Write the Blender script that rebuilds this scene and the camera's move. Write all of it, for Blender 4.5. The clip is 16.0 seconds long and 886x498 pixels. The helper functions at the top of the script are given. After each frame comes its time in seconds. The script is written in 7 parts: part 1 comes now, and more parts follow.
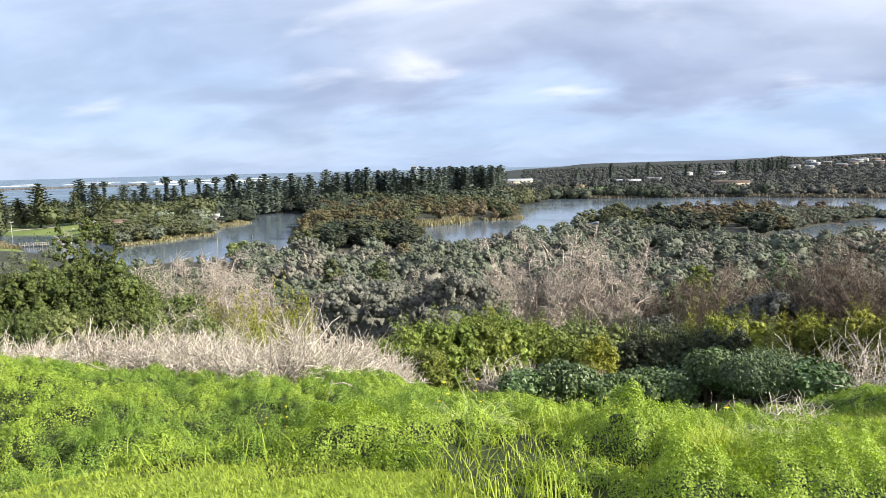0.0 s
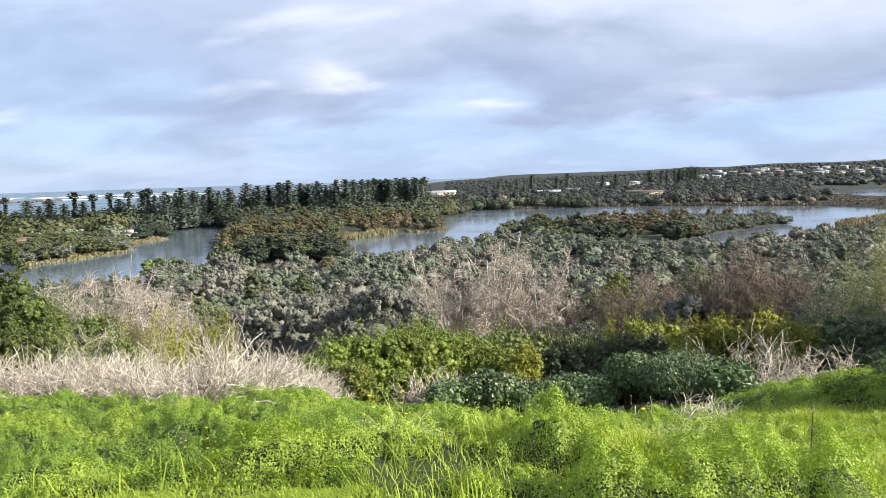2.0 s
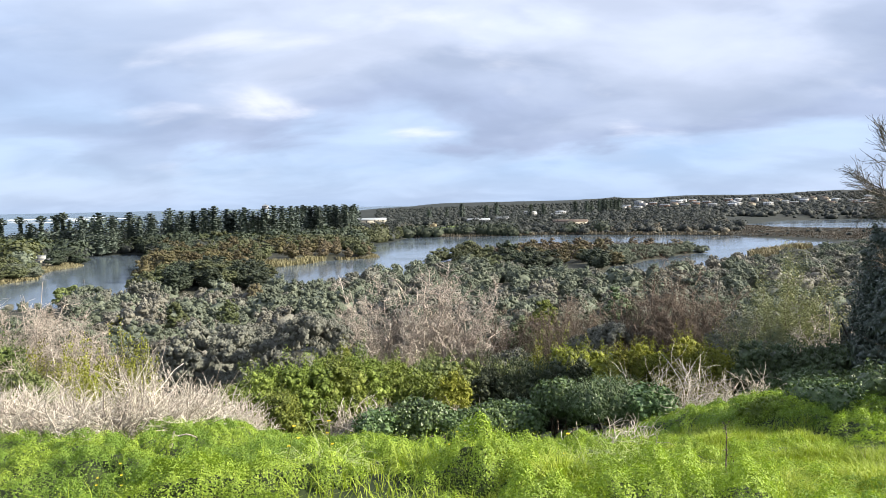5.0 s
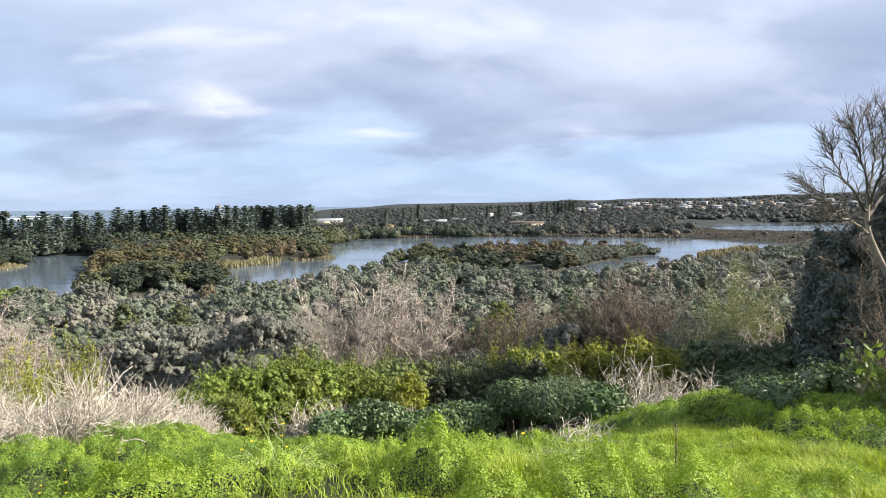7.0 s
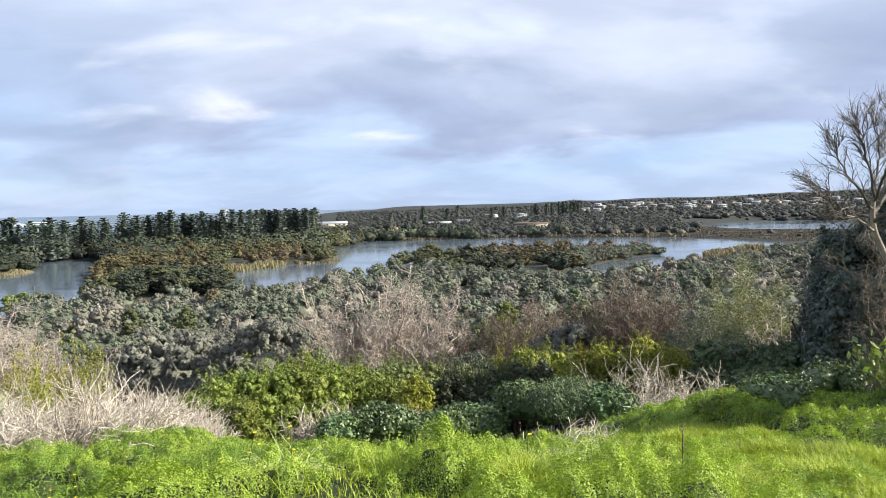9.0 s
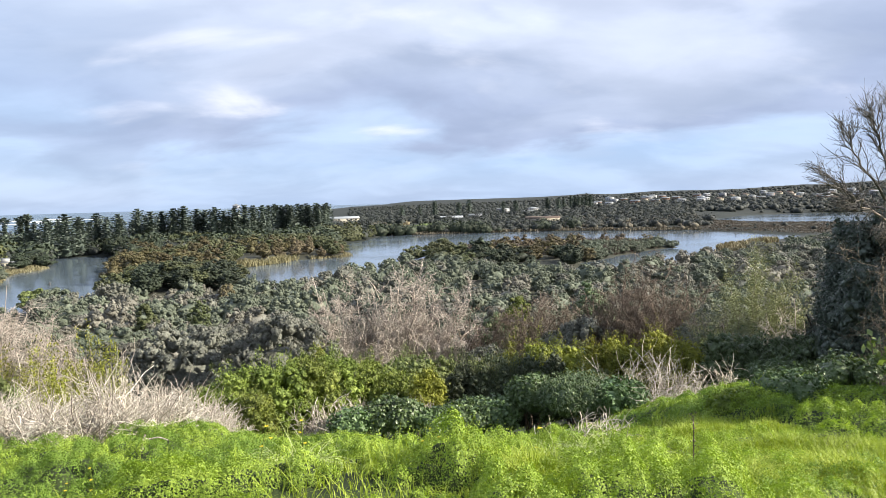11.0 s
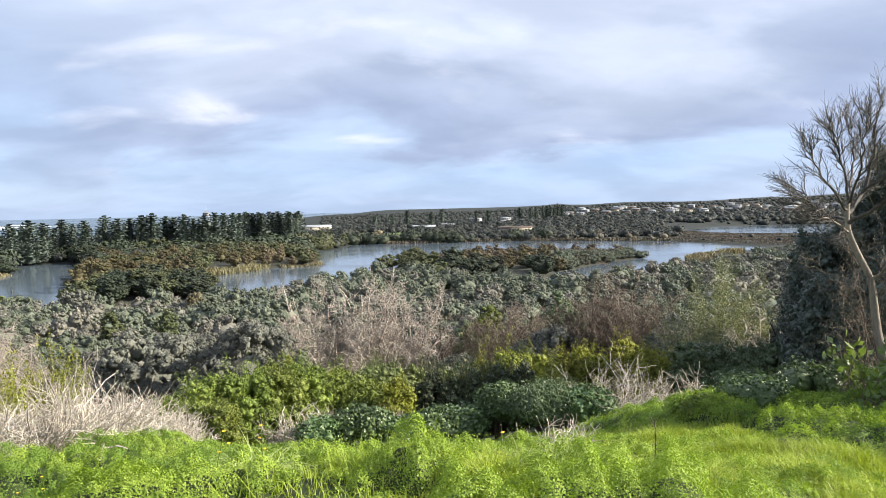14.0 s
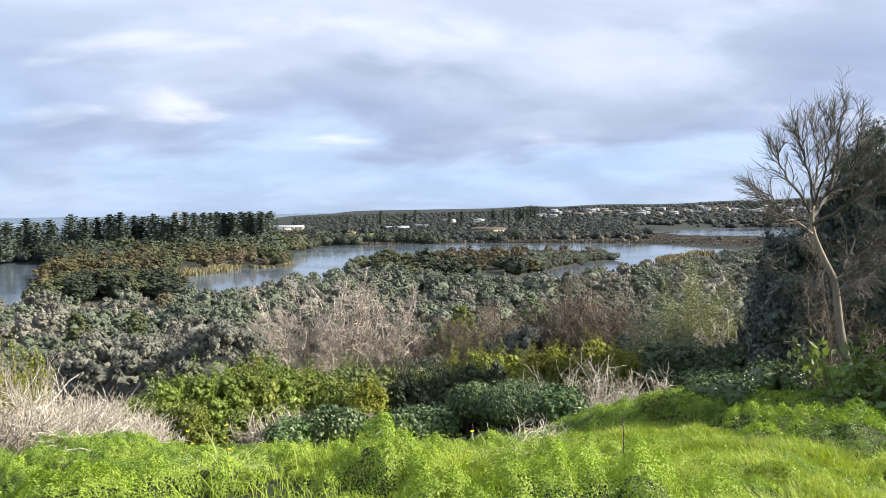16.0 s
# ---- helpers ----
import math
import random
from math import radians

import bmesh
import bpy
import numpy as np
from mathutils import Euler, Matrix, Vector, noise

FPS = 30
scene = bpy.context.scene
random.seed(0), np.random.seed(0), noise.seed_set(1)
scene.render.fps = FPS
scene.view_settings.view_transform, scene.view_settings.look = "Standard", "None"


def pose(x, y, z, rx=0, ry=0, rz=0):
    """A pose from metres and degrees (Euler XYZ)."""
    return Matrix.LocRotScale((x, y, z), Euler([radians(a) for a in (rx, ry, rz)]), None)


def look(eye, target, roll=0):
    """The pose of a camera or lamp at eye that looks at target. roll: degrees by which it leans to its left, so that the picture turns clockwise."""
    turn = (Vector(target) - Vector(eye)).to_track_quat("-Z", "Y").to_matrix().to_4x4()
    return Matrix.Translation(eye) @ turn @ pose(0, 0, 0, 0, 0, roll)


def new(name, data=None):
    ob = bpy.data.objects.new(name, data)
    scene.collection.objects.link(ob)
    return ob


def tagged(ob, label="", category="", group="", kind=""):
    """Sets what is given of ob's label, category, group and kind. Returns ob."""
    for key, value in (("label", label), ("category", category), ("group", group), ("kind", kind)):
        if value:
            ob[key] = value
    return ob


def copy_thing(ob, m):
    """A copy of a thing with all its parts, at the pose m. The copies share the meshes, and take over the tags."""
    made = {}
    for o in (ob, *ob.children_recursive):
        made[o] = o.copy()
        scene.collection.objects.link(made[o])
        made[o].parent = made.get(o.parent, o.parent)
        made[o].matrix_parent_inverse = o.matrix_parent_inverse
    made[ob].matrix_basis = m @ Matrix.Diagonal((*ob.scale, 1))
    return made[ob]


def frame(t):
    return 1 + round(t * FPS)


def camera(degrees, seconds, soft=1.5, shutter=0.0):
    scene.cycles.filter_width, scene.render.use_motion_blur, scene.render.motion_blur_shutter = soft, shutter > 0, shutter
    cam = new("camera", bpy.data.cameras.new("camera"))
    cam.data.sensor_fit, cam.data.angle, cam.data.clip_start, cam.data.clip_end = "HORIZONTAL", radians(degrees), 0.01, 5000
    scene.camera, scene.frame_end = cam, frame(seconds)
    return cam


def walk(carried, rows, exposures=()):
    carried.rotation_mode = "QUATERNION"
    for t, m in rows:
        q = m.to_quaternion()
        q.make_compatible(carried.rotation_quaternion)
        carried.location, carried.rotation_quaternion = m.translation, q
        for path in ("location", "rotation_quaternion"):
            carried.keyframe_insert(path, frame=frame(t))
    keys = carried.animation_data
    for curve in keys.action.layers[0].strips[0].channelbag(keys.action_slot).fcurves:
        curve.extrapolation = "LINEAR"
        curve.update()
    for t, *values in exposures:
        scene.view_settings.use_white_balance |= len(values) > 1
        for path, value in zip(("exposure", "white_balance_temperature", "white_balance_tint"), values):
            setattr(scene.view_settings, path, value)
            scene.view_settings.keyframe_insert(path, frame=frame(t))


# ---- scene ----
cam = camera(65.31, 16.0, soft=0.6)
PATH = [
    (0, look((-0.042, 0.039, 23.999), (-26.923, 95.610, 12.017), -1.39)),
    (0.5, look((-0.025, 0.019, 24.001), (-25.429, 96.030, 12.319), -1.65)),
    (1, look((-0.019, 0.009, 24.007), (-22.924, 96.679, 12.597), -1.76)),
    (1.5, look((-0.016, 0.017, 24.010), (-19.699, 97.432, 12.929), -1.84)),
    (2, look((-0.020, 0.019, 24.002), (-16.334, 98.112, 13.444), -1.81)),
    (2.5, look((-0.015, 0.029, 23.995), (-13.544, 98.617, 14.127), -1.78)),
    (3, look((-0.017, 0.016, 23.996), (-11.484, 98.939, 14.897), -1.73)),
    (3.5, look((-0.013, 0.004, 24.003), (-10.090, 99.142, 15.635), -1.61)),
    (4, look((-0.009, 0.009, 23.999), (-9.043, 99.302, 16.302), -1.44)),
    (6.5, look((0.004, -0.006, 24.002), (-1.310, 99.775, 17.525), -0.75)),
    (7, look((-0.000, 0.000, 24.000), (-0.000, 99.771, 17.233), -0.68)),
    (7.5, look((0.003, 0.002, 24.003), (0.720, 99.756, 17.031), -0.79)),
    (8, look((0.004, -0.004, 24.001), (0.763, 99.752, 17.061), -0.94)),
    (8.5, look((0.002, -0.006, 24.000), (0.235, 99.769, 17.301), -1.14)),
    (9, look((0.002, -0.018, 24.003), (-0.694, 99.768, 17.506), -1.29)),
    (9.5, look((0.005, -0.015, 24.002), (-1.695, 99.765, 17.590), -1.35)),
    (12, look((0.033, -0.027, 24.002), (-2.425, 99.644, 16.287), -1.67)),
    (12.5, look((0.044, -0.010, 23.990), (-1.471, 99.707, 16.621), -1.71)),
    (13, look((0.055, -0.014, 23.984), (-0.380, 99.749, 17.117), -1.57)),
    (13.5, look((0.067, -0.016, 23.972), (0.634, 99.782, 17.639), -1.40)),
    (14, look((0.081, 0.000, 23.954), (1.660, 99.807, 17.947), -1.16)),
    (14.5, look((0.085, 0.008, 23.943), (2.716, 99.800, 18.042), -0.96)),
    (15, look((0.097, 0.010, 23.938), (3.806, 99.765, 18.018), -0.90)),
    (15.5, look((0.102, 0.021, 23.932), (4.741, 99.735, 17.977), -0.79)),
    (16, look((0.109, 0.027, 23.929), (5.515, 99.706, 18.024), -0.78)),
]
walk(cam, PATH)

# ---------------- light ----------------
SUN_AZ, SUN_EL = 97.0, 30.0
scene.view_settings.exposure = 1.3
world = bpy.data.worlds.new("sky")
scene.world = world
world.use_nodes = True
wt = world.node_tree
wt.nodes.clear()


def wnode(kind, **props):
    n = wt.nodes.new(kind)
    for k, v in props.items():
        if k == "operation":
            n.operation = v
        elif k == "blend_type":
            n.blend_type = v
        elif k == "sky_type":
            n.sky_type = v
        elif k == "data_type":
            n.data_type = v
    return n


def build_sky():
    L = wt.links.new
    out = wnode("ShaderNodeOutputWorld")
    bg = wnode("ShaderNodeBackground")
    sky = wnode("ShaderNodeTexSky", sky_type="NISHITA")
    sky.sun_disc = False
    sky.sun_elevation, sky.sun_rotation = radians(SUN_EL), radians(SUN_AZ)
    sky.air_density, sky.dust_density, sky.ozone_density = 1.0, 0.6, 1.5
    co = wnode("ShaderNodeTexCoord")
    sep = wnode("ShaderNodeSeparateXYZ")
    L(co.outputs["Generated"], sep.inputs[0])
    # the clouds lie on a flat layer high above
    lift = wnode("ShaderNodeMath", operation="MAXIMUM")
    L(sep.outputs["Z"], lift.inputs[0])
    lift.inputs[1].default_value = 0.0
    add = wnode("ShaderNodeMath", operation="ADD")
    L(lift.outputs[0], add.inputs[0])
    add.inputs[1].default_value = 0.30
    flat = []
    for axis in ("X", "Y"):
        d = wnode("ShaderNodeMath", operation="DIVIDE")
        L(sep.outputs[axis], d.inputs[0])
        L(add.outputs[0], d.inputs[1])
        flat.append(d)
    comb = wnode("ShaderNodeCombineXYZ")
    L(flat[0].outputs[0], comb.inputs[0])
    L(flat[1].outputs[0], comb.inputs[1])

    def clouds(scale, detail, rough, offset, stretch, lo, hi):
        mp = wnode("ShaderNodeMapping")
        mp.inputs["Location"].default_value = offset
        mp.inputs["Scale"].default_value = stretch
        L(comb.outputs[0], mp.inputs[0])
        nz = wnode("ShaderNodeTexNoise")
        nz.inputs["Scale"].default_value = scale
        nz.inputs["Detail"].default_value = detail
        nz.inputs["Roughness"].default_value = rough
        nz.inputs["Distortion"].default_value = 0.3
        L(mp.outputs[0], nz.inputs["Vector"])
        mr = wnode("ShaderNodeMapRange")
        mr.interpolation_type = "SMOOTHSTEP"
        mr.inputs["From Min"].default_value, mr.inputs["From Max"].default_value = lo, hi
        L(nz.outputs["Fac"], mr.inputs["Value"])
        return mr.outputs[0]

    def mix(fac, a, b):
        m = wnode("ShaderNodeMix", data_type="RGBA")
        for sock, v in ((m.inputs[0], fac), (m.inputs[6], a), (m.inputs[7], b)):
            if isinstance(v, (tuple, float)):
                sock.default_value = v
            else:
                L(v, sock)
        return m.outputs[2]

    def ramp(value, stops):
        r = wnode("ShaderNodeValToRGB")
        while len(r.color_ramp.elements) < len(stops):
            r.color_ramp.elements.new(0.5)
        for e, (p, c) in zip(r.color_ramp.elements, stops):
            e.position, e.color = p, (*c, 1)
        r.color_ramp.interpolation = "EASE"
        L(value, r.inputs[0])
        return r.outputs[0]

    shade = clouds(1.5, 6, 0.5, (7.4, 2.2, 0), (0.75, 1.0, 1), 0.30, 0.70)
    detail = clouds(3.6, 6, 0.5, (2.4, 5.2, 0), (0.7, 1.0, 1), 0.32, 0.70)
    gleam = clouds(2.8, 6, 0.5, (1.3, 9.2, 0), (0.6, 1.0, 1), 0.54, 0.84)
    cover = clouds(0.5, 5, 0.5, (4.1, 0.7, 0), (0.7, 1.0, 1), 0.36, 0.60)
    # the layer's edge wavers
    wav = wnode("ShaderNodeMath", operation="MULTIPLY_ADD")
    L(shade, wav.inputs[0])
    wav.inputs[1].default_value = 0.14
    drop = wnode("ShaderNodeMath", operation="ADD")
    L(sep.outputs["Z"], drop.inputs[0])
    drop.inputs[1].default_value = -0.07
    L(drop.outputs[0], wav.inputs[2])
    cloud = ramp(wav.outputs[0], [(0.0, (0.35, 0.462, 0.645)), (0.05, (0.375, 0.47, 0.635)), (0.11, (0.30, 0.355, 0.49)), (0.17, (0.335, 0.39, 0.515)), (0.25, (0.45, 0.50, 0.62)), (0.34, (0.60, 0.65, 0.75)), (0.6, (0.50, 0.54, 0.64)), (1.0, (0.36, 0.42, 0.56))])
    scaled = wnode("ShaderNodeMix", data_type="RGBA", blend_type="MULTIPLY")
    scaled.inputs[0].default_value = 1.0
    L(sky.outputs[0], scaled.inputs[6])
    scaled.inputs[7].default_value = (0.075, 0.068, 0.066, 1)
    pale = mix(0.72, scaled.outputs[2], (0.36, 0.48, 0.70, 1))
    # towards the sea the cover is thinner
    sea = wnode("ShaderNodeMapRange")
    sea.interpolation_type = "SMOOTHSTEP"
    sea.inputs["From Min"].default_value, sea.inputs["From Max"].default_value = -0.75, 0.05
    sea.inputs["To Min"].default_value, sea.inputs["To Max"].default_value = 0.30, 1.0
    L(sep.outputs["X"], sea.inputs["Value"])
    low = wnode("ShaderNodeMapRange")
    low.interpolation_type = "SMOOTHSTEP"
    low.inputs["From Min"].default_value, low.inputs["From Max"].default_value = 0.015, 0.11
    L(sep.outputs["Z"], low.inputs["Value"])
    amount = wnode("ShaderNodeMath", operation="MULTIPLY")
    L(sea.outputs[0], amount.inputs[0])
    L(low.outputs[0], amount.inputs[1])
    more = wnode("ShaderNodeMath", operation="MULTIPLY_ADD")
    L(cover, more.inputs[0])
    more.inputs[1].default_value = 0.35
    L(amount.outputs[0], more.inputs[2])
    clip = wnode("ShaderNodeMath", operation="MINIMUM")
    L(more.outputs[0], clip.inputs[0])
    clip.inputs[1].default_value = 1.0
    allsky = mix(clip.outputs[0], pale, cloud)
    light = mix(detail, (0.88, 0.90, 0.925, 1), (1.08, 1.085, 1.09, 1))
    tone = wnode("ShaderNodeMix", data_type="RGBA", blend_type="MULTIPLY")
    tone.inputs[0].default_value = 1.0
    L(allsky, tone.inputs[6])
    L(light, tone.inputs[7])
    gl = wnode("ShaderNodeMath", operation="MULTIPLY")
    L(gleam, gl.inputs[0])
    L(low.outputs[0], gl.inputs[1])
    allsky = mix(gl.outputs[0], tone.outputs[2], (0.68, 0.70, 0.78, 1))
    L(allsky, bg.inputs["Color"])
    bg.inputs["Strength"].default_value = 0.66
    L(bg.outputs[0], out.inputs["Surface"])


build_sky()
sun_data = bpy.data.lights.new("sun", "SUN")
sun_data.energy, sun_data.angle, sun_data.color = 5.0, radians(0.6), (1.0, 0.93, 0.80)
sun = new("sun", sun_data)
_a, _e = radians(SUN_AZ), radians(SUN_EL)
TO_SUN = Vector((math.sin(_a) * math.cos(_e), math.cos(_a) * math.cos(_e), math.sin(_e)))
sun.matrix_basis = look(TO_SUN * 200 + Vector((0, 0, 24)), (0, 0, 24))

# ---------------- materials ----------------


def material(name):
    m = bpy.data.materials.new(name)
    m.use_nodes = True
    nt = m.node_tree
    return m, nt, nt.nodes["Principled BSDF"], nt.nodes["Material Output"]


def ramp_node(nt, stops):
    r = nt.nodes.new("ShaderNodeValToRGB")
    while len(r.color_ramp.elements) < len(stops):
        r.color_ramp.elements.new(0.5)
    for e, (p, c) in zip(r.color_ramp.elements, stops):
        e.position, e.color = p, (*c, 1)
    return r


def leaf_material(name, dark, mid, light, rough=0.6, through_leaf=0.3, glow=None, patch=0.6, spec=0.3, vary=0.18, tuft_scale=6.0):
    """Leaves: each with its own shade, patches of lighter and darker growth, some light passing through."""
    dark, mid, light = ([k * c for c in col] for k, col in zip((0.66, 0.80, 0.88), (dark, mid, light)))
    m, nt, bsdf, out = material(name)
    L = nt.links.new
    geo = nt.nodes.new("ShaderNodeNewGeometry")
    info = nt.nodes.new("ShaderNodeObjectInfo")
    nz = nt.nodes.new("ShaderNodeTexNoise")
    nz.inputs["Scale"].default_value, nz.inputs["Detail"].default_value = patch, 3.0
    L(geo.outputs["Position"], nz.inputs["Vector"])
    a = nt.nodes.new("ShaderNodeMath")
    a.operation = "MULTIPLY_ADD"
    L(geo.outputs["Random Per Island"], a.inputs[0])
    a.inputs[1].default_value = vary
    b = nt.nodes.new("ShaderNodeMath")
    b.operation = "MULTIPLY_ADD"
    L(nz.outputs["Fac"], b.inputs[0])
    b.inputs[1].default_value, b.inputs[2].default_value = 0.55, 0.22 - vary * 0.5
    L(b.outputs[0], a.inputs[2])
    r = ramp_node(nt, [(0.08, dark), (0.5, mid), (0.95, light)])
    L(a.outputs[0], r.inputs[0])
    hsv = nt.nodes.new("ShaderNodeHueSaturation")
    for sock, lo, hi in (("Hue", 0.488, 0.512), ("Value", 0.82, 1.18)):
        mr = nt.nodes.new("ShaderNodeMapRange")
        mr.inputs["To Min"].default_value, mr.inputs["To Max"].default_value = lo, hi
        L(info.outputs["Random"], mr.inputs["Value"])
        L(mr.outputs[0], hsv.inputs[sock])
    L(r.outputs[0], hsv.inputs["Color"])
    L(hsv.outputs[0], bsdf.inputs["Base Color"])
    bsdf.inputs["Roughness"].default_value = rough
    bsdf.inputs["Specular IOR Level"].default_value = spec
    tuft = nt.nodes.new("ShaderNodeTexNoise")
    tuft.inputs["Scale"].default_value, tuft.inputs["Detail"].default_value = tuft_scale, 3.0
    L(geo.outputs["Position"], tuft.inputs["Vector"])
    bp = nt.nodes.new("ShaderNodeBump")
    bp.inputs["Strength"].default_value, bp.inputs["Distance"].default_value = 0.9, 0.7 / tuft_scale
    L(tuft.outputs["Fac"], bp.inputs["Height"])
    L(bp.outputs[0], bsdf.inputs["Normal"])
    if through_leaf:
        tr = nt.nodes.new("ShaderNodeBsdfTranslucent")
        tint = nt.nodes.new("ShaderNodeMix")
        tint.data_type, tint.blend_type = "RGBA", "MULTIPLY"
        tint.inputs[0].default_value = 1.0
        L(hsv.outputs[0], tint.inputs[6])
        tint.inputs[7].default_value = (*(glow or (1.1, 1.2, 0.6)), 1)
        L(tint.outputs[2], tr.inputs["Color"])
        mx = nt.nodes.new("ShaderNodeMixShader")
        mx.inputs[0].default_value = through_leaf
        L(bsdf.outputs[0], mx.inputs[1])
        L(tr.outputs[0], mx.inputs[2])
        L(mx.outputs[0], out.inputs["Surface"])
    return m


def grain_material(name, stops, scale=3.0, detail=8, rough=0.85, bump=0.3, fine=40.0, stretch=(1, 1, 1), spec=0.3, dist=0.02):
    """Ground, bark, walls: colour in patches with finer grain over it, and relief."""
    m, nt, bsdf, out = material(name)
    L = nt.links.new
    co = nt.nodes.new("ShaderNodeTexCoord")
    mp = nt.nodes.new("ShaderNodeMapping")
    mp.inputs["Scale"].default_value = stretch
    L(co.outputs["Object"], mp.inputs[0])
    n1 = nt.nodes.new("ShaderNodeTexNoise")
    n1.inputs["Scale"].default_value, n1.inputs["Detail"].default_value = scale, detail
    n1.inputs["Roughness"].default_value = 0.62
    n2 = nt.nodes.new("ShaderNodeTexNoise")
    n2.inputs["Scale"].default_value, n2.inputs["Detail"].default_value = fine, 5
    for n in (n1, n2):
        L(mp.outputs[0], n.inputs["Vector"])
    mx = nt.nodes.new("ShaderNodeMath")
    mx.operation = "MULTIPLY_ADD"
    L(n2.outputs["Fac"], mx.inputs[0])
    mx.inputs[1].default_value = 0.45
    half = nt.nodes.new("ShaderNodeMath")
    half.operation = "MULTIPLY_ADD"
    L(n1.outputs["Fac"], half.inputs[0])
    half.inputs[1].default_value, half.inputs[2].default_value = 1.3, -0.38
    L(half.outputs[0], mx.inputs[2])
    r = ramp_node(nt, [(p, [0.8 * v for v in c]) for p, c in stops])
    L(mx.outputs[0], r.inputs[0])
    L(r.outputs[0], bsdf.inputs["Base Color"])
    bsdf.inputs["Roughness"].default_value = rough
    bsdf.inputs["Specular IOR Level"].default_value = spec
    if bump:
        bp = nt.nodes.new("ShaderNodeBump")
        bp.inputs["Strength"].default_value, bp.inputs["Distance"].default_value = bump, dist
        L(mx.outputs[0], bp.inputs["Height"])
        L(bp.outputs[0], bsdf.inputs["Normal"])
    return m


def water_material(name, deep, rough, wave, height, stretch=(1, 1, 1)):
    m, nt, bsdf, out = material(name)
    L = nt.links.new
    bsdf.inputs["Base Color"].default_value = (*deep, 1)
    bsdf.inputs["Roughness"].default_value = rough
    bsdf.inputs["IOR"].default_value = 1.33
    geo = nt.nodes.new("ShaderNodeNewGeometry")
    mp = nt.nodes.new("ShaderNodeMapping")
    mp.inputs["Scale"].default_value = stretch
    L(geo.outputs["Position"], mp.inputs[0])
    nz = nt.nodes.new("ShaderNodeTexNoise")
    nz.inputs["Scale"].default_value, nz.inputs["Detail"].default_value = wave, 4
    L(mp.outputs[0], nz.inputs["Vector"])
    # wind lanes: smoother and rougher stretches
    n2 = nt.nodes.new("ShaderNodeTexNoise")
    n2.inputs["Scale"].default_value, n2.inputs["Detail"].default_value = 0.02, 3
    L(mp.outputs[0], n2.inputs["Vector"])
    mr = nt.nodes.new("ShaderNodeMapRange")
    mr.inputs["From Min"].default_value, mr.inputs["From Max"].default_value = 0.35, 0.65
    mr.inputs["To Min"].default_value, mr.inputs["To Max"].default_value = rough * 0.7, rough * 1.6
    L(n2.outputs["Fac"], mr.inputs["Value"])
    L(mr.outputs[0], bsdf.inputs["Roughness"])
    bp = nt.nodes.new("ShaderNodeBump")
    bp.inputs["Strength"].default_value, bp.inputs["Distance"].default_value = 1.0, height
    L(nz.outputs["Fac"], bp.inputs["Height"])
    L(bp.outputs[0], bsdf.inputs["Normal"])
    return m


M_LAWN = grain_material("mown_grass", [(0.1, (0.17, 0.24, 0.03)), (0.5, (0.27, 0.36, 0.05)), (0.9, (0.38, 0.43, 0.09))], 1.5, fine=60, bump=0.15)
# weedy soil, darkened so its colour holds the shade between plants
M_SHADED_SOIL = grain_material("shaded_weedy_soil", [(0.1, (0.016, 0.022, 0.008)), (0.5, (0.032, 0.048, 0.012)), (0.9, (0.08, 0.11, 0.025))], 2.0, fine=45)
# scrub floor made darker: shadow of the gaps between bushes is in the colour
M_SHADED_SCRUB = grain_material("shaded_scrub_floor", [(0.1, (0.02, 0.02, 0.015)), (0.5, (0.042, 0.044, 0.03)), (0.9, (0.09, 0.085, 0.06))], 0.6, fine=12, dist=0.2)
M_FAR = grain_material("far_heath", [(0.1, (0.011, 0.016, 0.014)), (0.5, (0.020, 0.025, 0.020)), (0.75, (0.034, 0.035, 0.028)), (0.95, (0.070, 0.062, 0.046))], 0.014, fine=0.12, bump=0.5, dist=3.0)
M_PARK = grain_material("park_lawn", [(0.1, (0.08, 0.12, 0.03)), (0.5, (0.14, 0.19, 0.05)), (0.9, (0.22, 0.26, 0.08))], 0.05, fine=1.0)
M_SAND = grain_material("sand", [(0.1, (0.28, 0.24, 0.18)), (0.6, (0.40, 0.35, 0.27)), (0.9, (0.48, 0.43, 0.34))], 0.05, fine=1.0)
M_LAKE = water_material("lake_water", (0.085, 0.110, 0.135), 0.10, 1.1, 0.010, (1, 1.6, 1))
M_SEA = water_material("sea_water", (0.05, 0.085, 0.11), 0.22, 0.06, 0.22, (0.5, 1, 1))
M_ROAD = grain_material("asphalt", [(0.1, (0.05, 0.05, 0.05)), (0.9, (0.10, 0.10, 0.10))], 0.5, fine=20)
M_PATH = grain_material("pale_path", [(0.1, (0.30, 0.29, 0.26)), (0.9, (0.45, 0.43, 0.39))], 0.5, fine=20)

L_WEED = leaf_material("weed_leaf", (0.060, 0.093, 0.014), (0.265, 0.35, 0.046), (0.58, 0.64, 0.11), 0.5, 0.3, (1.2, 1.35, 0.4), patch=3.5, vary=0.3, tuft_scale=26)
L_WEED2 = leaf_material("dull_weed_leaf", (0.055, 0.092, 0.016), (0.18, 0.27, 0.038), (0.38, 0.47, 0.085), 0.5, 0.3, (1.2, 1.3, 0.5), patch=3.5, vary=0.14, tuft_scale=26)
L_GRASS = leaf_material("grass_blade", (0.14, 0.20, 0.02), (0.34, 0.42, 0.045), (0.62, 0.66, 0.15), 0.5, 0.35, (1.2, 1.25, 0.45), patch=0.8)
L_STRAW = leaf_material("pale_grass_blade", (0.20, 0.28, 0.07), (0.40, 0.47, 0.17), (0.60, 0.62, 0.34), 0.5, 0.25, (1.1, 1.15, 0.7), patch=1.5)
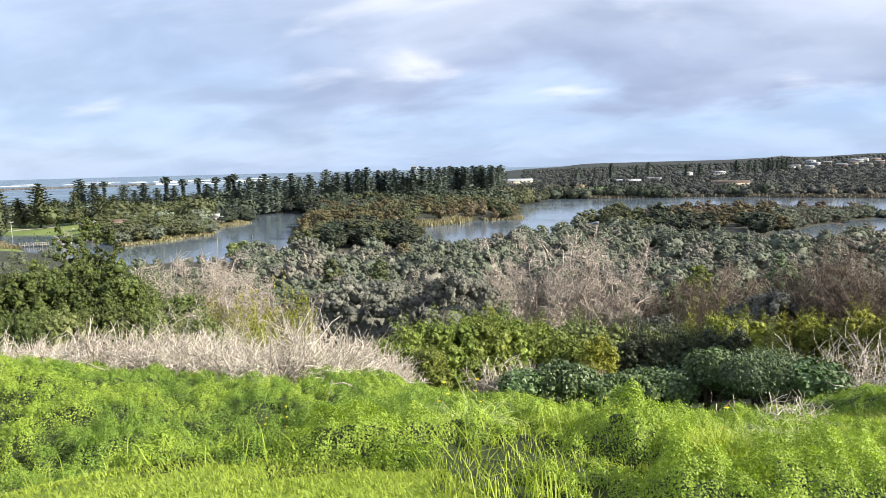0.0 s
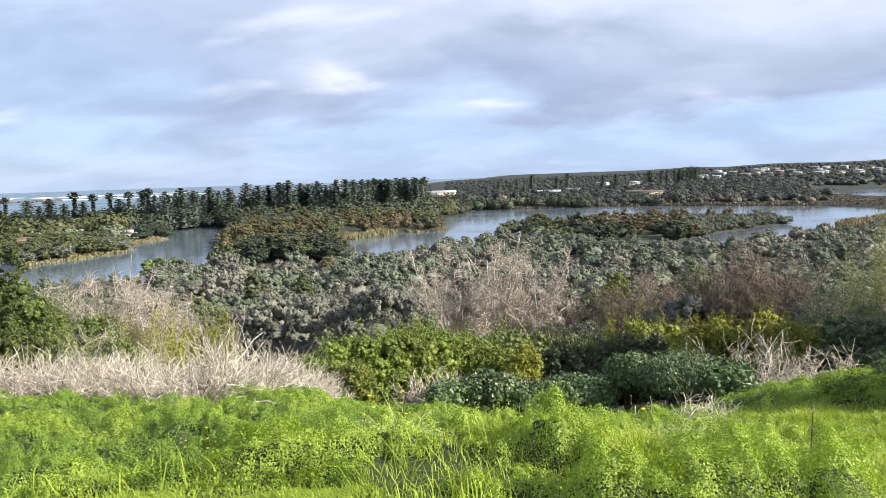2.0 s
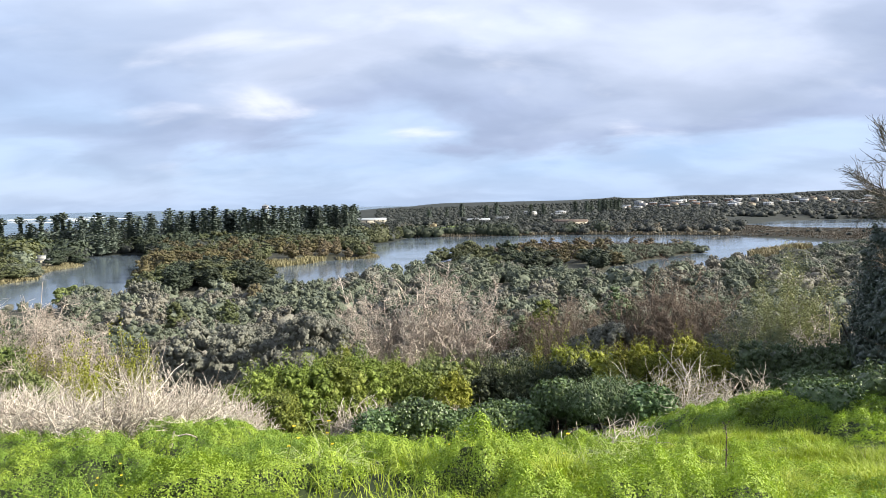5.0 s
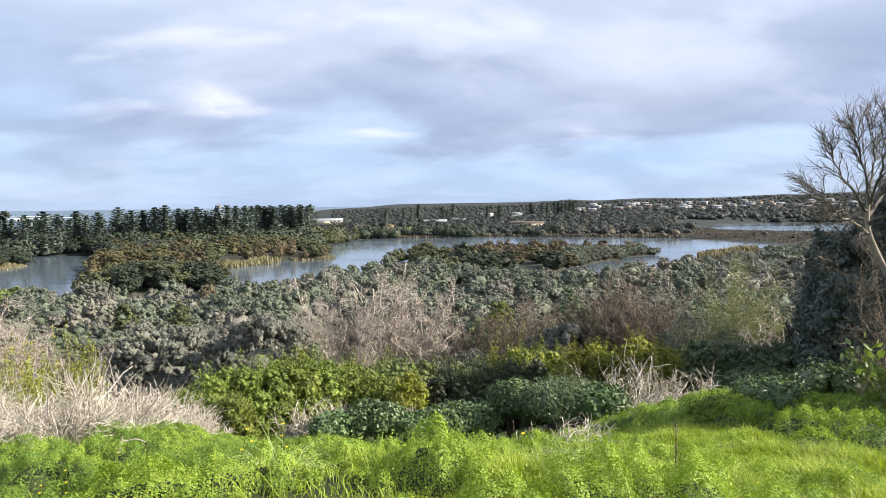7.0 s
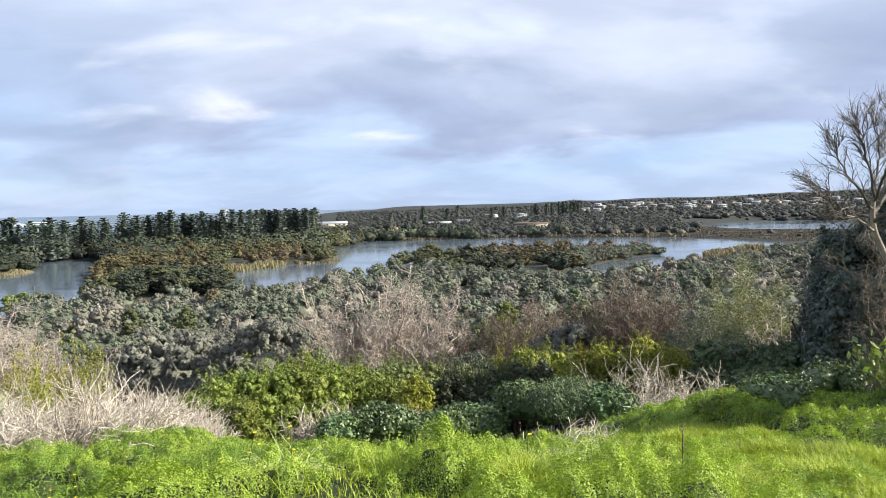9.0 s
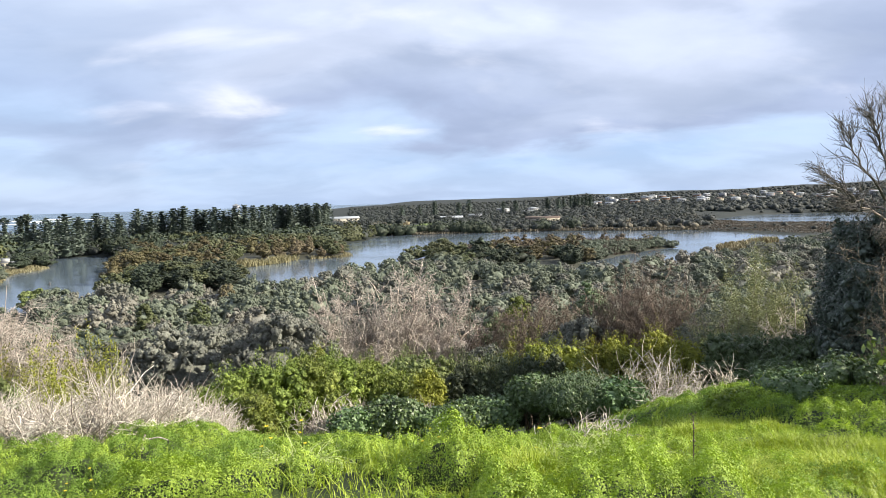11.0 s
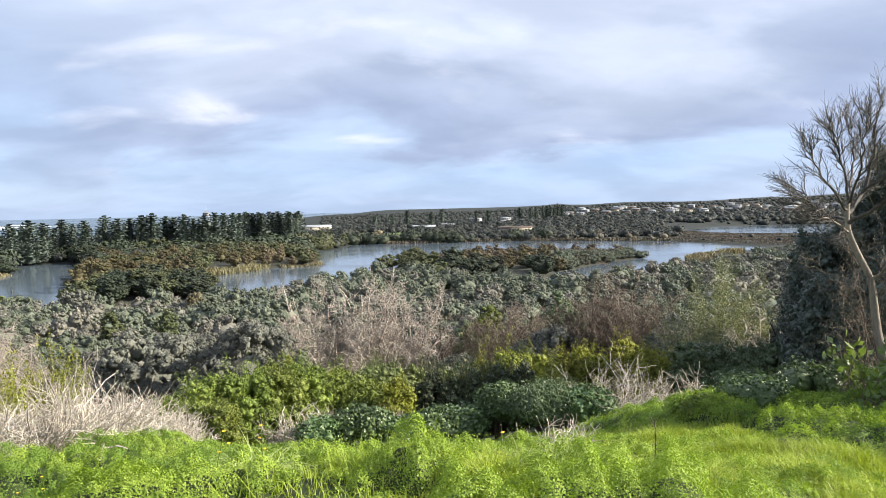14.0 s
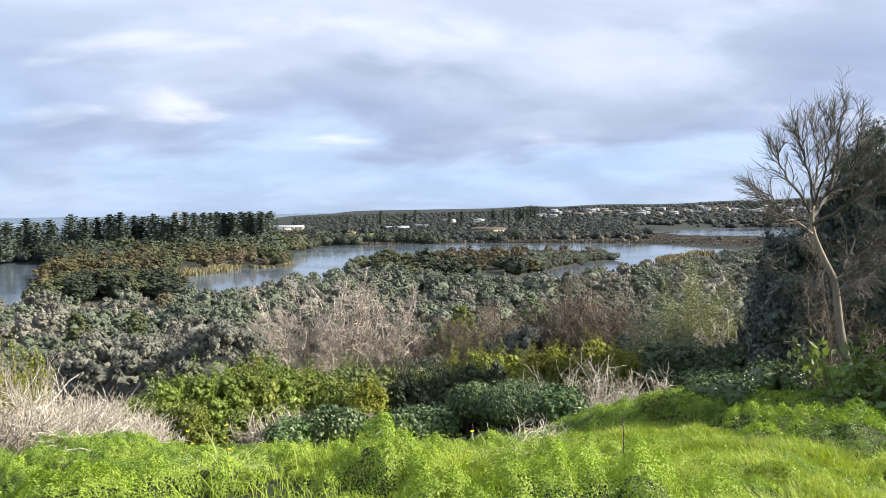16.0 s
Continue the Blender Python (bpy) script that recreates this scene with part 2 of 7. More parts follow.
L_LAWN = leaf_material("lawn_blade", (0.22, 0.29, 0.03), (0.36, 0.44, 0.06), (0.50, 0.54, 0.12), 0.5, 0.35, (1.2, 1.25, 0.45), patch=0.7)
L_GREY = leaf_material("grey_leaf", (0.050, 0.052, 0.041), (0.165, 0.168, 0.136), (0.33, 0.33, 0.275), 0.65, 0.12, (1.0, 1.05, 0.8), patch=0.18, vary=0.24, tuft_scale=4)
L_GREYGREEN = leaf_material("grey_green_leaf", (0.042, 0.052, 0.036), (0.145, 0.168, 0.12), (0.32, 0.35, 0.255), 0.65, 0.15, (1.0, 1.1, 0.75), patch=0.18, vary=0.24, tuft_scale=4)
L_MAUVE = leaf_material("mauve_grey_leaf", (0.056, 0.052, 0.042), (0.17, 0.16, 0.132), (0.33, 0.315, 0.265), 0.65, 0.1, (1, 1, 0.9), patch=0.2, vary=0.24, tuft_scale=4)
L_GREEN = leaf_material("shrub_leaf", (0.048, 0.064, 0.015), (0.175, 0.222, 0.042), (0.40, 0.45, 0.10), 0.5, 0.2, (1.2, 1.25, 0.5), patch=0.7, vary=0.34)
L_OLIVE = leaf_material("olive_leaf", (0.055, 0.075, 0.026), (0.18, 0.22, 0.075), (0.38, 0.42, 0.15), 0.55, 0.22, (1.1, 1.15, 0.6), patch=0.6, vary=0.34)
L_YELLOW = leaf_material("yellow_green_leaf", (0.09, 0.105, 0.018), (0.27, 0.29, 0.045), (0.52, 0.52, 0.10), 0.5, 0.25, (1.2, 1.2, 0.5), patch=0.8, vary=0.34)
L_DARK = leaf_material("dark_leaf", (0.032, 0.052, 0.022), (0.095, 0.140, 0.056), (0.23, 0.29, 0.13), 0.42, 0.15, (1.1, 1.2, 0.6), patch=0.5, spec=0.5)
L_DARKTREE = leaf_material("drooping_leaf", (0.028, 0.043, 0.032), (0.074, 0.10, 0.076), (0.21, 0.245, 0.195), 0.40, 0.12, (1.1, 1.2, 0.7), patch=0.5, spec=0.4, vary=0.4)
L_BRAMBLE = leaf_material("bramble_leaf", (0.030, 0.060, 0.020), (0.10, 0.16, 0.055), (0.26, 0.34, 0.17), 0.33, 0.12, (1.1, 1.2, 0.6), patch=1.0, spec=0.4)
L_BIG = leaf_material("big_shrub_leaf", (0.026, 0.040, 0.012), (0.085, 0.112, 0.028), (0.21, 0.245, 0.065), 0.5, 0.2, (1.15, 1.2, 0.5), patch=0.5, vary=0.34)
L_FLUTE = leaf_material("upright_dark_leaf", (0.022, 0.032, 0.018), (0.075, 0.092, 0.052), (0.20, 0.225, 0.125), 0.5, 0.15, (1.1, 1.15, 0.6), patch=0.9, vary=0.3)
L_BROAD = leaf_material("broad_leaf", (0.07, 0.115, 0.03), (0.17, 0.25, 0.065), (0.38, 0.45, 0.19), 0.4, 0.35, (1.2, 1.3, 0.5), patch=1.0, spec=0.5)
L_CASUARINA = leaf_material("brown_green_leaf", (0.050, 0.046, 0.022), (0.125, 0.108, 0.052), (0.24, 0.20, 0.10), 0.6, 0.12, (1.1, 1.05, 0.7), patch=0.12)
L_LAKEOLIVE = leaf_material("lakeside_olive_leaf", (0.040, 0.048, 0.022), (0.10, 0.112, 0.052), (0.20, 0.215, 0.105), 0.6, 0.12, (1.1, 1.1, 0.7), patch=0.12)
L_LAKEDARK = leaf_material("lakeside_dark_leaf", (0.018, 0.026, 0.016), (0.044, 0.058, 0.034), (0.10, 0.12, 0.072), 0.6, 0.1, (1.1, 1.1, 0.7), patch=0.12)
L_PALE = leaf_material("pale_olive_leaf", (0.085, 0.092, 0.042), (0.25, 0.265, 0.125), (0.52, 0.53, 0.28), 0.45, 0.2, (1.1, 1.15, 0.6), patch=0.8, vary=0.4)
L_RUST = leaf_material("rust_brown_leaf", (0.07, 0.056, 0.034), (0.165, 0.132, 0.080), (0.28, 0.235, 0.15), 0.65, 0.1, (1.1, 1.0, 0.8), patch=0.2)
# far leaves lean bluish: haze of distance put into their base colour
L_HAZEWOOD = leaf_material("hazed_woodland_leaf", (0.018, 0.024, 0.021), (0.037, 0.043, 0.037), (0.062, 0.067, 0.056), 0.6, 0.1, (1.1, 1.1, 0.7), patch=0.07)
L_PARKTREE = leaf_material("park_tree_leaf", (0.045, 0.055, 0.022), (0.105, 0.122, 0.050), (0.20, 0.215, 0.10), 0.55, 0.18, (1.1, 1.15, 0.6), patch=0.15)
# needles paler than their own green: lift from haze put into the colour
L_HAZEPINE = leaf_material("hazed_pine_needle", (0.048, 0.066, 0.056), (0.105, 0.135, 0.108), (0.19, 0.22, 0.165), 0.6, 0.05, (1.1, 1.1, 0.7), patch=0.15)
# yellower copy of the pine needles, with sunlight painted into the colour
L_PINE_SUNTINT = leaf_material("sun_tinted_pine_needle", (0.032, 0.042, 0.020), (0.082, 0.098, 0.044), (0.16, 0.17, 0.08), 0.6, 0.08, (1.1, 1.1, 0.7), patch=0.15)
L_REED = leaf_material("reed_blade", (0.12, 0.105, 0.055), (0.25, 0.22, 0.125), (0.40, 0.36, 0.22), 0.7, 0.15, (1.1, 1.05, 0.8), patch=0.1)
L_HEATH = leaf_material("tawny_heath", (0.065, 0.055, 0.040), (0.135, 0.115, 0.085), (0.22, 0.19, 0.14), 0.7, 0.1, (1.1, 1.0, 0.8), patch=0.06)
M_TWIG_PALE = leaf_material("bleached_twig", (0.30, 0.25, 0.20), (0.58, 0.51, 0.43), (0.78, 0.72, 0.64), 0.75, 0.0, patch=1.0, vary=0.6)
M_TWIG_GREY = leaf_material("grey_twig", (0.26, 0.215, 0.175), (0.50, 0.43, 0.365), (0.68, 0.61, 0.54), 0.8, 0.0, patch=0.8)
M_TWIG_BROWN = leaf_material("brown_twig", (0.09, 0.068, 0.050), (0.20, 0.155, 0.115), (0.34, 0.275, 0.21), 0.8, 0.0, patch=0.8)
M_TWIG_DARK = leaf_material("dark_twig", (0.05, 0.043, 0.038), (0.10, 0.088, 0.078), (0.19, 0.17, 0.15), 0.8, 0.0, patch=1.2)
M_BARK = grain_material("pale_bark", [(0.1, (0.10, 0.075, 0.06)), (0.45, (0.26, 0.215, 0.175)), (0.85, (0.44, 0.39, 0.33))], 5.0, fine=30, stretch=(1, 1, 0.25), bump=0.6)
M_DARKBARK = grain_material("dark_bark", [(0.1, (0.035, 0.03, 0.025)), (0.9, (0.14, 0.12, 0.10))], 4.0, fine=25, stretch=(1, 1, 0.3), bump=0.6)
M_WHITE = grain_material("white_wall", [(0.1, (0.36, 0.36, 0.35)), (0.8, (0.50, 0.50, 0.49))], 0.4, fine=4, bump=0.05)
M_CREAM = grain_material("cream_wall", [(0.1, (0.46, 0.42, 0.33)), (0.8, (0.62, 0.57, 0.46))], 0.4, fine=4, bump=0.05)
M_GREYWALL = grain_material("grey_wall", [(0.1, (0.24, 0.24, 0.25)), (0.8, (0.40, 0.40, 0.41))], 0.4, fine=4, bump=0.05)
M_BRICK = grain_material("brick_wall", [(0.1, (0.20, 0.12, 0.085)), (0.8, (0.32, 0.20, 0.15))], 0.6, fine=6, bump=0.05)
M_ROOFGREY = grain_material("grey_roof", [(0.1, (0.16, 0.17, 0.18)), (0.8, (0.28, 0.29, 0.30))], 0.3, fine=3, bump=0.05, rough=0.6)
M_ROOFPALE = grain_material("pale_metal_roof", [(0.1, (0.34, 0.36, 0.38)), (0.8, (0.48, 0.50, 0.52))], 0.3, fine=3, bump=0.05, rough=0.5)
M_ROOFBROWN = grain_material("brown_roof", [(0.1, (0.10, 0.075, 0.06)), (0.8, (0.19, 0.14, 0.11))], 0.3, fine=3, bump=0.05)
M_TIMBER = grain_material("weathered_timber", [(0.1, (0.22, 0.20, 0.17)), (0.8, (0.42, 0.39, 0.34))], 2.0, fine=15, stretch=(0.2, 1, 1))
M_STEEL = grain_material("painted_steel", [(0.1, (0.45, 0.46, 0.47)), (0.9, (0.6, 0.6, 0.6))], 2.0, fine=10, rough=0.5, bump=0)
M_FOAM = grain_material("surf_foam", [(0.1, (0.62, 0.66, 0.68)), (0.8, (0.85, 0.87, 0.88))], 0.03, fine=0.3, rough=0.8)
M_ROCK = grain_material("dark_rock", [(0.1, (0.06, 0.058, 0.055)), (0.9, (0.16, 0.15, 0.14))], 0.1, fine=1.0)
M_GLASS, _nt, _b, _o = material("window_glass")
_b.inputs["Base Color"].default_value = (0.03, 0.035, 0.04, 1)
_b.inputs["Roughness"].default_value = 0.08
M_BIRD = grain_material("buoy_paint", [(0.1, (0.05, 0.05, 0.05)), (0.9, (0.1, 0.1, 0.1))], 4.0)
M_BLOOM = grain_material("yellow_petal", [(0.1, (0.55, 0.42, 0.02)), (0.9, (0.75, 0.62, 0.05))], 30.0, bump=0)

# ---------------- mesh tools ----------------


def np_mesh(name, V, faces, mats, index=None, smooth=False):
    """A mesh from arrays: faces is a list of (n, k) index arrays."""
    me = bpy.data.meshes.new(name)
    V = np.asarray(V, dtype=np.float32)
    faces = [np.asarray(f, dtype=np.int32) for f in faces if len(f)]
    me.vertices.add(len(V))
    me.vertices.foreach_set("co", V.ravel())
    flat = np.concatenate([f.ravel() for f in faces])
    sizes = np.concatenate([np.full(len(f), f.shape[1], dtype=np.int32) for f in faces])
    me.loops.add(len(flat))
    me.loops.foreach_set("vertex_index", flat)
    me.polygons.add(len(sizes))
    starts = np.zeros(len(sizes), dtype=np.int32)
    starts[1:] = np.cumsum(sizes)[:-1]
    me.polygons.foreach_set("loop_start", starts)
    for m in mats if isinstance(mats, (list, tuple)) else [mats]:
        me.materials.append(m)
    if index is not None:
        me.polygons.foreach_set("material_index", np.asarray(index, dtype=np.int32))
    me.update(calc_edges=True)
    me.validate()
    if smooth:
        me.polygons.foreach_set("use_smooth", np.ones(len(sizes), dtype=bool))
    return me


def child(name, me, parent, label="", kind=""):
    ob = new(name, me)
    ob.parent = parent
    return tagged(ob, label, kind=kind)


def empty(name, x=0.0, y=0.0, z=0.0, turn=0.0, scale=1.0):
    ob = new(name)
    ob.empty_display_size = 0.1
    ob.matrix_basis = pose(x, y, z, 0, 0, turn) @ Matrix.Scale(scale, 4)
    return ob


def unit(v):
    return v / np.maximum(np.linalg.norm(v, axis=-1, keepdims=True), 1e-9)


def ball_dirs(rng, n):
    return unit(rng.normal(size=(n, 3)))


def leaf_quads(rng, C, N, length, width=0.5, wild=0.5, droop=0.0):
    """One rhombic leaf at each place, facing roughly along N."""
    n = len(C)
    nn = unit(N + wild * rng.normal(size=(n, 3)))
    t = rng.normal(size=(n, 3))
    t[:, 2] -= droop
    t = unit(t - (t * nn).sum(1, keepdims=True) * nn)
    b = np.cross(nn, t)
    ln = (length * rng.uniform(0.7, 1.3, n))[:, None]
    V = np.stack([C - t * ln * 0.5, C + b * ln * width * 0.5, C + t * ln * 0.5, C - b * ln * width * 0.5], 1).reshape(-1, 3)
    F = np.arange(4 * n).reshape(-1, 4)
    return V, F


def leaf_tris(rng, C, N, length, width=0.5, wild=0.5):
    """Small three-cornered leaflets."""
    n = len(C)
    nn = unit(N + wild * rng.normal(size=(n, 3)))
    t = rng.normal(size=(n, 3))
    t = unit(t - (t * nn).sum(1, keepdims=True) * nn)
    b = np.cross(nn, t)
    ln = (length * rng.uniform(0.7, 1.3, n))[:, None]
    V = np.stack([C - t * ln * 0.4 - b * ln * width * 0.5, C - t * ln * 0.4 + b * ln * width * 0.5, C + t * ln * 0.6], 1).reshape(-1, 3)
    return V, np.arange(3 * n).reshape(-1, 3)


def tubes(P, R, sides=3):
    """Tapered tubes along polylines P (n, s, 3) with radii R (n, s)."""
    n, s, _ = P.shape
    d = unit(np.gradient(P, axis=1))
    ref = np.where(np.abs(d[..., 2:3]) > 0.9, np.array([1.0, 0, 0]), np.array([0, 0, 1.0]))
    u = unit(np.cross(d, ref))
    v = np.cross(d, u)
    ang = np.arange(sides) * 2 * np.pi / sides
    ring = P[:, :, None, :] + R[:, :, None, None] * (np.cos(ang)[None, None, :, None] * u[:, :, None, :] + np.sin(ang)[None, None, :, None] * v[:, :, None, :])
    V = ring.reshape(-1, 3)
    base = (np.arange(n) * s * sides)[:, None, None] + (np.arange(s - 1) * sides)[None, :, None]
    k = np.arange(sides)[None, None, :]
    k2 = (k + 1) % sides
    F = np.stack([base + k, base + k2, base + sides + k2, base + sides + k], -1).reshape(-1, 4)
    return V, F


class Pile:
    """Gathers vertices and faces of several pieces into one mesh."""

    def __init__(self):
        self.V, self.F, self.I, self.n = [], [], [], 0

    def add(self, V, F, slot=0):
        self.V.append(np.asarray(V, dtype=np.float32))
        self.F.append(np.asarray(F) + self.n)
        self.I.append(np.full(len(F), slot))
        self.n += len(V)

    def mesh(self, name, mats, smooth=False):
        order = sorted(range(len(self.F)), key=lambda i: self.F[i].shape[1])
        return np_mesh(name, np.concatenate(self.V), [self.F[i] for i in order], mats, np.concatenate([self.I[i] for i in order]), smooth)


def ico(level=1):
    bm = bmesh.new()
    bmesh.ops.create_icosphere(bm, subdivisions=level, radius=1.0)
    V = np.array([v.co[:] for v in bm.verts])
    F = np.array([[v.index for v in f.verts] for f in bm.faces])
    bm.free()
    return V, F


ICO_V, ICO_F = ico(1)
OCT_V = np.array([(1, 0, 0), (0, 1, 0), (-1, 0, 0), (0, -1, 0), (0, 0, 1), (0, 0, -1)], dtype=float)
OCT_F = np.array([(0, 1, 4), (1, 2, 4), (2, 3, 4), (3, 0, 4), (1, 0, 5), (2, 1, 5), (3, 2, 5), (0, 3, 5)])
ICO2_V, ICO2_F = ico(2)
ICO3_V, ICO3_F = ico(3)


def wander(rng, start, direction, length, steps, bend, rise=0.0, radius=0.01, taper=0.25):
    """Crooked twigs: polylines from start (n, 3) along direction."""
    n = len(start)
    P = np.zeros((n, steps, 3))
    P[:, 0] = start
    d = unit(direction)
    step = (np.asarray(length) / (steps - 1))[:, None] if np.ndim(length) else length / (steps - 1)
    for i in range(1, steps):
        d = unit(d + bend * rng.normal(size=(n, 3)) + np.array([0, 0, rise]))
        P[:, i] = P[:, i - 1] + d * step
    R = np.asarray(radius).reshape(-1, 1) * np.linspace(1, taper, steps)[None, :] * np.ones((n, 1))
    return P, R


def even_dirs(rng, n, jitter=0.35):
    """n directions spread evenly over the sphere, a little disturbed."""
    k = np.arange(n) + 0.5
    z = 1 - 2 * k / n
    a = k * 2.39996 + rng.uniform(0, 6.28)
    r = np.sqrt(1 - z * z)
    return unit(np.stack([r * np.cos(a), r * np.sin(a), z], 1) + rng.normal(size=(n, 3)) * jitter / math.sqrt(n) * 2)


def tufted(rng, R, H, lobes, lobe, tuft, per, leaf, width=0.5, wild=0.4, base=0.1, tall=1.0, fine=0, droop=0.0, loose=0.25, solid=0.86, low=-0.35, heart=0.0):
    """A crown of rounded boughs, each set with tufts of leaves round a close heart."""
    zc = H * (base + (1 - base) * 0.42)
    up = np.array([R, R, H - zc])
    d = even_dirs(rng, int(lobes * 1.7), 0.8)
    d = d[d[:, 2] > -0.42]
    r1 = lobe * R * rng.uniform(0.75, 1.3, len(d))
    C = d * (up - np.minimum(r1[:, None] * np.array([1, 1, 1.0]), 0.8 * up)) * rng.uniform(0.82, 1.04, (len(d), 1)) + np.array([0, 0, zc])
    top = (C[:, 2] + r1).max()
    C[:, 2] = np.where(C[:, 2] > zc, zc + (C[:, 2] - zc) * max(0.4, (H - zc - r1.mean()) / max(0.2, top - zc - r1.mean())), C[:, 2])
    pile = Pile()
    V2, F2 = (ICO_V, ICO_F) if fine < 0 else (ICO2_V, ICO2_F) if fine == 0 else (ICO3_V, ICO3_F)
    pts, outs, rad = [], [], []
    for i in range(len(C)):
        pile.add(C[i] + V2 * r1[i] * solid * rng.uniform(0.93, 1.07, (len(V2), 1)), F2)
        m = max(6, int(4 * math.pi * r1[i] ** 2 * max(1.0, 0.5 + tall * 0.5) / (tuft * tuft * 2.4)))
        q = even_dirs(rng, m, 0.6)
        p = C[i] + q * r1[i] * rng.uniform(0.88, 1.02, (m, 1))
        gap = np.linalg.norm(p[:, None, :] - C[None], axis=2) - r1[None] * 0.9
        gap[:, i] = 1
        ok = (rng.uniform(0, 1, m) > 0.1) & (q[:, 2] > low) & (gap.min(1) > 0) & (p[:, 2] > H * base * 0.5)
        pts.append(p[ok])
        outs.append(q[ok])
    pts, outs = np.concatenate(pts), np.concatenate(outs)
    n = len(pts)
    rad = tuft * (0.5 + 1.1 * rng.uniform(0, 1, n) ** 1.4)
    if heart:
        IV, IF = (OCT_V, OCT_F) if fine < 0 else (ICO_V, ICO_F)
        turn = unit(rng.normal(size=(n, 3)))
        side = unit(np.cross(turn, rng.normal(size=(n, 3))))
        axes = np.stack([turn, side, np.cross(turn, side)], 1)
        body = np.einsum("vk,nkj->nvj", IV, axes) * rng.uniform(0.6, 1.25, (n, len(IV), 1)) * (rad * heart)[:, None, None] * np.array([1, 1, tall])
        pile.add((pts[:, None] + body).reshape(-1, 3), (np.arange(n)[:, None, None] * len(IV) + IF[None]).reshape(-1, 3))
    q = unit(rng.normal(size=(n, per, 3)) + outs[:, None] * 0.9 + np.array([0, 0, 0.35]))
    at = pts[:, None] + q * (rad[:, None, None] * rng.uniform(0.82, 1.0 + loose, (n, per, 1))) * np.array([1, 1, tall])
    pile.add(*leaf_quads(rng, at.reshape(-1, 3), q.reshape(-1, 3), leaf, width, wild, droop))
    return pile


def lobed(rng, d, lobes, relief):
    """How far the outline stands out in each direction: a few rounded lobes with dips between."""
    at = ball_dirs(rng, lobes)
    at[:, 2] = np.abs(at[:, 2]) * 0.8
    near = (d @ unit(at).T).max(1)
    return 1 - relief + relief * sstep(near, 0.45, 0.98)


def billow(rng, R, H, n, size, per, leaf, width=0.6, wild=0.3, base=0.05, low=-0.3, core=0.52, flat=0.85, relief=0.3, droop=0.0, lobes=5, heart=0.68, tufts=16, small=False):
    """A rounded crown of billowing leaf clumps with gaps between them, over a dim inside."""
    zc = H * (base + (1 - base) * 0.38)
    d = even_dirs(rng, int(n * 1.55), 0.9)
    d = d[d[:, 2] > low]
    g = lobed(rng, d, lobes, relief)
    r = size * rng.uniform(0.55, 1.4, len(d))
    span = np.stack([np.full(len(d), R), np.full(len(d), R), np.where(d[:, 2] > 0, H - zc, zc - H * base * 0.4)], 1)
    C = d * span * (g * rng.uniform(0.86, 1.05, len(d)))[:, None] - d * r[:, None] * 0.75 + np.array([0, 0, zc])
    C[:, 2] = np.where(C[:, 2] > zc, zc + (C[:, 2] - zc) * (H - zc - size) / max(0.1, np.quantile(C[:, 2], 0.97) - zc), C[:, 2])
    m = len(C)
    squash = np.array([1, 1, flat])
    LV, LF = ICO_V, ICO_F
    pile = Pile()
    body = C[:, None] + LV[None] * (r[:, None, None] * heart * rng.uniform(0.7, 1.15, (m, len(LV), 1))) * squash
    pile.add(body.reshape(-1, 3), (np.arange(m)[:, None, None] * len(LV) + LF[None]).reshape(-1, 3))
    V = ICO2_V * np.array([R, R, H - zc]) * (core * rng.uniform(0.85, 1.05, (len(ICO2_V), 1)))
    V[:, 2] = np.where(V[:, 2] < 0, np.maximum(V[:, 2], -zc), V[:, 2])
    pile.add(V + np.array([0, 0, zc]), ICO2_F)
    # rounded tufts over each bough
    q = unit(rng.normal(size=(m, tufts, 3)) + d[:, None] * 0.9 + np.array([0, 0, 0.4]))
    T = (C[:, None] + q * r[:, None, None] * rng.uniform(0.66, 1.0, (m, tufts, 1)) * squash).reshape(-1, 3)
    q = q.reshape(-1, 3)
    tr = np.repeat(r, tufts) * rng.uniform(0.18, 0.36, m * tufts)
    TV, TF = OCT_V, OCT_F
    body = T[:, None] + TV[None] * (tr[:, None, None] * rng.uniform(0.6, 1.1, (len(T), len(TV), 1)))
    pile.add(body.reshape(-1, 3), (np.arange(len(T))[:, None, None] * len(TV) + TF[None]).reshape(-1, 3))
    if per:
        u = unit(rng.normal(size=(len(T), per, 3)) + q[:, None] * 1.0 + np.array([0, 0, 0.3]))
        at = (T[:, None] + u * (tr[:, None, None] * rng.uniform(0.7, 1.35, (len(T), per, 1)))).reshape(-1, 3)
        face = unit(u + q[:, None]).reshape(-1, 3)
        if small:
            pile.add(*leaf_tris(rng, at, face, np.full(len(at), leaf), 0.75, wild))
        else:
            pile.add(*leaf_quads(rng, at, face, leaf, width, wild, droop))
    return pile


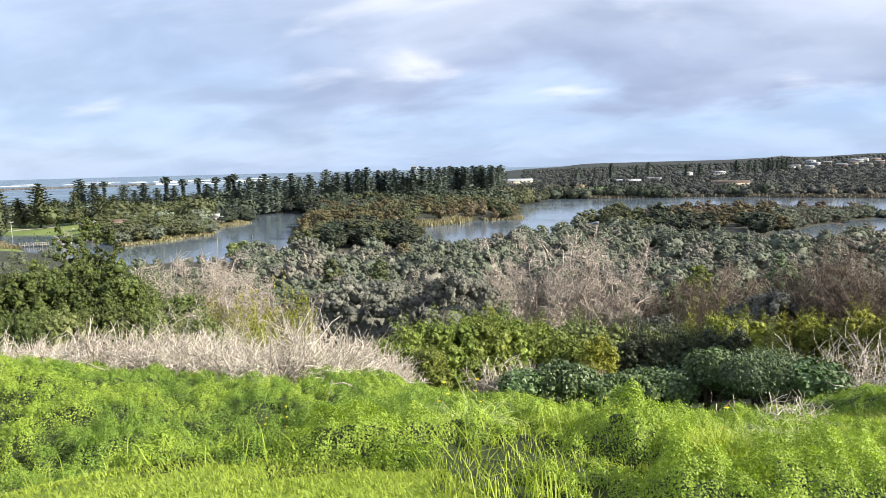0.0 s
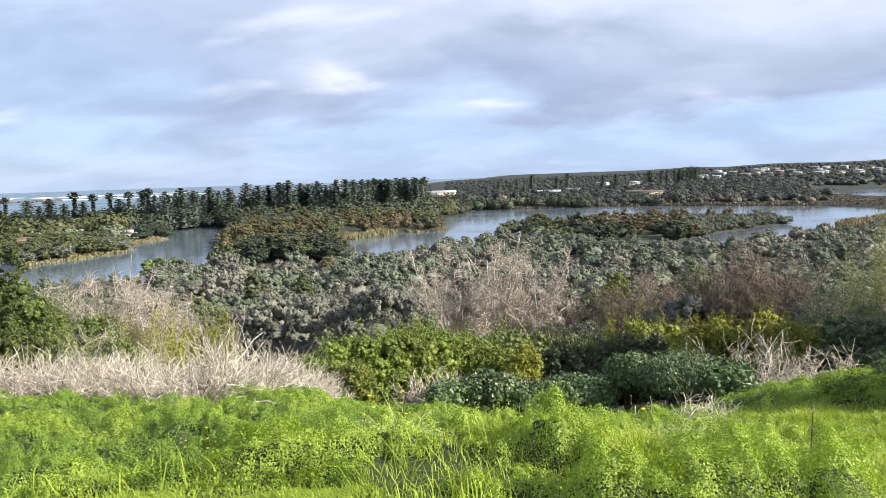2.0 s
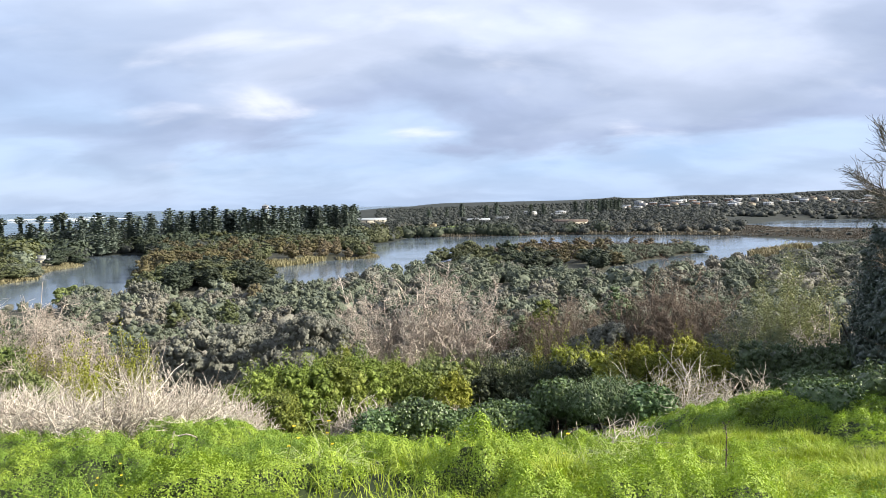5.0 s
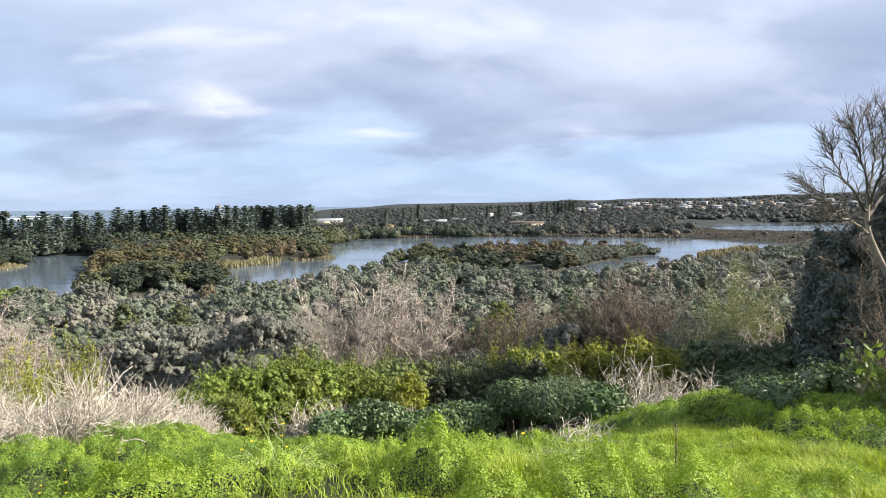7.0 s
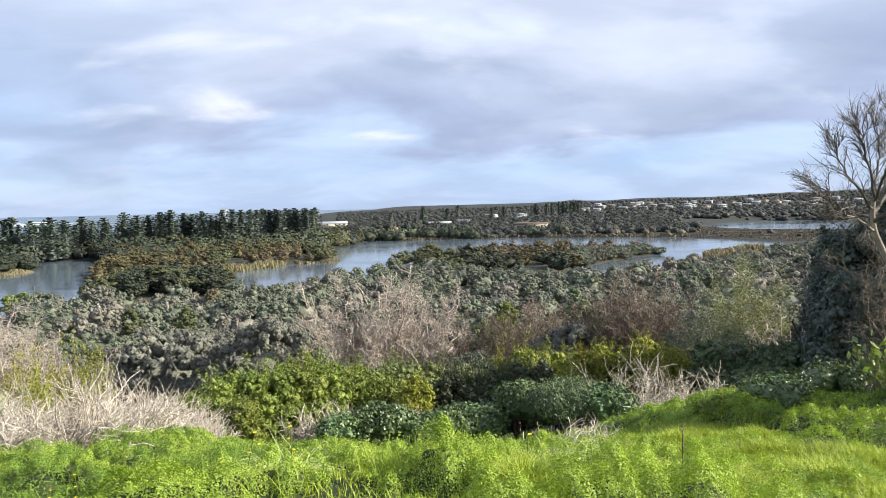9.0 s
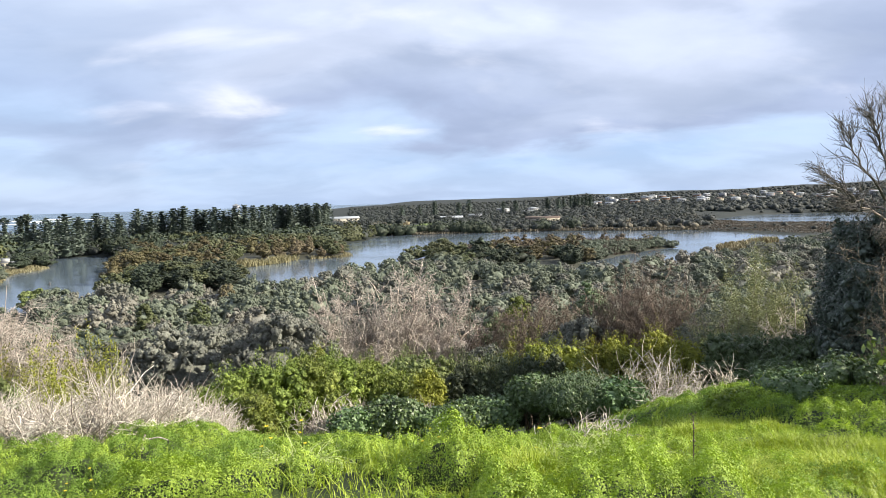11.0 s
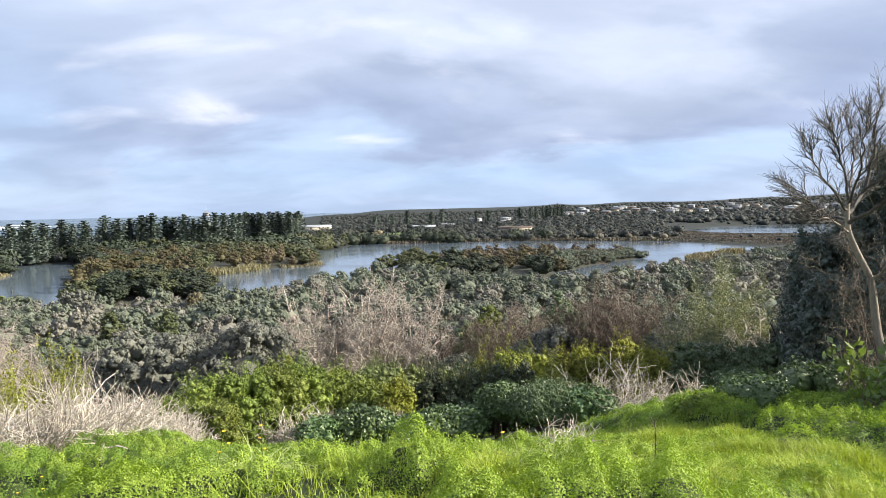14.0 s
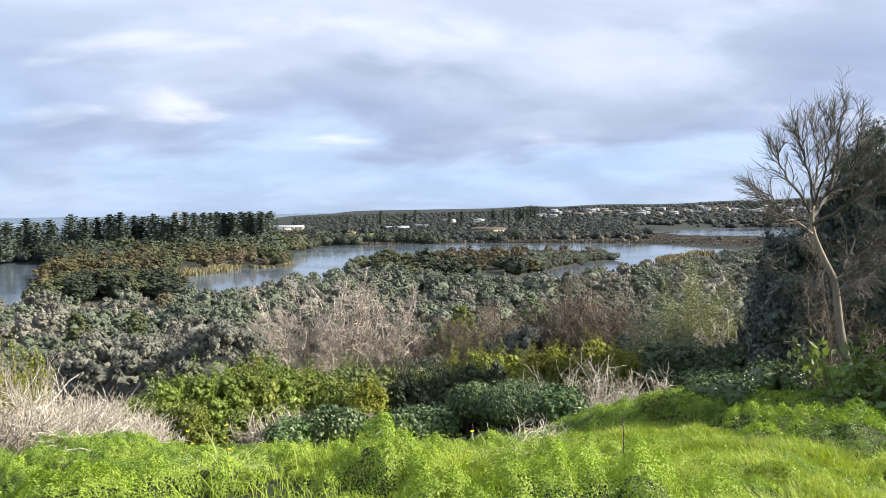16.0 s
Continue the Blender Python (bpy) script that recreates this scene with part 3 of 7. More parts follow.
def fan(rng, R, H, n, crook=0.05, lobes=6, relief=0.35, foot=0.4, low=0.02, steps=6):
    """Shoots from a stool of stems to an uneven dome: polylines (n, steps, 3) and their outward directions."""
    d = even_dirs(rng, int(n * 2.6), 0.9)
    d = d[d[:, 2] > low]
    d = d[rng.permutation(len(d))[:n]]
    g = lobed(rng, d, lobes, relief) * rng.uniform(0.72, 1.05, len(d))
    tip = d * np.array([R, R, H]) * g[:, None]
    tip[:, 2] *= H / np.quantile(tip[:, 2], 0.97)
    start = tip * np.array([foot, foot, 0.0]) * rng.uniform(0.3, 1.0, (len(d), 1))
    start[:, 2] = rng.uniform(-0.15, 0.1, len(d)) * min(H, 2.0)
    k = np.linspace(0, 1, steps)[None, :, None]
    P = start[:, None] + (tip - start)[:, None] * np.concatenate([k ** 1.25, k ** 1.25, k ** 0.85], 2)
    P[:, 1:] += np.cumsum(rng.normal(size=(len(d), steps - 1, 3)), 1) * crook * H / steps
    return P, d


def along(P, i, s):
    """Points at the shares s along the polylines i, and the directions there."""
    q = s * (P.shape[1] - 1)
    j = np.minimum(q.astype(int), P.shape[1] - 2)
    f = (q - j)[:, None]
    return P[i, j] * (1 - f) + P[i, j + 1] * f, unit(P[i, j + 1] - P[i, j])


def leaves_along(rng, P, d, count, leaf, width, low=0.3, wild=0.7, rise=0.5, spread=1.0):
    """Narrow leaves set round the shoots, pointing along and away from them."""
    i = rng.integers(0, len(P), count)
    at, way = along(P, i, low + (1.02 - low) * rng.uniform(0, 1, count) ** 0.85 * 0.98)
    t = unit(way * rise + rng.normal(size=(count, 3)) * wild + d[i] * 0.25)
    n = unit(np.cross(t, rng.normal(size=(count, 3))) + d[i] * 0.5 + np.array([0, 0, 0.25]))
    b = unit(np.cross(n, t))
    ln = (leaf * rng.uniform(0.65, 1.3, count))[:, None]
    c = at + rng.normal(size=(count, 3)) * leaf * 0.5 * spread
    V = np.stack([c, c + t * ln * 0.5 + b * ln * width * 0.5, c + t * ln, c + t * ln * 0.5 - b * ln * width * 0.5], 1).reshape(-1, 3)
    return V, np.arange(4 * count).reshape(-1, 4)


def stems(rng, n, R, H, radius, sides=4):
    a = rng.uniform(0, 2 * np.pi, n)
    start = np.stack([np.cos(a) * R * 0.12, np.sin(a) * R * 0.12, np.full(n, -0.25)], 1)
    out = np.stack([np.cos(a) * R * 0.5, np.sin(a) * R * 0.5, np.full(n, H * 0.75)], 1)
    P, Rr = wander(rng, start, out, np.full(n, H * 0.7), 5, 0.16, 0.0, radius, 0.4)
    return tubes(P, Rr, sides)


def vnoise(x, y, seed=0):
    """Smooth value noise over the plane, 0 to 1."""
    x, y = np.asarray(x, dtype=float), np.asarray(y, dtype=float)
    xi, yi = np.floor(x), np.floor(y)
    fx, fy = x - xi, y - yi
    fx, fy = fx * fx * (3 - 2 * fx), fy * fy * (3 - 2 * fy)

    def h(a, b):
        s = np.sin(a * 127.1 + b * 311.7 + seed * 74.7) * 43758.5453
        return s - np.floor(s)

    return (h(xi, yi) * (1 - fx) + h(xi + 1, yi) * fx) * (1 - fy) + (h(xi, yi + 1) * (1 - fx) + h(xi + 1, yi + 1) * fx) * fy


def sstep(v, lo, hi):
    t = np.clip((v - lo) / (hi - lo), 0, 1)
    return t * t * (3 - 2 * t)


# ---------------- the lie of the land ----------------
LAKE = [(-104, 160), (-130, 146), (-165, 165), (-203, 184), (-240, 200), (-250, 222), (-225, 226), (-190, 205), (-163, 190), (-160, 200), (-157, 214), (-155, 228),
        (-170, 259), (-170, 280), (-201, 337), (-181, 344), (-166, 328), (-142, 285), (-112, 214), (-92, 174), (-72, 174), (-60, 192), (-84, 256), (-71, 274),
        (-72, 285), (-52, 296), (-48, 303), (-64, 345), (-66, 384), (-55, 421), (-51, 465), (22, 468), (56, 468), (94, 450), (145, 431), (160, 400),
        (176, 357), (140, 318), (112, 296), (92, 250), (38, 200), (3, 228), (-16, 244), (-28, 216), (-38, 190), (-51, 172), (-80, 160)]
ISLAND = [(-22, 258), (6, 226), (34, 216), (46, 246), (70, 280), (97, 303), (92, 313), (60, 325), (18, 318), (-12, 296)]
POND = [(206, 566), (214, 500), (262, 458), (430, 470), (560, 640), (380, 660), (322, 676), (276, 664), (232, 612)]


def signed(poly, x, y):
    """Distance to a polygon's edge, negative inside."""
    p = np.array(poly, dtype=float)
    q = np.roll(p, -1, axis=0)
    best = np.full(x.shape, 1e9)
    inside = np.zeros(x.shape, dtype=bool)
    for (ax, ay), (bx, by) in zip(p, q):
        dx, dy = bx - ax, by - ay
        t = np.clip(((x - ax) * dx + (y - ay) * dy) / (dx * dx + dy * dy), 0, 1)
        best = np.minimum(best, np.hypot(x - ax - t * dx, y - ay - t * dy))
        if ay != by:
            cross = (ay > y) != (by > y)
            inside ^= cross & (x < (bx - ax) * (y - ay) / (by - ay) + ax)
    return np.where(inside, -best, best)


def shore(x, y):
    """Metres from open water: above 0 on land."""
    wob = (vnoise(x / 9, y / 9, 5) - 0.5) * 5
    lake = np.maximum(signed(LAKE, x, y), -signed(ISLAND, x, y))
    return np.minimum(lake, signed(POND, x, y)) + wob


SLOPE_D = [0, 3.0, 4.6, 7, 13.5, 17, 25, 45, 80, 110, 145, 190, 6000]
SLOPE_L = [22.4, 22.3, 22.18, 21.05, 19.35, 18.35, 15.9, 10.6, 5.6, 3.2, 1.9, 1.4, 1.4]
SLOPE_R = [22.4, 22.2, 22.0, 21.5, 20.75, 19.9, 17.4, 11.8, 6.0, 3.4, 1.9, 1.4, 1.4]
RISE_AZ = [-180, -16, -10, 0, 6.7, 8.5, 10.4, 12.5, 15.8, 21, 27, 30, 45, 180]
RISE_Z = [3, 4, 10, 15, 17, 22, 26, 21, 26.5, 27, 31, 36, 38, 38]
COAST_AZ = [-180, -55, -32, -22, -12, -6, 0, 180]
COAST_D = [600, 600, 640, 760, 1250, 2100, 9000, 9000]


def ground(x, y):
    x, y = np.atleast_1d(np.asarray(x, dtype=float)), np.atleast_1d(np.asarray(y, dtype=float))
    D, az = np.hypot(x, y), np.degrees(np.arctan2(x, y))
    w = sstep(az, 4, 34) * (1 - sstep(az, 120, 170))
    z = np.interp(D, SLOPE_D, SLOPE_L) * (1 - w) + np.interp(D, SLOPE_D, SLOPE_R) * w
    z = z + 0.85 * sstep(-az, 30, 50) * sstep(D, 6, 13) * (1 - sstep(D, 20, 30)) * (az > -110)
    z = z + 0.55 * (1 - sstep(az, -27, -15)) * sstep(D, 6, 12) * (1 - sstep(D, 19, 26)) - 0.42 * np.exp(-((az + 1) / 9.0) ** 2) * sstep(D, 7, 12) * (1 - sstep(D, 20, 30))
    behind = sstep(np.abs(az), 75, 120)
    z = z * (1 - behind) + 22.4 * behind
    z = z + (vnoise(x / 2.3, y / 2.3, 1) - 0.5) * 0.22 * sstep(D, 4.5, 8) + (vnoise(x / 14, y / 14, 2) - 0.5) * 1.0 * sstep(D, 18, 50)
    rise = np.interp(az, RISE_AZ, RISE_Z)
    bumps = (vnoise(az * 0.5, D / 500, 3) - 0.5) * 5 * sstep(D, 1100, 1600)
    far = 1.5 + (rise - 1.5) * sstep(D, 560, 1700) + bumps * sstep(az, 6, 12)
    z = np.where((D > 300) & (behind < 0.5), z + (far - 1.4) * sstep(D, 300, 640), z)
    coast = np.interp(az, COAST_AZ, COAST_D)
    z = np.where(behind < 0.5, z - (z + 4) * sstep(D, coast, coast * 1.1), z)
    near = (D > 120) & (D < 900) & (behind < 0.5)
    s = np.full(x.shape, 1e9)
    if near.any():
        s[near] = shore(x[near], y[near])
    bank = np.where(s < 0, np.maximum(s * 0.25, -2.0), np.minimum(z, 0.12 + s * 0.14))
    return np.where(s < 1e8, np.minimum(z, bank), z)


def gz(x, y):
    return float(ground(x, y)[0])


def polar(az, D):
    a = np.radians(az)
    return D * np.sin(a), D * np.cos(a)


def on_ground(az, D):
    x, y = polar(az, D)
    return float(x), float(y), gz(x, y)


def tall(az, D, top):
    """The height from the ground to the angle top over the horizon of the viewpoint."""
    return max(0.35, 24 + D * math.tan(radians(top)) - on_ground(az, D)[2])


def lawn_edge(x, y):
    """Above 0 beyond the mown strip."""
    return y - 3.45 + 0.35 * (vnoise(x * 0.8, y * 0.8, 9) - 0.5) - np.where(x > -1.2, (x + 1.2) * -0.9, (x + 1.2) * 0.05)


def build_ground():
    az = np.concatenate([np.linspace(-180, -62, 26, endpoint=False), np.linspace(-62, 52, 190, endpoint=False), np.linspace(52, 180, 26, endpoint=False)])
    D = np.concatenate([np.linspace(0.6, 20, 46, endpoint=False), np.geomspace(20, 120, 60, endpoint=False), np.geomspace(120, 720, 120, endpoint=False), np.geomspace(720, 4950, 44)])
    A, DD = np.meshgrid(az, D, indexing="ij")
    x, y = polar(A, DD)
    z = ground(x.ravel(), y.ravel())
    V = np.stack([x.ravel(), y.ravel(), z], 1)
    na, nd = len(az), len(D)
    i = np.arange(na)[:, None] * nd + np.arange(nd - 1)[None, :]
    j = ((np.arange(na) + 1) % na)[:, None] * nd + np.arange(nd - 1)[None, :]
    F = np.stack([i, i + 1, j + 1, j], -1).reshape(-1, 4)
    V = np.concatenate([V, [[0, 0, 22.4]]])
    cap = np.array([[len(V) - 1, a * nd, ((a + 1) % na) * nd] for a in range(na)])
    c = V[F].mean(1)
    cd, ca = np.hypot(c[:, 0], c[:, 1]), np.degrees(np.arctan2(c[:, 0], c[:, 1]))
    idx = np.full(len(F), 2)
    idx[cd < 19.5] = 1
    idx[(lawn_edge(c[:, 0], c[:, 1]) < 0.1) & (cd < 60)] = 0
    idx[(np.abs(ca) > 80) & (cd < 400)] = 0
    idx[cd < 3.3] = 0
    idx[(ca > 45) & (cd < 19.5)] = 0
    idx[cd > 330] = 3
    idx[(cd > 255) & (cd < 470) & (ca > -62) & (ca < -37)] = 4
    idx[(cd > 500) & (cd < 640) & (ca > -6.5) & (ca < -1.5) & (vnoise(c[:, 0] / 25, c[:, 1] / 25, 4) > 0.45)] = 4
    idx[(c[:, 2] < 0.5) & (cd > 560) & (ca < -18)] = 5
    idx = np.concatenate([np.zeros(len(cap), dtype=int), idx])
    me = np_mesh("ground", V, [cap, F], [M_LAWN, M_SHADED_SOIL, M_SHADED_SCRUB, M_FAR, M_PARK, M_SAND], idx, smooth=True)
    tagged(new("ground", me), "grassy hillside falling to a flat lakeside plain", "ground", kind="structure")


def sheet(name, az0, az1, d0, d1, z, mat, label, category, na=40, nd=30):
    A, DD = np.meshgrid(np.linspace(az0, az1, na), np.geomspace(d0, d1, nd), indexing="ij")
    if category == "lake":
        DD = np.minimum(DD, np.interp(A, [-62, -12, -5], [520, 520, d1]) + DD * 0.001)
    x, y = polar(A, DD)
    V = np.stack([x.ravel(), y.ravel(), np.full(x.size, z)], 1)
    i = np.arange(na - 1)[:, None] * nd + np.arange(nd - 1)[None, :]
    F = np.stack([i, i + 1, i + nd + 1, i + nd], -1).reshape(-1, 4)
    return tagged(new(name, np_mesh(name, V, [F], mat)), label, category, kind="structure")


build_ground()
sheet("water_lake", -62, 46, 135, 780, 0.0, M_LAKE, "calm grey-blue lake water with faint ripples", "lake")
sheet("water_sea", -100, 8, 590, 4940, -0.6, M_SEA, "blue-grey open sea under a cloudy sky", "sea")

# ---------------- the slope in front: weeds, grass, dead wood ----------------


def sector(rng, n, az0, az1, d0, d1, power=1.0):
    """Places in a fan before the viewpoint, denser towards it as power falls below 1."""
    az = rng.uniform(az0, az1, n)
    u = rng.uniform(0, 1, n)
    d = (d0 ** power + u * (d1 ** power - d0 ** power)) ** (1 / power)
    return polar(az, d)


def mounds(x, y):
    """Height of the weed cover over the soil."""
    big = vnoise(x / 1.25, y / 1.25, 21)
    mid = vnoise(x / 0.5, y / 0.5, 22)
    small = vnoise(x / 0.2, y / 0.2, 23)
    h = 0.05 + 0.42 * big ** 1.5 + 0.18 * mid * (0.4 + big) + 0.06 * small
    az, D = np.degrees(np.arctan2(x, y)), np.hypot(x, y)
    grassy = sstep(az + 1.2 * (6.5 - D), 0, 12) * (1 - sstep(D, 8.0, 12)) * sstep(vnoise(x / 1.1, y / 1.1, 26), 0.2, 0.5)
    return h * (1 - 0.65 * grassy) * sstep(lawn_edge(x, y), -0.05, 0.9), grassy


def weed_field(rng):
    """Heights of the weed plants: rounded clumps that crowd one another, small ones on large ones."""
    STEP, X0, Y0 = 0.03, -19.0, 0.0
    field = np.zeros((int(36 / STEP), int(21 / STEP)))
    for many, r0, r1, h0, h1, power, share in ((330, 0.4, 0.9, 0.25, 0.50, 1.6, 1.0), (2600, 0.12, 0.26, 0.6, 1.1, 1.5, 0.9), (17000, 0.04, 0.105, 0.8, 1.8, 1.3, 1.0)):
        layer = np.zeros_like(field)
        for cx, cy in zip(*sector(rng, many, -58, 44, 3.4, 20.3, power)):
            R = rng.uniform(r0, r1) * (0.75 + 0.025 * math.hypot(cx, cy))
            H = R * rng.uniform(h0, h1)
            i0, i1, j0, j1 = int((cx - R - X0) / STEP), int((cx + R - X0) / STEP) + 1, int((cy - R - Y0) / STEP), int((cy + R - Y0) / STEP) + 1
            if i0 < 0 or j0 < 0 or i1 > field.shape[0] or j1 > field.shape[1]:
                continue
            gx, gy = X0 + (np.arange(i0, i1) + 0.5) * STEP - cx, Y0 + (np.arange(j0, j1) + 0.5) * STEP - cy
            q = (gx[:, None] ** 2 + gy[None, :] ** 2) / (R * R)
            layer[i0:i1, j0:j1] = np.maximum(layer[i0:i1, j0:j1], H * np.maximum(0, 1 - q) ** 0.5)
        field += layer * share
    tops = layer / (layer.max() * 0.55)

    def height(x, y):
        u, v = np.clip((x - X0) / STEP - 0.5, 0, field.shape[0] - 2), np.clip((y - Y0) / STEP - 0.5, 0, field.shape[1] - 2)
        i, j = u.astype(int), v.astype(int)
        a, b = u - i, v - j
        return (field[i, j] * (1 - a) + field[i + 1, j] * a) * (1 - b) + (field[i, j + 1] * (1 - a) + field[i + 1, j + 1] * a) * b

    def tip(x, y):
        i, j = np.clip(((x - X0) / STEP).astype(int), 0, field.shape[0] - 1), np.clip(((y - Y0) / STEP).astype(int), 0, field.shape[1] - 1)
        return tops[i, j]

    return height, tip


def build_weeds():
    rng = np.random.default_rng(11)
    height, tip = weed_field(rng)

    def cover(x, y):
        az, D = np.degrees(np.arctan2(x, y)), np.hypot(x, y)
        grassy = mounds(x, y)[1]
        limit = np.interp(az, [-58, -44, -40, -38, -36, -34, -32, -29, -25, -20, 0, 9, 14, 20, 26, 34, 44], [15.5, 13.6, 12.2, 11.8, 13.2, 12.0, 11.5, 12.4, 14.0, 16.0, 15.4, 15.2, 15.4, 16.4, 17.5, 16.5, 15]) + 2.0 * (vnoise(x, y, 24) - 0.5)
        return sstep(lawn_edge(x, y), -0.05, 0.8) * (1 - 0.5 * grassy) * (1 - 0.45 * sstep(D, 8, 13)) * (1 - sstep(D, limit - 0.6, limit + 0.3)), grassy

    # the close undergrowth: a dark sheet that paints the shade in the weeds' gaps
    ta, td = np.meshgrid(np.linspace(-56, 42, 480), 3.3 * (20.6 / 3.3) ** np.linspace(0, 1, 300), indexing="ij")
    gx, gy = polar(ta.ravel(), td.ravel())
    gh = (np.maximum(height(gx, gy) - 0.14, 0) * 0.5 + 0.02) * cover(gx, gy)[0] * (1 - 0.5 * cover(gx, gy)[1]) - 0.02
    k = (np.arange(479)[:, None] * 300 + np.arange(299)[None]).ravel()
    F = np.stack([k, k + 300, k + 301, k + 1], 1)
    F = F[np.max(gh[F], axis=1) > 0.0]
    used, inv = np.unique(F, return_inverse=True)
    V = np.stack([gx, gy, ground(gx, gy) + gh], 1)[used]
    tagged(new("weed_shade_mat", np_mesh("weed_shade_mat", V, [inv.reshape(-1, 4)], M_SHADED_SOIL, smooth=True)), "dark undergrowth sheet with the shade between weeds put into its colour", "weeds", kind="stuff")
    # leaves over it
    x, y = sector(rng, 4000000, -58, 44, 3.2, 20.5, 0.6)
    e = 0.02
    h0 = np.maximum(height(x, y) - 0.14, 0.0)
    sx, sy = (height(x + e, y) - 0.14 - h0) / e, (height(x, y + e) - 0.14 - h0) / e
    scale, grassy = cover(x, y)
    h = (0.02 + h0) * scale
    keep = (h > 0.03) & (rng.uniform(0, 1, len(x)) > grassy * 0.5) & (rng.uniform(0, 1, len(x)) < np.minimum(1, np.sqrt(1 + sx * sx + sy * sy) / 2.2) * (0.34 + 0.66 * sstep(tip(x, y), 0.1, 0.6)))
    x, y, h, sx, sy = x[keep], y[keep], h[keep], sx[keep], sy[keep]
    N = unit(np.stack([-np.clip(sx, -3, 3), -np.clip(sy, -3, 3), np.full(len(x), 1.0)], 1))
    D = np.hypot(x, y)
    stray = (rng.uniform(0, 1, len(x)) > 0.94) * rng.uniform(0, 0.10, len(x))
    C = np.stack([x, y, ground(x, y) + h - 0.06 * rng.uniform(0, 1, len(x)) ** 2 + rng.normal(0, 0.008, len(x)) + stray], 1)
    size = 0.008 + 0.0011 * D
    tone = vnoise(x / 2.3, y / 2.3, 31) * 0.5 + vnoise(x / 0.6, y / 0.6, 32) * 0.5
    dull = tone > 0.57
    for name, mask, mat, label in (("weed_bed", ~dull, L_WEED, "bright green leafy weeds covering the slope"), ("weed_patch", dull, L_WEED2, "duller green leafy weeds among the brighter growth")):
        V, F = leaf_tris(rng, C[mask], N[mask], size[mask], 0.75, 0.36)
        tagged(new(name, np_mesh(name, V, [F], mat)), label, "weeds", kind="stuff")


def blades(rng, x, y, z, height, width, lean, bend):
    """Bent grass blades: a quad and a tip."""
    n = len(x)
    a = rng.uniform(0, 2 * np.pi, n)
    side = np.stack([np.cos(a), np.sin(a), np.zeros(n)], 1)
    out = np.stack([-np.sin(a), np.cos(a), np.zeros(n)], 1)
    h = height * rng.uniform(0.6, 1.3, n)
    ln = lean * rng.uniform(0.3, 1.6, n) * h
    base = np.stack([x, y, z], 1)
    up = np.array([0, 0, 1.0])
    w = (width * rng.uniform(0.7, 1.2, n))[:, None]
    midp = base + up * (h * 0.62)[:, None] + out * (ln * 0.45)[:, None]
    tip = base + up * (h * (1 - bend * rng.uniform(0, 1, n)))[:, None] + out * (ln * 1.25)[:, None]
    V = np.stack([base - side * w * 0.5, base + side * w * 0.5, midp + side * w * 0.4, midp - side * w * 0.4, tip], 1).reshape(-1, 3)
    o = np.arange(n)[:, None] * 5
    return V, o + np.array([[0, 1, 2, 3]]), o + np.array([[3, 2, 4]])


def build_grass():
    rng = np.random.default_rng(12)
    # mown strip
    x, y = sector(rng, 150000, -64, 20, 2.6, 7.5, 0.8)
    keep = lawn_edge(x, y) < 0.25
    x, y = x[keep], y[keep]
    V, Q, T = blades(rng, x, y, ground(x, y), 0.028, 0.006, 0.9, 0.5)
    tagged(new("lawn_grass", np_mesh("lawn_grass", V, [T, Q], L_LAWN)), "short yellow-green mown lawn grass", "grass", kind="stuff")
    # long grass among the weeds
    x, y = sector(rng, 620000, -30, 44, 3.2, 13, 0.7)
    h, grassy = mounds(x, y)
    clump = vnoise(x / 0.45, y / 0.45, 41)
    keep = (rng.uniform(0, 1, len(x)) < 0.03 + 0.97 * grassy) & (lawn_edge(x, y) > 0.0) & (clump > 0.28)
    x, y, clump = x[keep], y[keep], clump[keep]
    V, Q, T = blades(rng, x, y, ground(x, y), 0.03 + 0.30 * clump ** 2.2, 0.0065, 0.42, 0.4)
    tagged(new("long_grass", np_mesh("long_grass", V, [T, Q], L_GRASS)), "long bright green grass in tangled clumps", "grass", kind="stuff")
    # taller seeding spikes of weed and grass along the lawn's edge
    x, y = sector(rng, 1000, -52, 8, 3.5, 7.0, 0.8)
    e = lawn_edge(x, y)
    keep = (e > 0.05) & (e < 1.0)
    x, y = x[keep], y[keep]
    V, Q, T = blades(rng, x, y, ground(x, y), 0.22, 0.007, 0.9, 0.6)
    tagged(new("edge_grass", np_mesh("edge_grass", V, [T, Q], L_GRASS)), "uncut grass along the edge of the lawn", "grass", kind="stuff")


def grass_tuft(seed, az, D, radius, height, n, mat, label):
    rng = np.random.default_rng(seed)
    a, r = rng.uniform(0, 2 * np.pi, n), radius * 0.35 * np.sqrt(rng.uniform(0, 1, n))
    start = np.stack([r * np.cos(a), r * np.sin(a), np.full(n, 0.0)], 1)
    out = np.stack([np.cos(a) * 0.55, np.sin(a) * 0.55, np.ones(n)], 1)
    P, R = wander(rng, start, out, height * rng.uniform(0.7, 1.6, n), 7, 0.16, -0.38, 0.0034, 0.3)
    side = unit(np.cross(np.gradient(P, axis=1), np.array([0, 0, 1.0]) + 0.3 * rng.normal(size=(n, 1, 3))))
    V = np.stack([P - side * R[..., None], P + side * R[..., None]], 2).reshape(-1, 3)
    o = (np.arange(n) * 14)[:, None, None] + (np.arange(6) * 2)[None, :, None]
    F = (o + np.array([0, 1, 3, 2])).reshape(-1, 4)
    t = empty("grass_tuft", *on_ground(az, D))
    child("foliage", np_mesh("grass_tuft", V, [F], mat), t, kind="stuff")
    tagged(t, label, "grass tuft", "grass tufts on the slope")


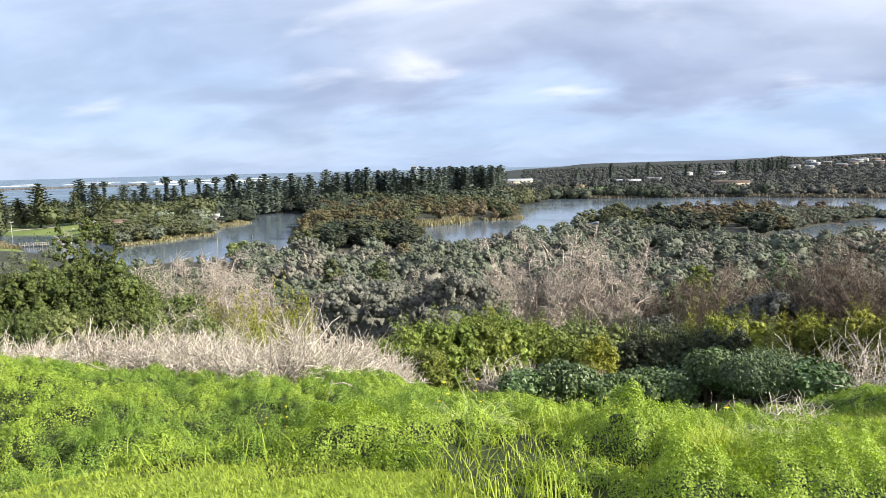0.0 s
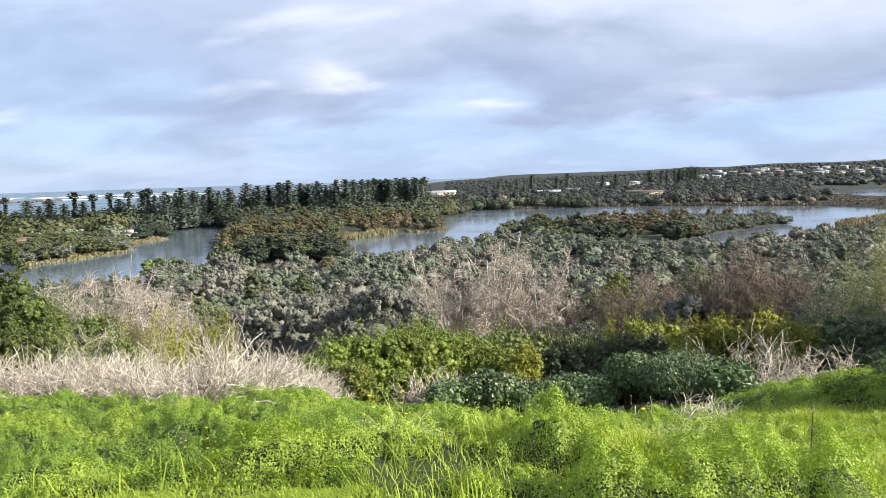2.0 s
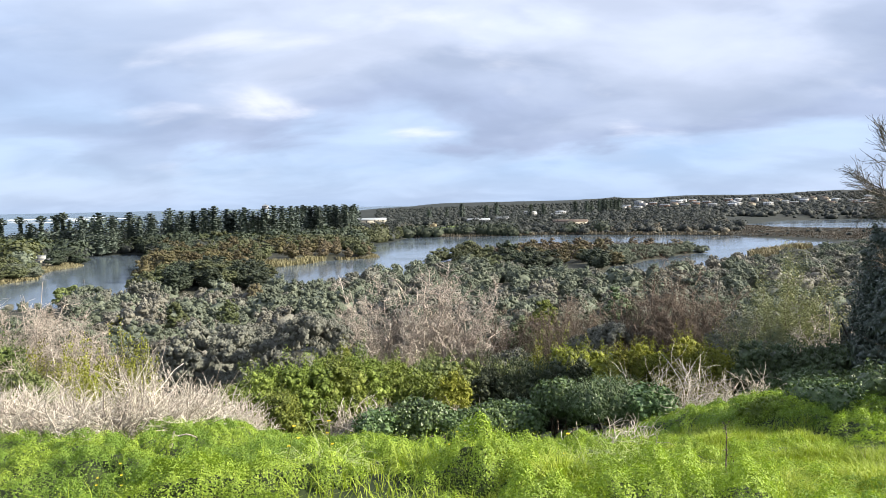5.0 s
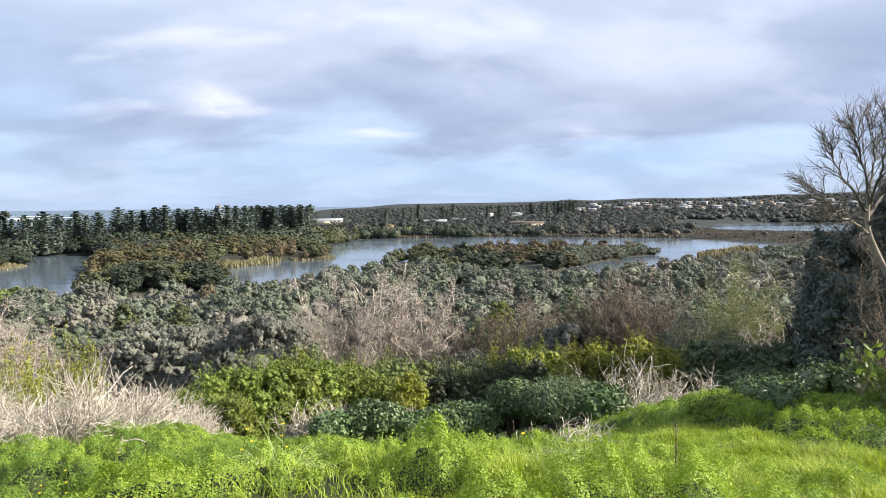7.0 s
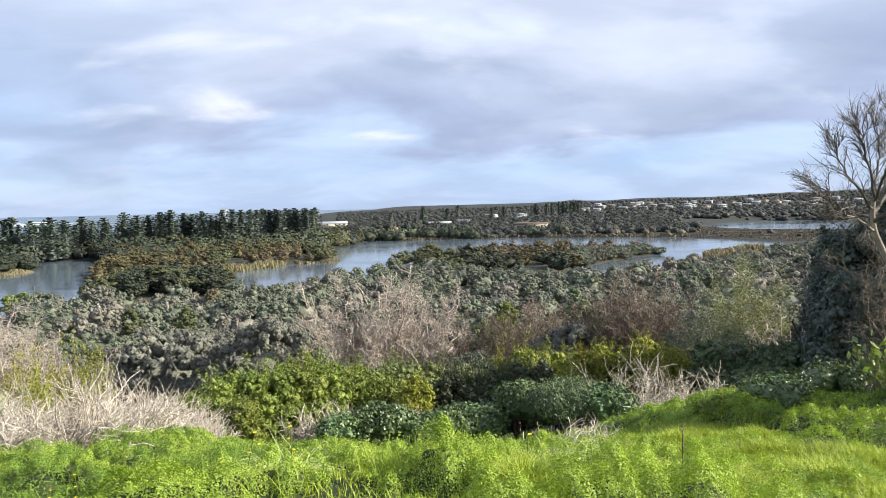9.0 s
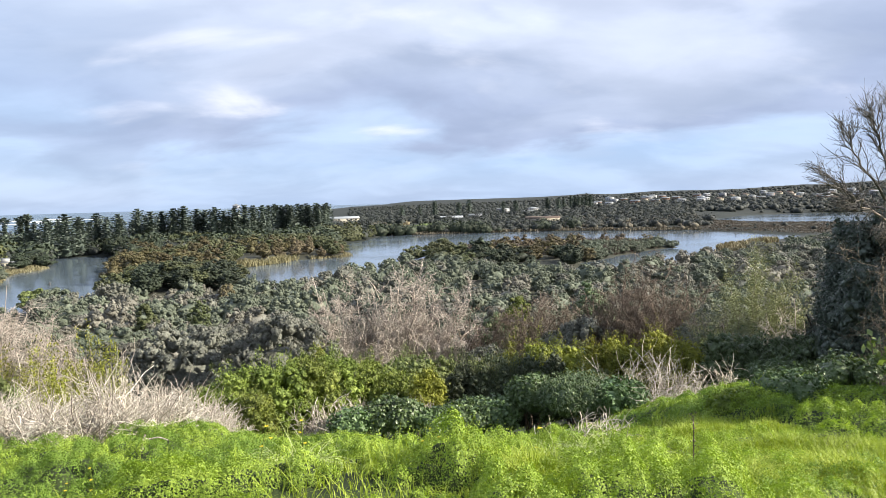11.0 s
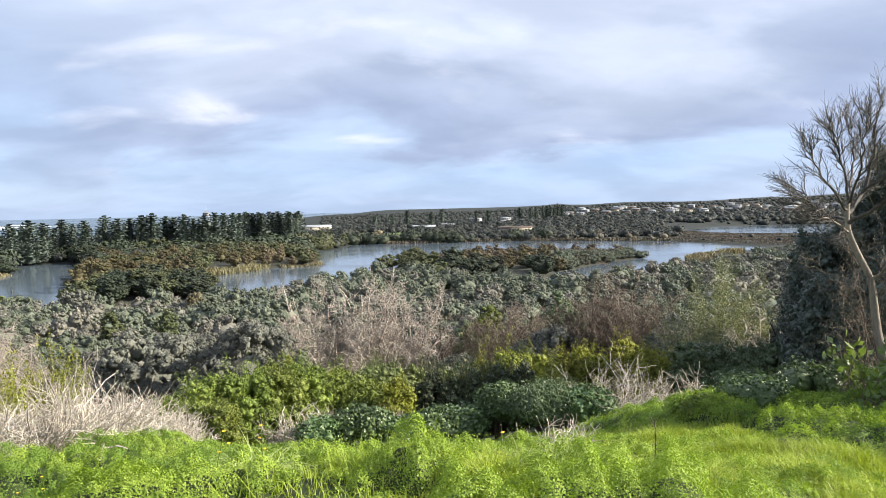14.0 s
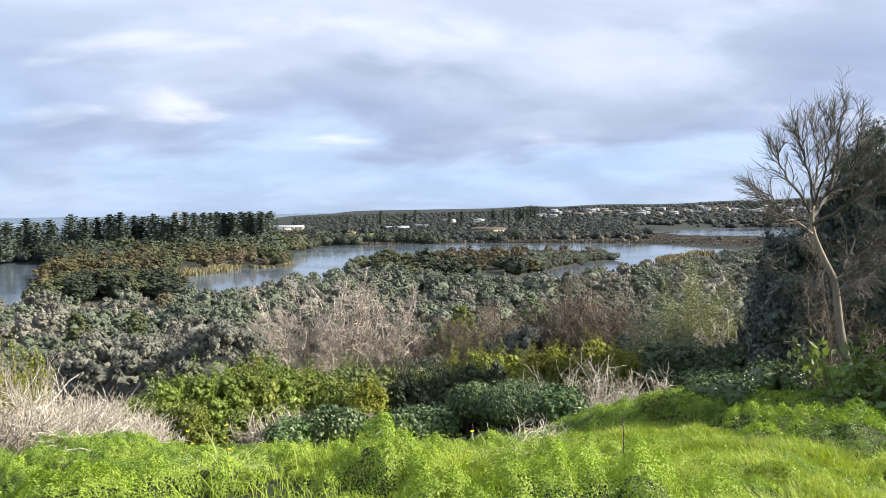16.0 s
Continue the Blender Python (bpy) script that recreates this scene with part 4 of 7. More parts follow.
def dead_thicket(name, seed, az, D, length, depth, height, n, mat, label, turn=None, wide=0.5, radius=0.0105, group="", bend=0.36):
    """A tangle of bleached canes, forking upwards, on a strip of ground."""
    rng = np.random.default_rng(seed)
    x0, y0, z0 = on_ground(az, D)
    t = empty(name, x0, y0, z0)
    ang = radians(-az if turn is None else turn)
    u = rng.uniform(-0.5, 0.5, n) * length
    v = rng.uniform(-0.5, 0.5, n) * depth * np.sqrt(np.maximum(0.05, 1 - (2 * u / length) ** 2))
    x, y = u * math.cos(ang) - v * math.sin(ang), u * math.sin(ang) + v * math.cos(ang)
    z = ground(x + x0, y + y0) - z0 - 0.05
    lump = 0.65 + 0.6 * vnoise(u / 1.1 + seed, v / 1.1, 51)
    edge = 0.55 + 0.45 * np.sqrt(np.maximum(0, 1 - (2 * u / length) ** 2))
    start = np.stack([x, y, z], 1)
    d = rng.normal(size=(n, 3)) * np.array([wide, wide, 0.25]) + np.array([0, 0, 1.0])
    ln = height * 1.0 * lump * edge * rng.uniform(0.55, 1.1, n)
    P, R = wander(rng, start, d, ln * 1.1, 8, bend, 0.05, radius * rng.uniform(0.6, 1.6, n), 0.5)
    canes = Pile()
    canes.add(*tubes(P, R, 3))
    child("brushwood", canes.mesh("brushwood", mat), t, kind="stuff")
    # two forks to a cane
    forks = Pile()
    for k in (2, 3, 4, 5):
        s = P[:, k] + 0.0
        dd = unit(P[:, k + 1] - P[:, k]) + rng.normal(size=(n, 3)) * 0.75
        P2, R2 = wander(rng, s, dd, ln * rng.uniform(0.22, 0.55, n), 4, 0.25, 0.05, radius * 0.7, 0.45)
        forks.add(*tubes(P2, R2, 3))
    child("brush", forks.mesh("brush", mat), t, kind="stuff")
    return tagged(t, label, "dead bush", group)


def leafy_shrub(name, seed, az, D, R, H, leaves, leaf, mat, label, category="shrub", width=0.42, wild=0.5, droop=0.0, upright=False, base=0.12, stem=M_DARKBARK, group="", core=0.82, heart=0.4):
    """A close shrub of rounded boughs set with leaf tufts."""
    rng = np.random.default_rng(seed)
    t = empty(name, *on_ground(az, D), rng.uniform(0, 360))
    tuft = max(0.07, (0.058 if upright else 0.07) * min(R, H * 0.6)) * (1.0 if heart else 1.25)
    tuft = min(tuft, 0.13 * max(1.0, D / 28))
    pile = tufted(rng, R, H, 8, 0.40, tuft, max(5, int(leaves / (750 if heart else 420))), leaf * 1.1, width, wild * 0.8, base, 1.7 if upright else 1.1, 0, droop - (1.2 if upright else 0.0), 0.85 if upright else 0.5 if heart else 0.95, core * 0.97, heart=heart)
    child("crown", pile.mesh("crown", mat), t)
    V, F = stems(rng, 7, R, H, 0.03 + 0.008 * H)
    child("stemwood", np_mesh("stemwood", V, [F], stem), t)
    return tagged(t, label, category, group)


def fan_shrub(name, seed, az, D, R, top, shoots, leaves, leaf, mat, label, category="shrub", width=0.36, group="", core=0.5, low=0.3, wild=0.7, rise=0.6, stem=M_DARKBARK, crook=0.05, relief=0.35, stem_r=0.012, spread=1.0, lobes=6):
    """A shrub of leafy shoots that rise and fan out from its foot."""
    rng = np.random.default_rng(seed)
    H = tall(az, D, top)
    t = empty(name, *on_ground(az, D))
    P, d = fan(rng, R, H, shoots, crook, lobes, relief)
    pile = Pile()
    pile.add(*leaves_along(rng, P, d, leaves, leaf, width, low, wild, rise, spread))
    if core >= 0.5:
        size = min(0.26 * min(R, H * 0.6), 0.30)
        bulk = billow(rng, R * 0.86, H * 0.88, int(min(110, 1.1 * R * H / size ** 2)), size, 10, leaf, width, 0.6, 0.0, -0.7, relief=relief, flat=1.15, lobes=lobes, tufts=12)
        for V, F in zip(bulk.V, (f - o for f, o in zip(bulk.F, np.cumsum([0] + [len(v) for v in bulk.V[:-1]])))):
            pile.add(V, F)
    elif core:
        V = ICO2_V * np.array([R, R, H * 0.62]) * core * rng.uniform(0.85, 1.1, (len(ICO2_V), 1))
        pile.add(V + np.array([0, 0, H * 0.34]), ICO2_F)
    child("crown", pile.mesh("crown", mat), t)
    few = P[: max(12, len(P) // 4)].copy()
    few = few[:, :1] + (few - few[:, :1]) * 0.9
    V, F = tubes(few, np.linspace(1, 0.3, few.shape[1])[None] * stem_r * rng.uniform(0.7, 1.6, (len(few), 1)), 3)
    child("stemwood", np_mesh("stemwood", V, [F], stem), t)
    return tagged(t, label, category, group)


def bare_shrub(name, seed, az, D, R, top, n, mat, label, category="bare shrub", radius=0.03, group="", fine=1.0, crook=0.3, height=0.0, boughs=7, droop=0.0):
    """A leafless many-stemmed shrub: crooked stems, boughs and a haze of fine twigs within a rounded outline."""
    rng = np.random.default_rng(seed)
    H = height or tall(az, D, top)
    t = empty(name, *on_ground(az, D))
    P, d = fan(rng, R, H, n, crook, 7, 0.18, 0.6, 0.04, 8)
    n = len(P)
    Rr = np.linspace(1, 0.3, 8)[None] * radius * rng.uniform(0.6, 1.7, (n, 1))
    V, F = tubes(P, Rr, 4)
    child("stemwood", np_mesh("stemwood", V, [F], mat), t, kind="stuff")
    m = int(n * boughs)
    i = rng.integers(0, n, m)
    s, way = along(P, i, rng.uniform(0.35, 1.0, m))
    dd = way * 0.7 + d[i] * 0.4 + rng.normal(size=(m, 3)) * 0.75 + np.array([0, 0, 0.15 - droop])
    P2, R2 = wander(rng, s, dd, H * rng.uniform(0.07, 0.19, m), 5, 0.42, 0.0, radius * 0.5, 0.45)
    V, F = tubes(P2, R2, 3)
    child("brushwood", np_mesh("brushwood", V, [F], mat), t, kind="stuff")
    q = int(m * 6.5 * fine)
    i = rng.integers(0, m, q)
    s, way = along(P2, i, rng.uniform(0.25, 1.0, q))
    dd = way + rng.normal(size=(q, 3)) * 0.9 + np.array([0, 0, -droop])
    P3, R3 = wander(rng, s, dd, H * rng.uniform(0.04, 0.11, q), 3, 0.35, 0.0, radius * 0.32, 0.5)
    V, F = tubes(P3, R3, 3)
    child("brush", np_mesh("brush", V, [F], mat), t, kind="stuff")
    return tagged(t, label, category, group)


def build_slope():
    build_weeds()
    build_grass()
    for k, (az, D, r, h, mat) in enumerate([(13.0, 6.6, 0.5, 0.42, L_STRAW), (8.3, 5.4, 0.45, 0.34, L_STRAW), (14.8, 5.2, 0.4, 0.3, L_STRAW), (5.2, 5.0, 0.4, 0.3, L_GRASS),
                                            (22.5, 5.6, 0.5, 0.34, L_GRASS), (27.0, 6.5, 0.5, 0.36, L_GRASS), (-14.0, 4.9, 0.45, 0.36, L_STRAW), (-6.0, 4.6, 0.4, 0.32, L_GRASS),
                                            (18.0, 5.0, 0.45, 0.30, L_GRASS), (31.5, 7.2, 0.5, 0.36, L_GRASS), (-23.5, 5.0, 0.4, 0.3, L_GRASS), (10.6, 8.2, 0.4, 0.4, L_STRAW)]):
        pale = mat is L_STRAW
        grass_tuft(100 + k, az, D, r * 0.9, h * (0.95 if pale else 0.62), 360, mat, "pale drooping grass tuft among weeds" if pale else "green drooping grass tuft among weeds")
    rng = np.random.default_rng(150)
    for k in range(70):
        az, D = rng.uniform(-2, 40), 3.9 + 6.5 * rng.uniform(0, 1) ** 1.2
        pale = rng.uniform(0, 1) > 0.72
        grass_tuft(151 + k, az, D, rng.uniform(0.2, 0.45), rng.uniform(0.09, 0.18), 150, L_STRAW if pale else L_GRASS, "pale drooping grass tuft among weeds" if pale else "green drooping grass tuft among weeds")
    # bleached thicket along the slope's shoulder
    for k, (az, D, ln, dp, top, n) in enumerate([(-53.0, 16.5, 4.0, 2.6, -10.0, 360), (-48.2, 16.2, 4.2, 2.6, -10.2, 480), (-43.6, 15.0, 3.6, 2.6, -10.6, 480), (-39.6, 13.4, 3.2, 3.0, -10.9, 520), (-35.8, 13.8, 3.0, 2.8, -11.3, 480),
                                                 (-32.2, 12.6, 3.0, 3.2, -11.2, 560), (-28.4, 13.4, 3.0, 3.0, -11.6, 520), (-24.6, 14.6, 2.8, 2.4, -12.2, 420), (-21.6, 15.6, 1.6, 1.6, -14.2, 150)]):
        dead_thicket("dead_thicket", 200 + k, az, D, ln, dp, tall(az, D, top) * 0.82, n, M_TWIG_PALE, "bleached leafless thicket of tangled canes above green weeds", group="bleached thickets on the slope", radius=0.0085)
    # dead bush beside the bare tree's slope
    dead_thicket("dead_bush", 220, 14.6, 16.4, 2.0, 1.4, tall(15, 16.4, -10.4) * 0.84, 70, M_TWIG_PALE, "bleached dead bush with forked bare branches", wide=0.45, radius=0.0078, bend=0.34)
    dead_thicket("dead_bush", 221, 19.2, 16.4, 1.7, 1.0, tall(19, 16.4, -10.8) * 0.84, 56, M_TWIG_PALE, "grey dead bush with a few crooked branches", wide=0.45, radius=0.0078, bend=0.34)
    dead_thicket("dead_thicket", 222, 18.0, 15.4, 1.8, 0.6, 0.5, 220, M_TWIG_PALE, "low heap of pale dead canes", wide=1.0, radius=0.007)
    dead_thicket("dead_thicket", 223, -10.8, 16.2, 1.5, 1.0, 1.1, 130, M_TWIG_PALE, "small bleached thicket between green bushes")
    dead_thicket("dead_thicket", 224, -3.5, 17.9, 1.8, 0.8, 1.2, 110, M_TWIG_PALE, "thin bleached canes behind a bramble")
    dead_thicket("dead_twigs", 225, 10.2, 9.6, 1.0, 0.5, 0.75, 40, M_TWIG_PALE, "bunch of pale dead weed stalks", wide=0.8, radius=0.007)
    dead_thicket("dead_twigs", 226, 27.6, 7.6, 1.1, 0.6, 0.30, 130, M_TWIG_BROWN, "flattened heap of brown dead stalks", wide=1.6, radius=0.004)
    dead_thicket("dead_twigs", 227, -25.7, 9.6, 0.5, 0.3, 0.30, 40, M_TWIG_PALE, "small bunch of pale dead stalks", wide=1.6, radius=0.008)
    dead_thicket("dead_twigs", 228, -45.8, 11.5, 0.8, 0.4, 0.25, 50, M_TWIG_BROWN, "patch of brown dead stalks in the weeds", wide=1.5, radius=0.004)
    dead_thicket("dead_twigs", 229, 0.9, 13.0, 1.2, 0.5, 0.35, 80, M_TWIG_BROWN, "thin brown dead stalks in the weeds", wide=1.0, radius=0.004)
    # brambles
    for k, (az, D, R, H) in enumerate([(-9.6, 15.4, 0.55, 0.6), (-6.0, 15.8, 0.75, 0.95), (-3.2, 15.6, 0.6, 0.85), (-0.4, 16.2, 0.95, 1.1), (2.4, 16.4, 0.85, 1.0), (5.9, 16.8, 0.8, 1.35), (13.4, 15.6, 0.7, 0.7)]):
        leafy_shrub("bramble", 300 + k, az, D, R, H, 2600, 0.085, L_BRAMBLE, "dark green glossy bramble mound at the edge of the weeds", "bramble", 0.7, 0.45, group="brambles along the slope", stem=M_TWIG_BROWN)
    leafy_shrub("dark_bush", 310, 9.5, 15.8, 0.9, 1.1, 6500, 0.06, L_DARK, "dense dark green feathery bush above the weeds", "bush", 0.3, 0.6, upright=True)
    leafy_shrub("dark_bush", 311, 25.8, 11.4, 0.6, 0.36, 1800, 0.05, L_BRAMBLE, "low dark green bramble bush in grass", "bush", 0.6)
    leafy_shrub("dark_bush", 312, 22.0, 10.5, 0.5, 0.22, 1500, 0.04, L_WEED2, "low green weed bush in long grass", "bush", 0.6)
    leafy_shrub("dark_bush", 313, 29.6, 12.4, 0.6, 0.40, 1600, 0.05, L_BRAMBLE, "low dark green bramble bush beside a bare tree", "bush", 0.6)
    # upright green shrubs behind the weeds
    for k, (az, D, R, top) in enumerate([(-21.2, 19.6, 0.9, -14.3), (-18.8, 20.0, 1.3, -12.7), (-15.7, 20.2, 1.5, -12.3), (-13.0, 20.6, 1.3, -12.0), (-10.4, 21.5, 1.4, -12.0), (-7.7, 21.8, 1.3, -12.6), (-5.9, 21.2, 0.9, -13.8), (-17.2, 18.6, 0.8, -14.9)]):
        fan_shrub("shrub", 330 + k, az, D, R, top, 230, int(17000 * R), 0.07, L_GREEN, "dense upright green shrub in low sun", width=0.42, core=0.56, relief=0.26, low=0.05, group="green shrubs below the weeds")
    for k, (az, D, R, top) in enumerate([(-4.0, 23.0, 1.2, -12.4), (-1.4, 23.2, 1.1, -12.6), (-5.6, 24.4, 1.2, -12.5), (1.2, 24.2, 1.0, -12.8), (10.6, 22.0, 0.8, -13.2), (20.4, 25.0, 1.2, -10.8)]):
        fan_shrub("shrub", 340 + k, az, D, R, top, 200, int(13000 * R), 0.07, L_OLIVE, "dense dull olive shrub below the slope", width=0.36, core=0.56, low=0.05, group="olive shrubs below the weeds")
    for k, (az, D, R, top) in enumerate([(0.4, 21.4, 0.9, -13.2), (2.8, 21.2, 1.0, -12.95), (5.2, 21.4, 1.0, -13.0), (7.4, 21.8, 0.9, -12.8)]):
        fan_shrub("fluted_shrub", 350 + k, az, D, R, top, 260, int(22000 * R), 0.085, L_FLUTE, "dark grey-green shrub of close upright shoots", width=0.26, core=0.56, low=0.05, wild=0.4, rise=1.6, crook=0.02, group="upright dark shrubs")
    for k, (az, D, R, top) in enumerate([(4.2, 23.4, 1.0, -12.0), (6.6, 23.4, 1.1, -11.6), (9.0, 23.4, 1.2, -11.7), (11.3, 23.2, 1.2, -11.6), (13.2, 23.2, 1.1, -11.2), (15.8, 23.6, 1.2, -10.7), (17.8, 23.0, 1.0, -11.2), (-2.8, 20.4, 0.6, -13.9), (-3.9, 20.2, 0.5, -14.7), (10.2, 19.4, 0.5, -13.6), (-11.9, 22.6, 0.4, -11.4)]):
        fan_shrub("flowering_shrub", 356 + k, az, D, R, top, 160, int(12000 * R), 0.07, L_YELLOW, "yellow-green flowering shrub behind darker shrubs", width=0.34, group="yellow-green shrubs")
    # large shrubs behind the thicket
    for k, (az, D, R, top) in enumerate([(-51.8, 28.0, 2.6, -5.6), (-48.7, 28.2, 2.4, -6.0), (-46.4, 28.0, 2.2, -5.6), (-43.3, 28.4, 2.5, -5.6), (-41.0, 27.6, 1.9, -6.3), (-39.3, 27.0, 1.5, -8.0)]):
        fan_shrub("shrub", 370 + k, az, D, R, top, 330, int(12000 * R), 0.085, L_BIG, "large dense dark green shrub behind a bleached thicket", width=0.42, core=0.66, group="large shrubs behind the thicket", relief=0.4, lobes=9, low=0.08)
    for k, (az, D, R, top) in enumerate([(-48.4, 22.6, 1.7, -9.2), (-45.2, 22.8, 1.7, -9.5), (-42.0, 22.8, 1.6, -9.4), (-38.8, 22.4, 1.5, -10.4), (-36.8, 27.0, 1.7, -8.6), (-35.4, 22.0, 1.2, -10.8)]):
        fan_shrub("shrub", 380 + k, az, D, R, top, 200, int(8000 * R), 0.085, L_OLIVE if k % 2 else L_BIG, "low olive green shrub behind a bleached thicket", group="low shrubs behind the thicket", low=0.2)
    for k, (az, D, R, top) in enumerate([(-34.4, 25.5, 1.0, -9.7), (-32.2, 25.0, 1.1, -9.4), (-29.2, 25.0, 1.3, -9.2), (-27.4, 25.2, 0.8, -10.0), (-31.0, 23.5, 0.9, -11.0)]):
        fan_shrub("shrub", 387 + k, az, D, R, top, 70, int(6500 * R), 0.09, L_YELLOW, "yellow-green leafy shrub among bare twigs", group="yellow-green shrubs", core=0.0, width=0.4, stem=M_TWIG_GREY, stem_r=0.02)
    # pale-leaved open shrub and its dark neighbours below the bare tree
    fan_shrub("pale_shrub", 392, 22.6, 29.0, 2.6, -5.25, 170, 60000, 0.09, L_PALE, "open pale olive shrub with light-catching leaves", width=0.34, core=0.4, low=0.22, wild=1.0, rise=0.2, stem=M_TWIG_BROWN, stem_r=0.018, spread=3.2, crook=0.10)
    fan_shrub("pale_shrub", 393, 25.4, 28.5, 1.6, -6.8, 70, 15000, 0.085, L_PALE, "open pale olive shrub with bare reddish stems", width=0.34, core=0.35, low=0.25, wild=1.0, rise=0.2, stem=M_TWIG_BROWN, stem_r=0.018, spread=2.8, crook=0.10)
    fan_shrub("pale_shrub", 394, 19.8, 29.5, 1.4, -8.2, 60, 13000, 0.085, L_GREYGREEN, "open grey-green shrub beside a pale olive one", width=0.3, core=0.4, low=0.25, wild=1.0, rise=0.2, stem=M_TWIG_GREY, spread=2.2, crook=0.12)
    for k, (az, D, R, top) in enumerate([(21.6, 23.0, 1.4, -10.8), (23.9, 22.6, 1.5, -11.0), (26.3, 22.4, 1.7, -10.5), (28.6, 22.0, 1.6, -11.0), (30.8, 20.4, 1.5, -11.4), (24.6, 19.8, 1.2, -12.7), (28.0, 18.8, 1.1, -13.0), (33.4, 18.6, 1.4, -11.2)]):
        fan_shrub("dark_bush", 396 + k, az, D, R, top, 170, int(6000 * R), 0.085, L_DARK, "low dark green shaded bush below the slope", "bush", group="shaded bushes below the slope", low=0.15, rise=0.3)
    # leafless shrubs in the middle distance
    for k, (az, D, R, top, n, mat, rad, fine) in enumerate([(-9.8, 45, 2.7, -7.7, 70, M_TWIG_GREY, 0.06, 1.0), (-5.8, 45, 3.2, -7.3, 90, M_TWIG_GREY, 0.065, 1.0), (-2.0, 44.5, 2.9, -8.1, 75, M_TWIG_GREY, 0.06, 1.0), (-12.2, 44, 1.6, -9.1, 40, M_TWIG_GREY, 0.045, 1.0),
                                                           (-38.7, 44, 2.1, -7.5, 60, M_TWIG_GREY, 0.045, 1.0), (-36.4, 44, 2.3, -7.5, 70, M_TWIG_GREY, 0.045, 1.0), (-33.6, 42, 2.8, -7.5, 80, M_TWIG_GREY, 0.045, 1.0), (-31.0, 41, 1.8, -8.7, 50, M_TWIG_GREY, 0.04, 1.0)]):
        bare_shrub("bare_shrub", 410 + k, az, D, R, top, n, mat, "large leafless grey shrub with pale forked stems", radius=rad * 0.85, fine=fine * 1.7, crook=0.36, group="leafless grey shrubs")
    for k, (az, D, R, top, n, fine) in enumerate([(0.9, 43.5, 1.7, -9.9, 60, 1.2), (3.6, 44, 1.6, -9.9, 60, 1.2), (6.1, 44, 2.7, -8.4, 110, 1.3), (8.8, 44, 1.9, -9.1, 80, 1.3), (12.3, 41, 1.8, -8.3, 90, 1.6), (14.9, 40, 2.6, -6.8, 150, 1.8), (17.7, 40, 2.1, -7.4, 120, 1.8)]):
        bare_shrub("brown_shrub", 420 + k, az, D, R, top, n, M_TWIG_BROWN, "dense brown leafless shrub with drooping fine twigs", radius=0.034, fine=fine * 0.75, droop=0.15, group="leafless brown shrubs")
    bare_shrub("bare_shrub", 430, -33.6, 25.0, 1.4, -9.3, 22, M_TWIG_GREY, "thin leafless shrub among yellow-green leaves", radius=0.022)
    bare_shrub("bare_shrub", 431, -27.2, 24.0, 1.2, -10.0, 12, M_TWIG_PALE, "thin bleached shrub with long bent branches", radius=0.022, fine=0.4, boughs=4)
    bare_shrub("bare_shrub", 432, 26.2, 27.0, 1.2, -8.0, 26, M_TWIG_GREY, "thin leafless shrub with reddish stems", radius=0.025, fine=0.5)
    bare_shrub("bare_shrub", 433, 20.4, 25.5, 1.3, -9.6, 22, M_TWIG_DARK, "thin dark leafless shrub", radius=0.018)
    bare_shrub("bare_shrub", 434, -21.9, 18.5, 1.0, -13.6, 14, M_TWIG_PALE, "thin bleached shrub at the thicket's end", radius=0.014, fine=0.5, boughs=4)


def driftwood(seed, az, D, length, radius, lift, label, mat=M_TWIG_GREY):
    """A weathered branch with a stub and a curved arm."""
    rng = np.random.default_rng(seed)
    x, y, z = on_ground(az, D)
    t = empty("fallen_branch", x, y, z + lift, rng.uniform(-30, 30) - az, 0.62)
    P = smooth_line([(-0.1 * length, 0, -0.12), (-0.05 * length, 0, 0.06), (0.05 * length, 0.02, 0.16), (0.25 * length, 0.05, 0.15), (0.6 * length, 0.02, 0.19), (length, 0, 0.12)], 14)
    V, F = tubes(P[None], np.linspace(radius, radius * 0.25, 14)[None], 6)
    child("branch", np_mesh("branch", V, [F], mat, smooth=True), t)
    P = smooth_line([(-0.04 * length, 0, 0.04), (-0.02 * length, 0.03, 0.16), (0.06 * length, 0.03, 0.26)], 8)
    V, F = tubes(P[None], np.linspace(radius * 1.1, radius * 0.5, 8)[None], 6)
    child("stub", np_mesh("stub", V, [F], mat, smooth=True), t)
    tagged(t, label, "branch")


def dock_stalk(seed, az, D, h):
    """A dry brown flower stalk with a ragged head."""
    rng = np.random.default_rng(seed)
    t = empty("dry_stalk", *on_ground(az, D))
    P, R = wander(rng, np.array([[0, 0, -0.05]]), np.array([[0, 0, 1.0]]), h, 9, 0.03, 0.0, 0.007, 0.5)
    V, F = tubes(P, R, 5)
    child("stalk", np_mesh("stalk", V, [F], M_TWIG_BROWN), t)
    n = 40
    c = P[0, rng.integers(5, 9, n)] + rng.normal(size=(n, 3)) * 0.015
    V, F = leaf_quads(rng, c, rng.normal(size=(n, 3)), 0.016, 0.6, 0.5)
    child("seed_head", np_mesh("seed_head", V, [F], M_TWIG_BROWN), t, kind="stuff")
    tagged(t, "dry brown flower stalk standing in grass", "stalk", "dry stalks on the slope")


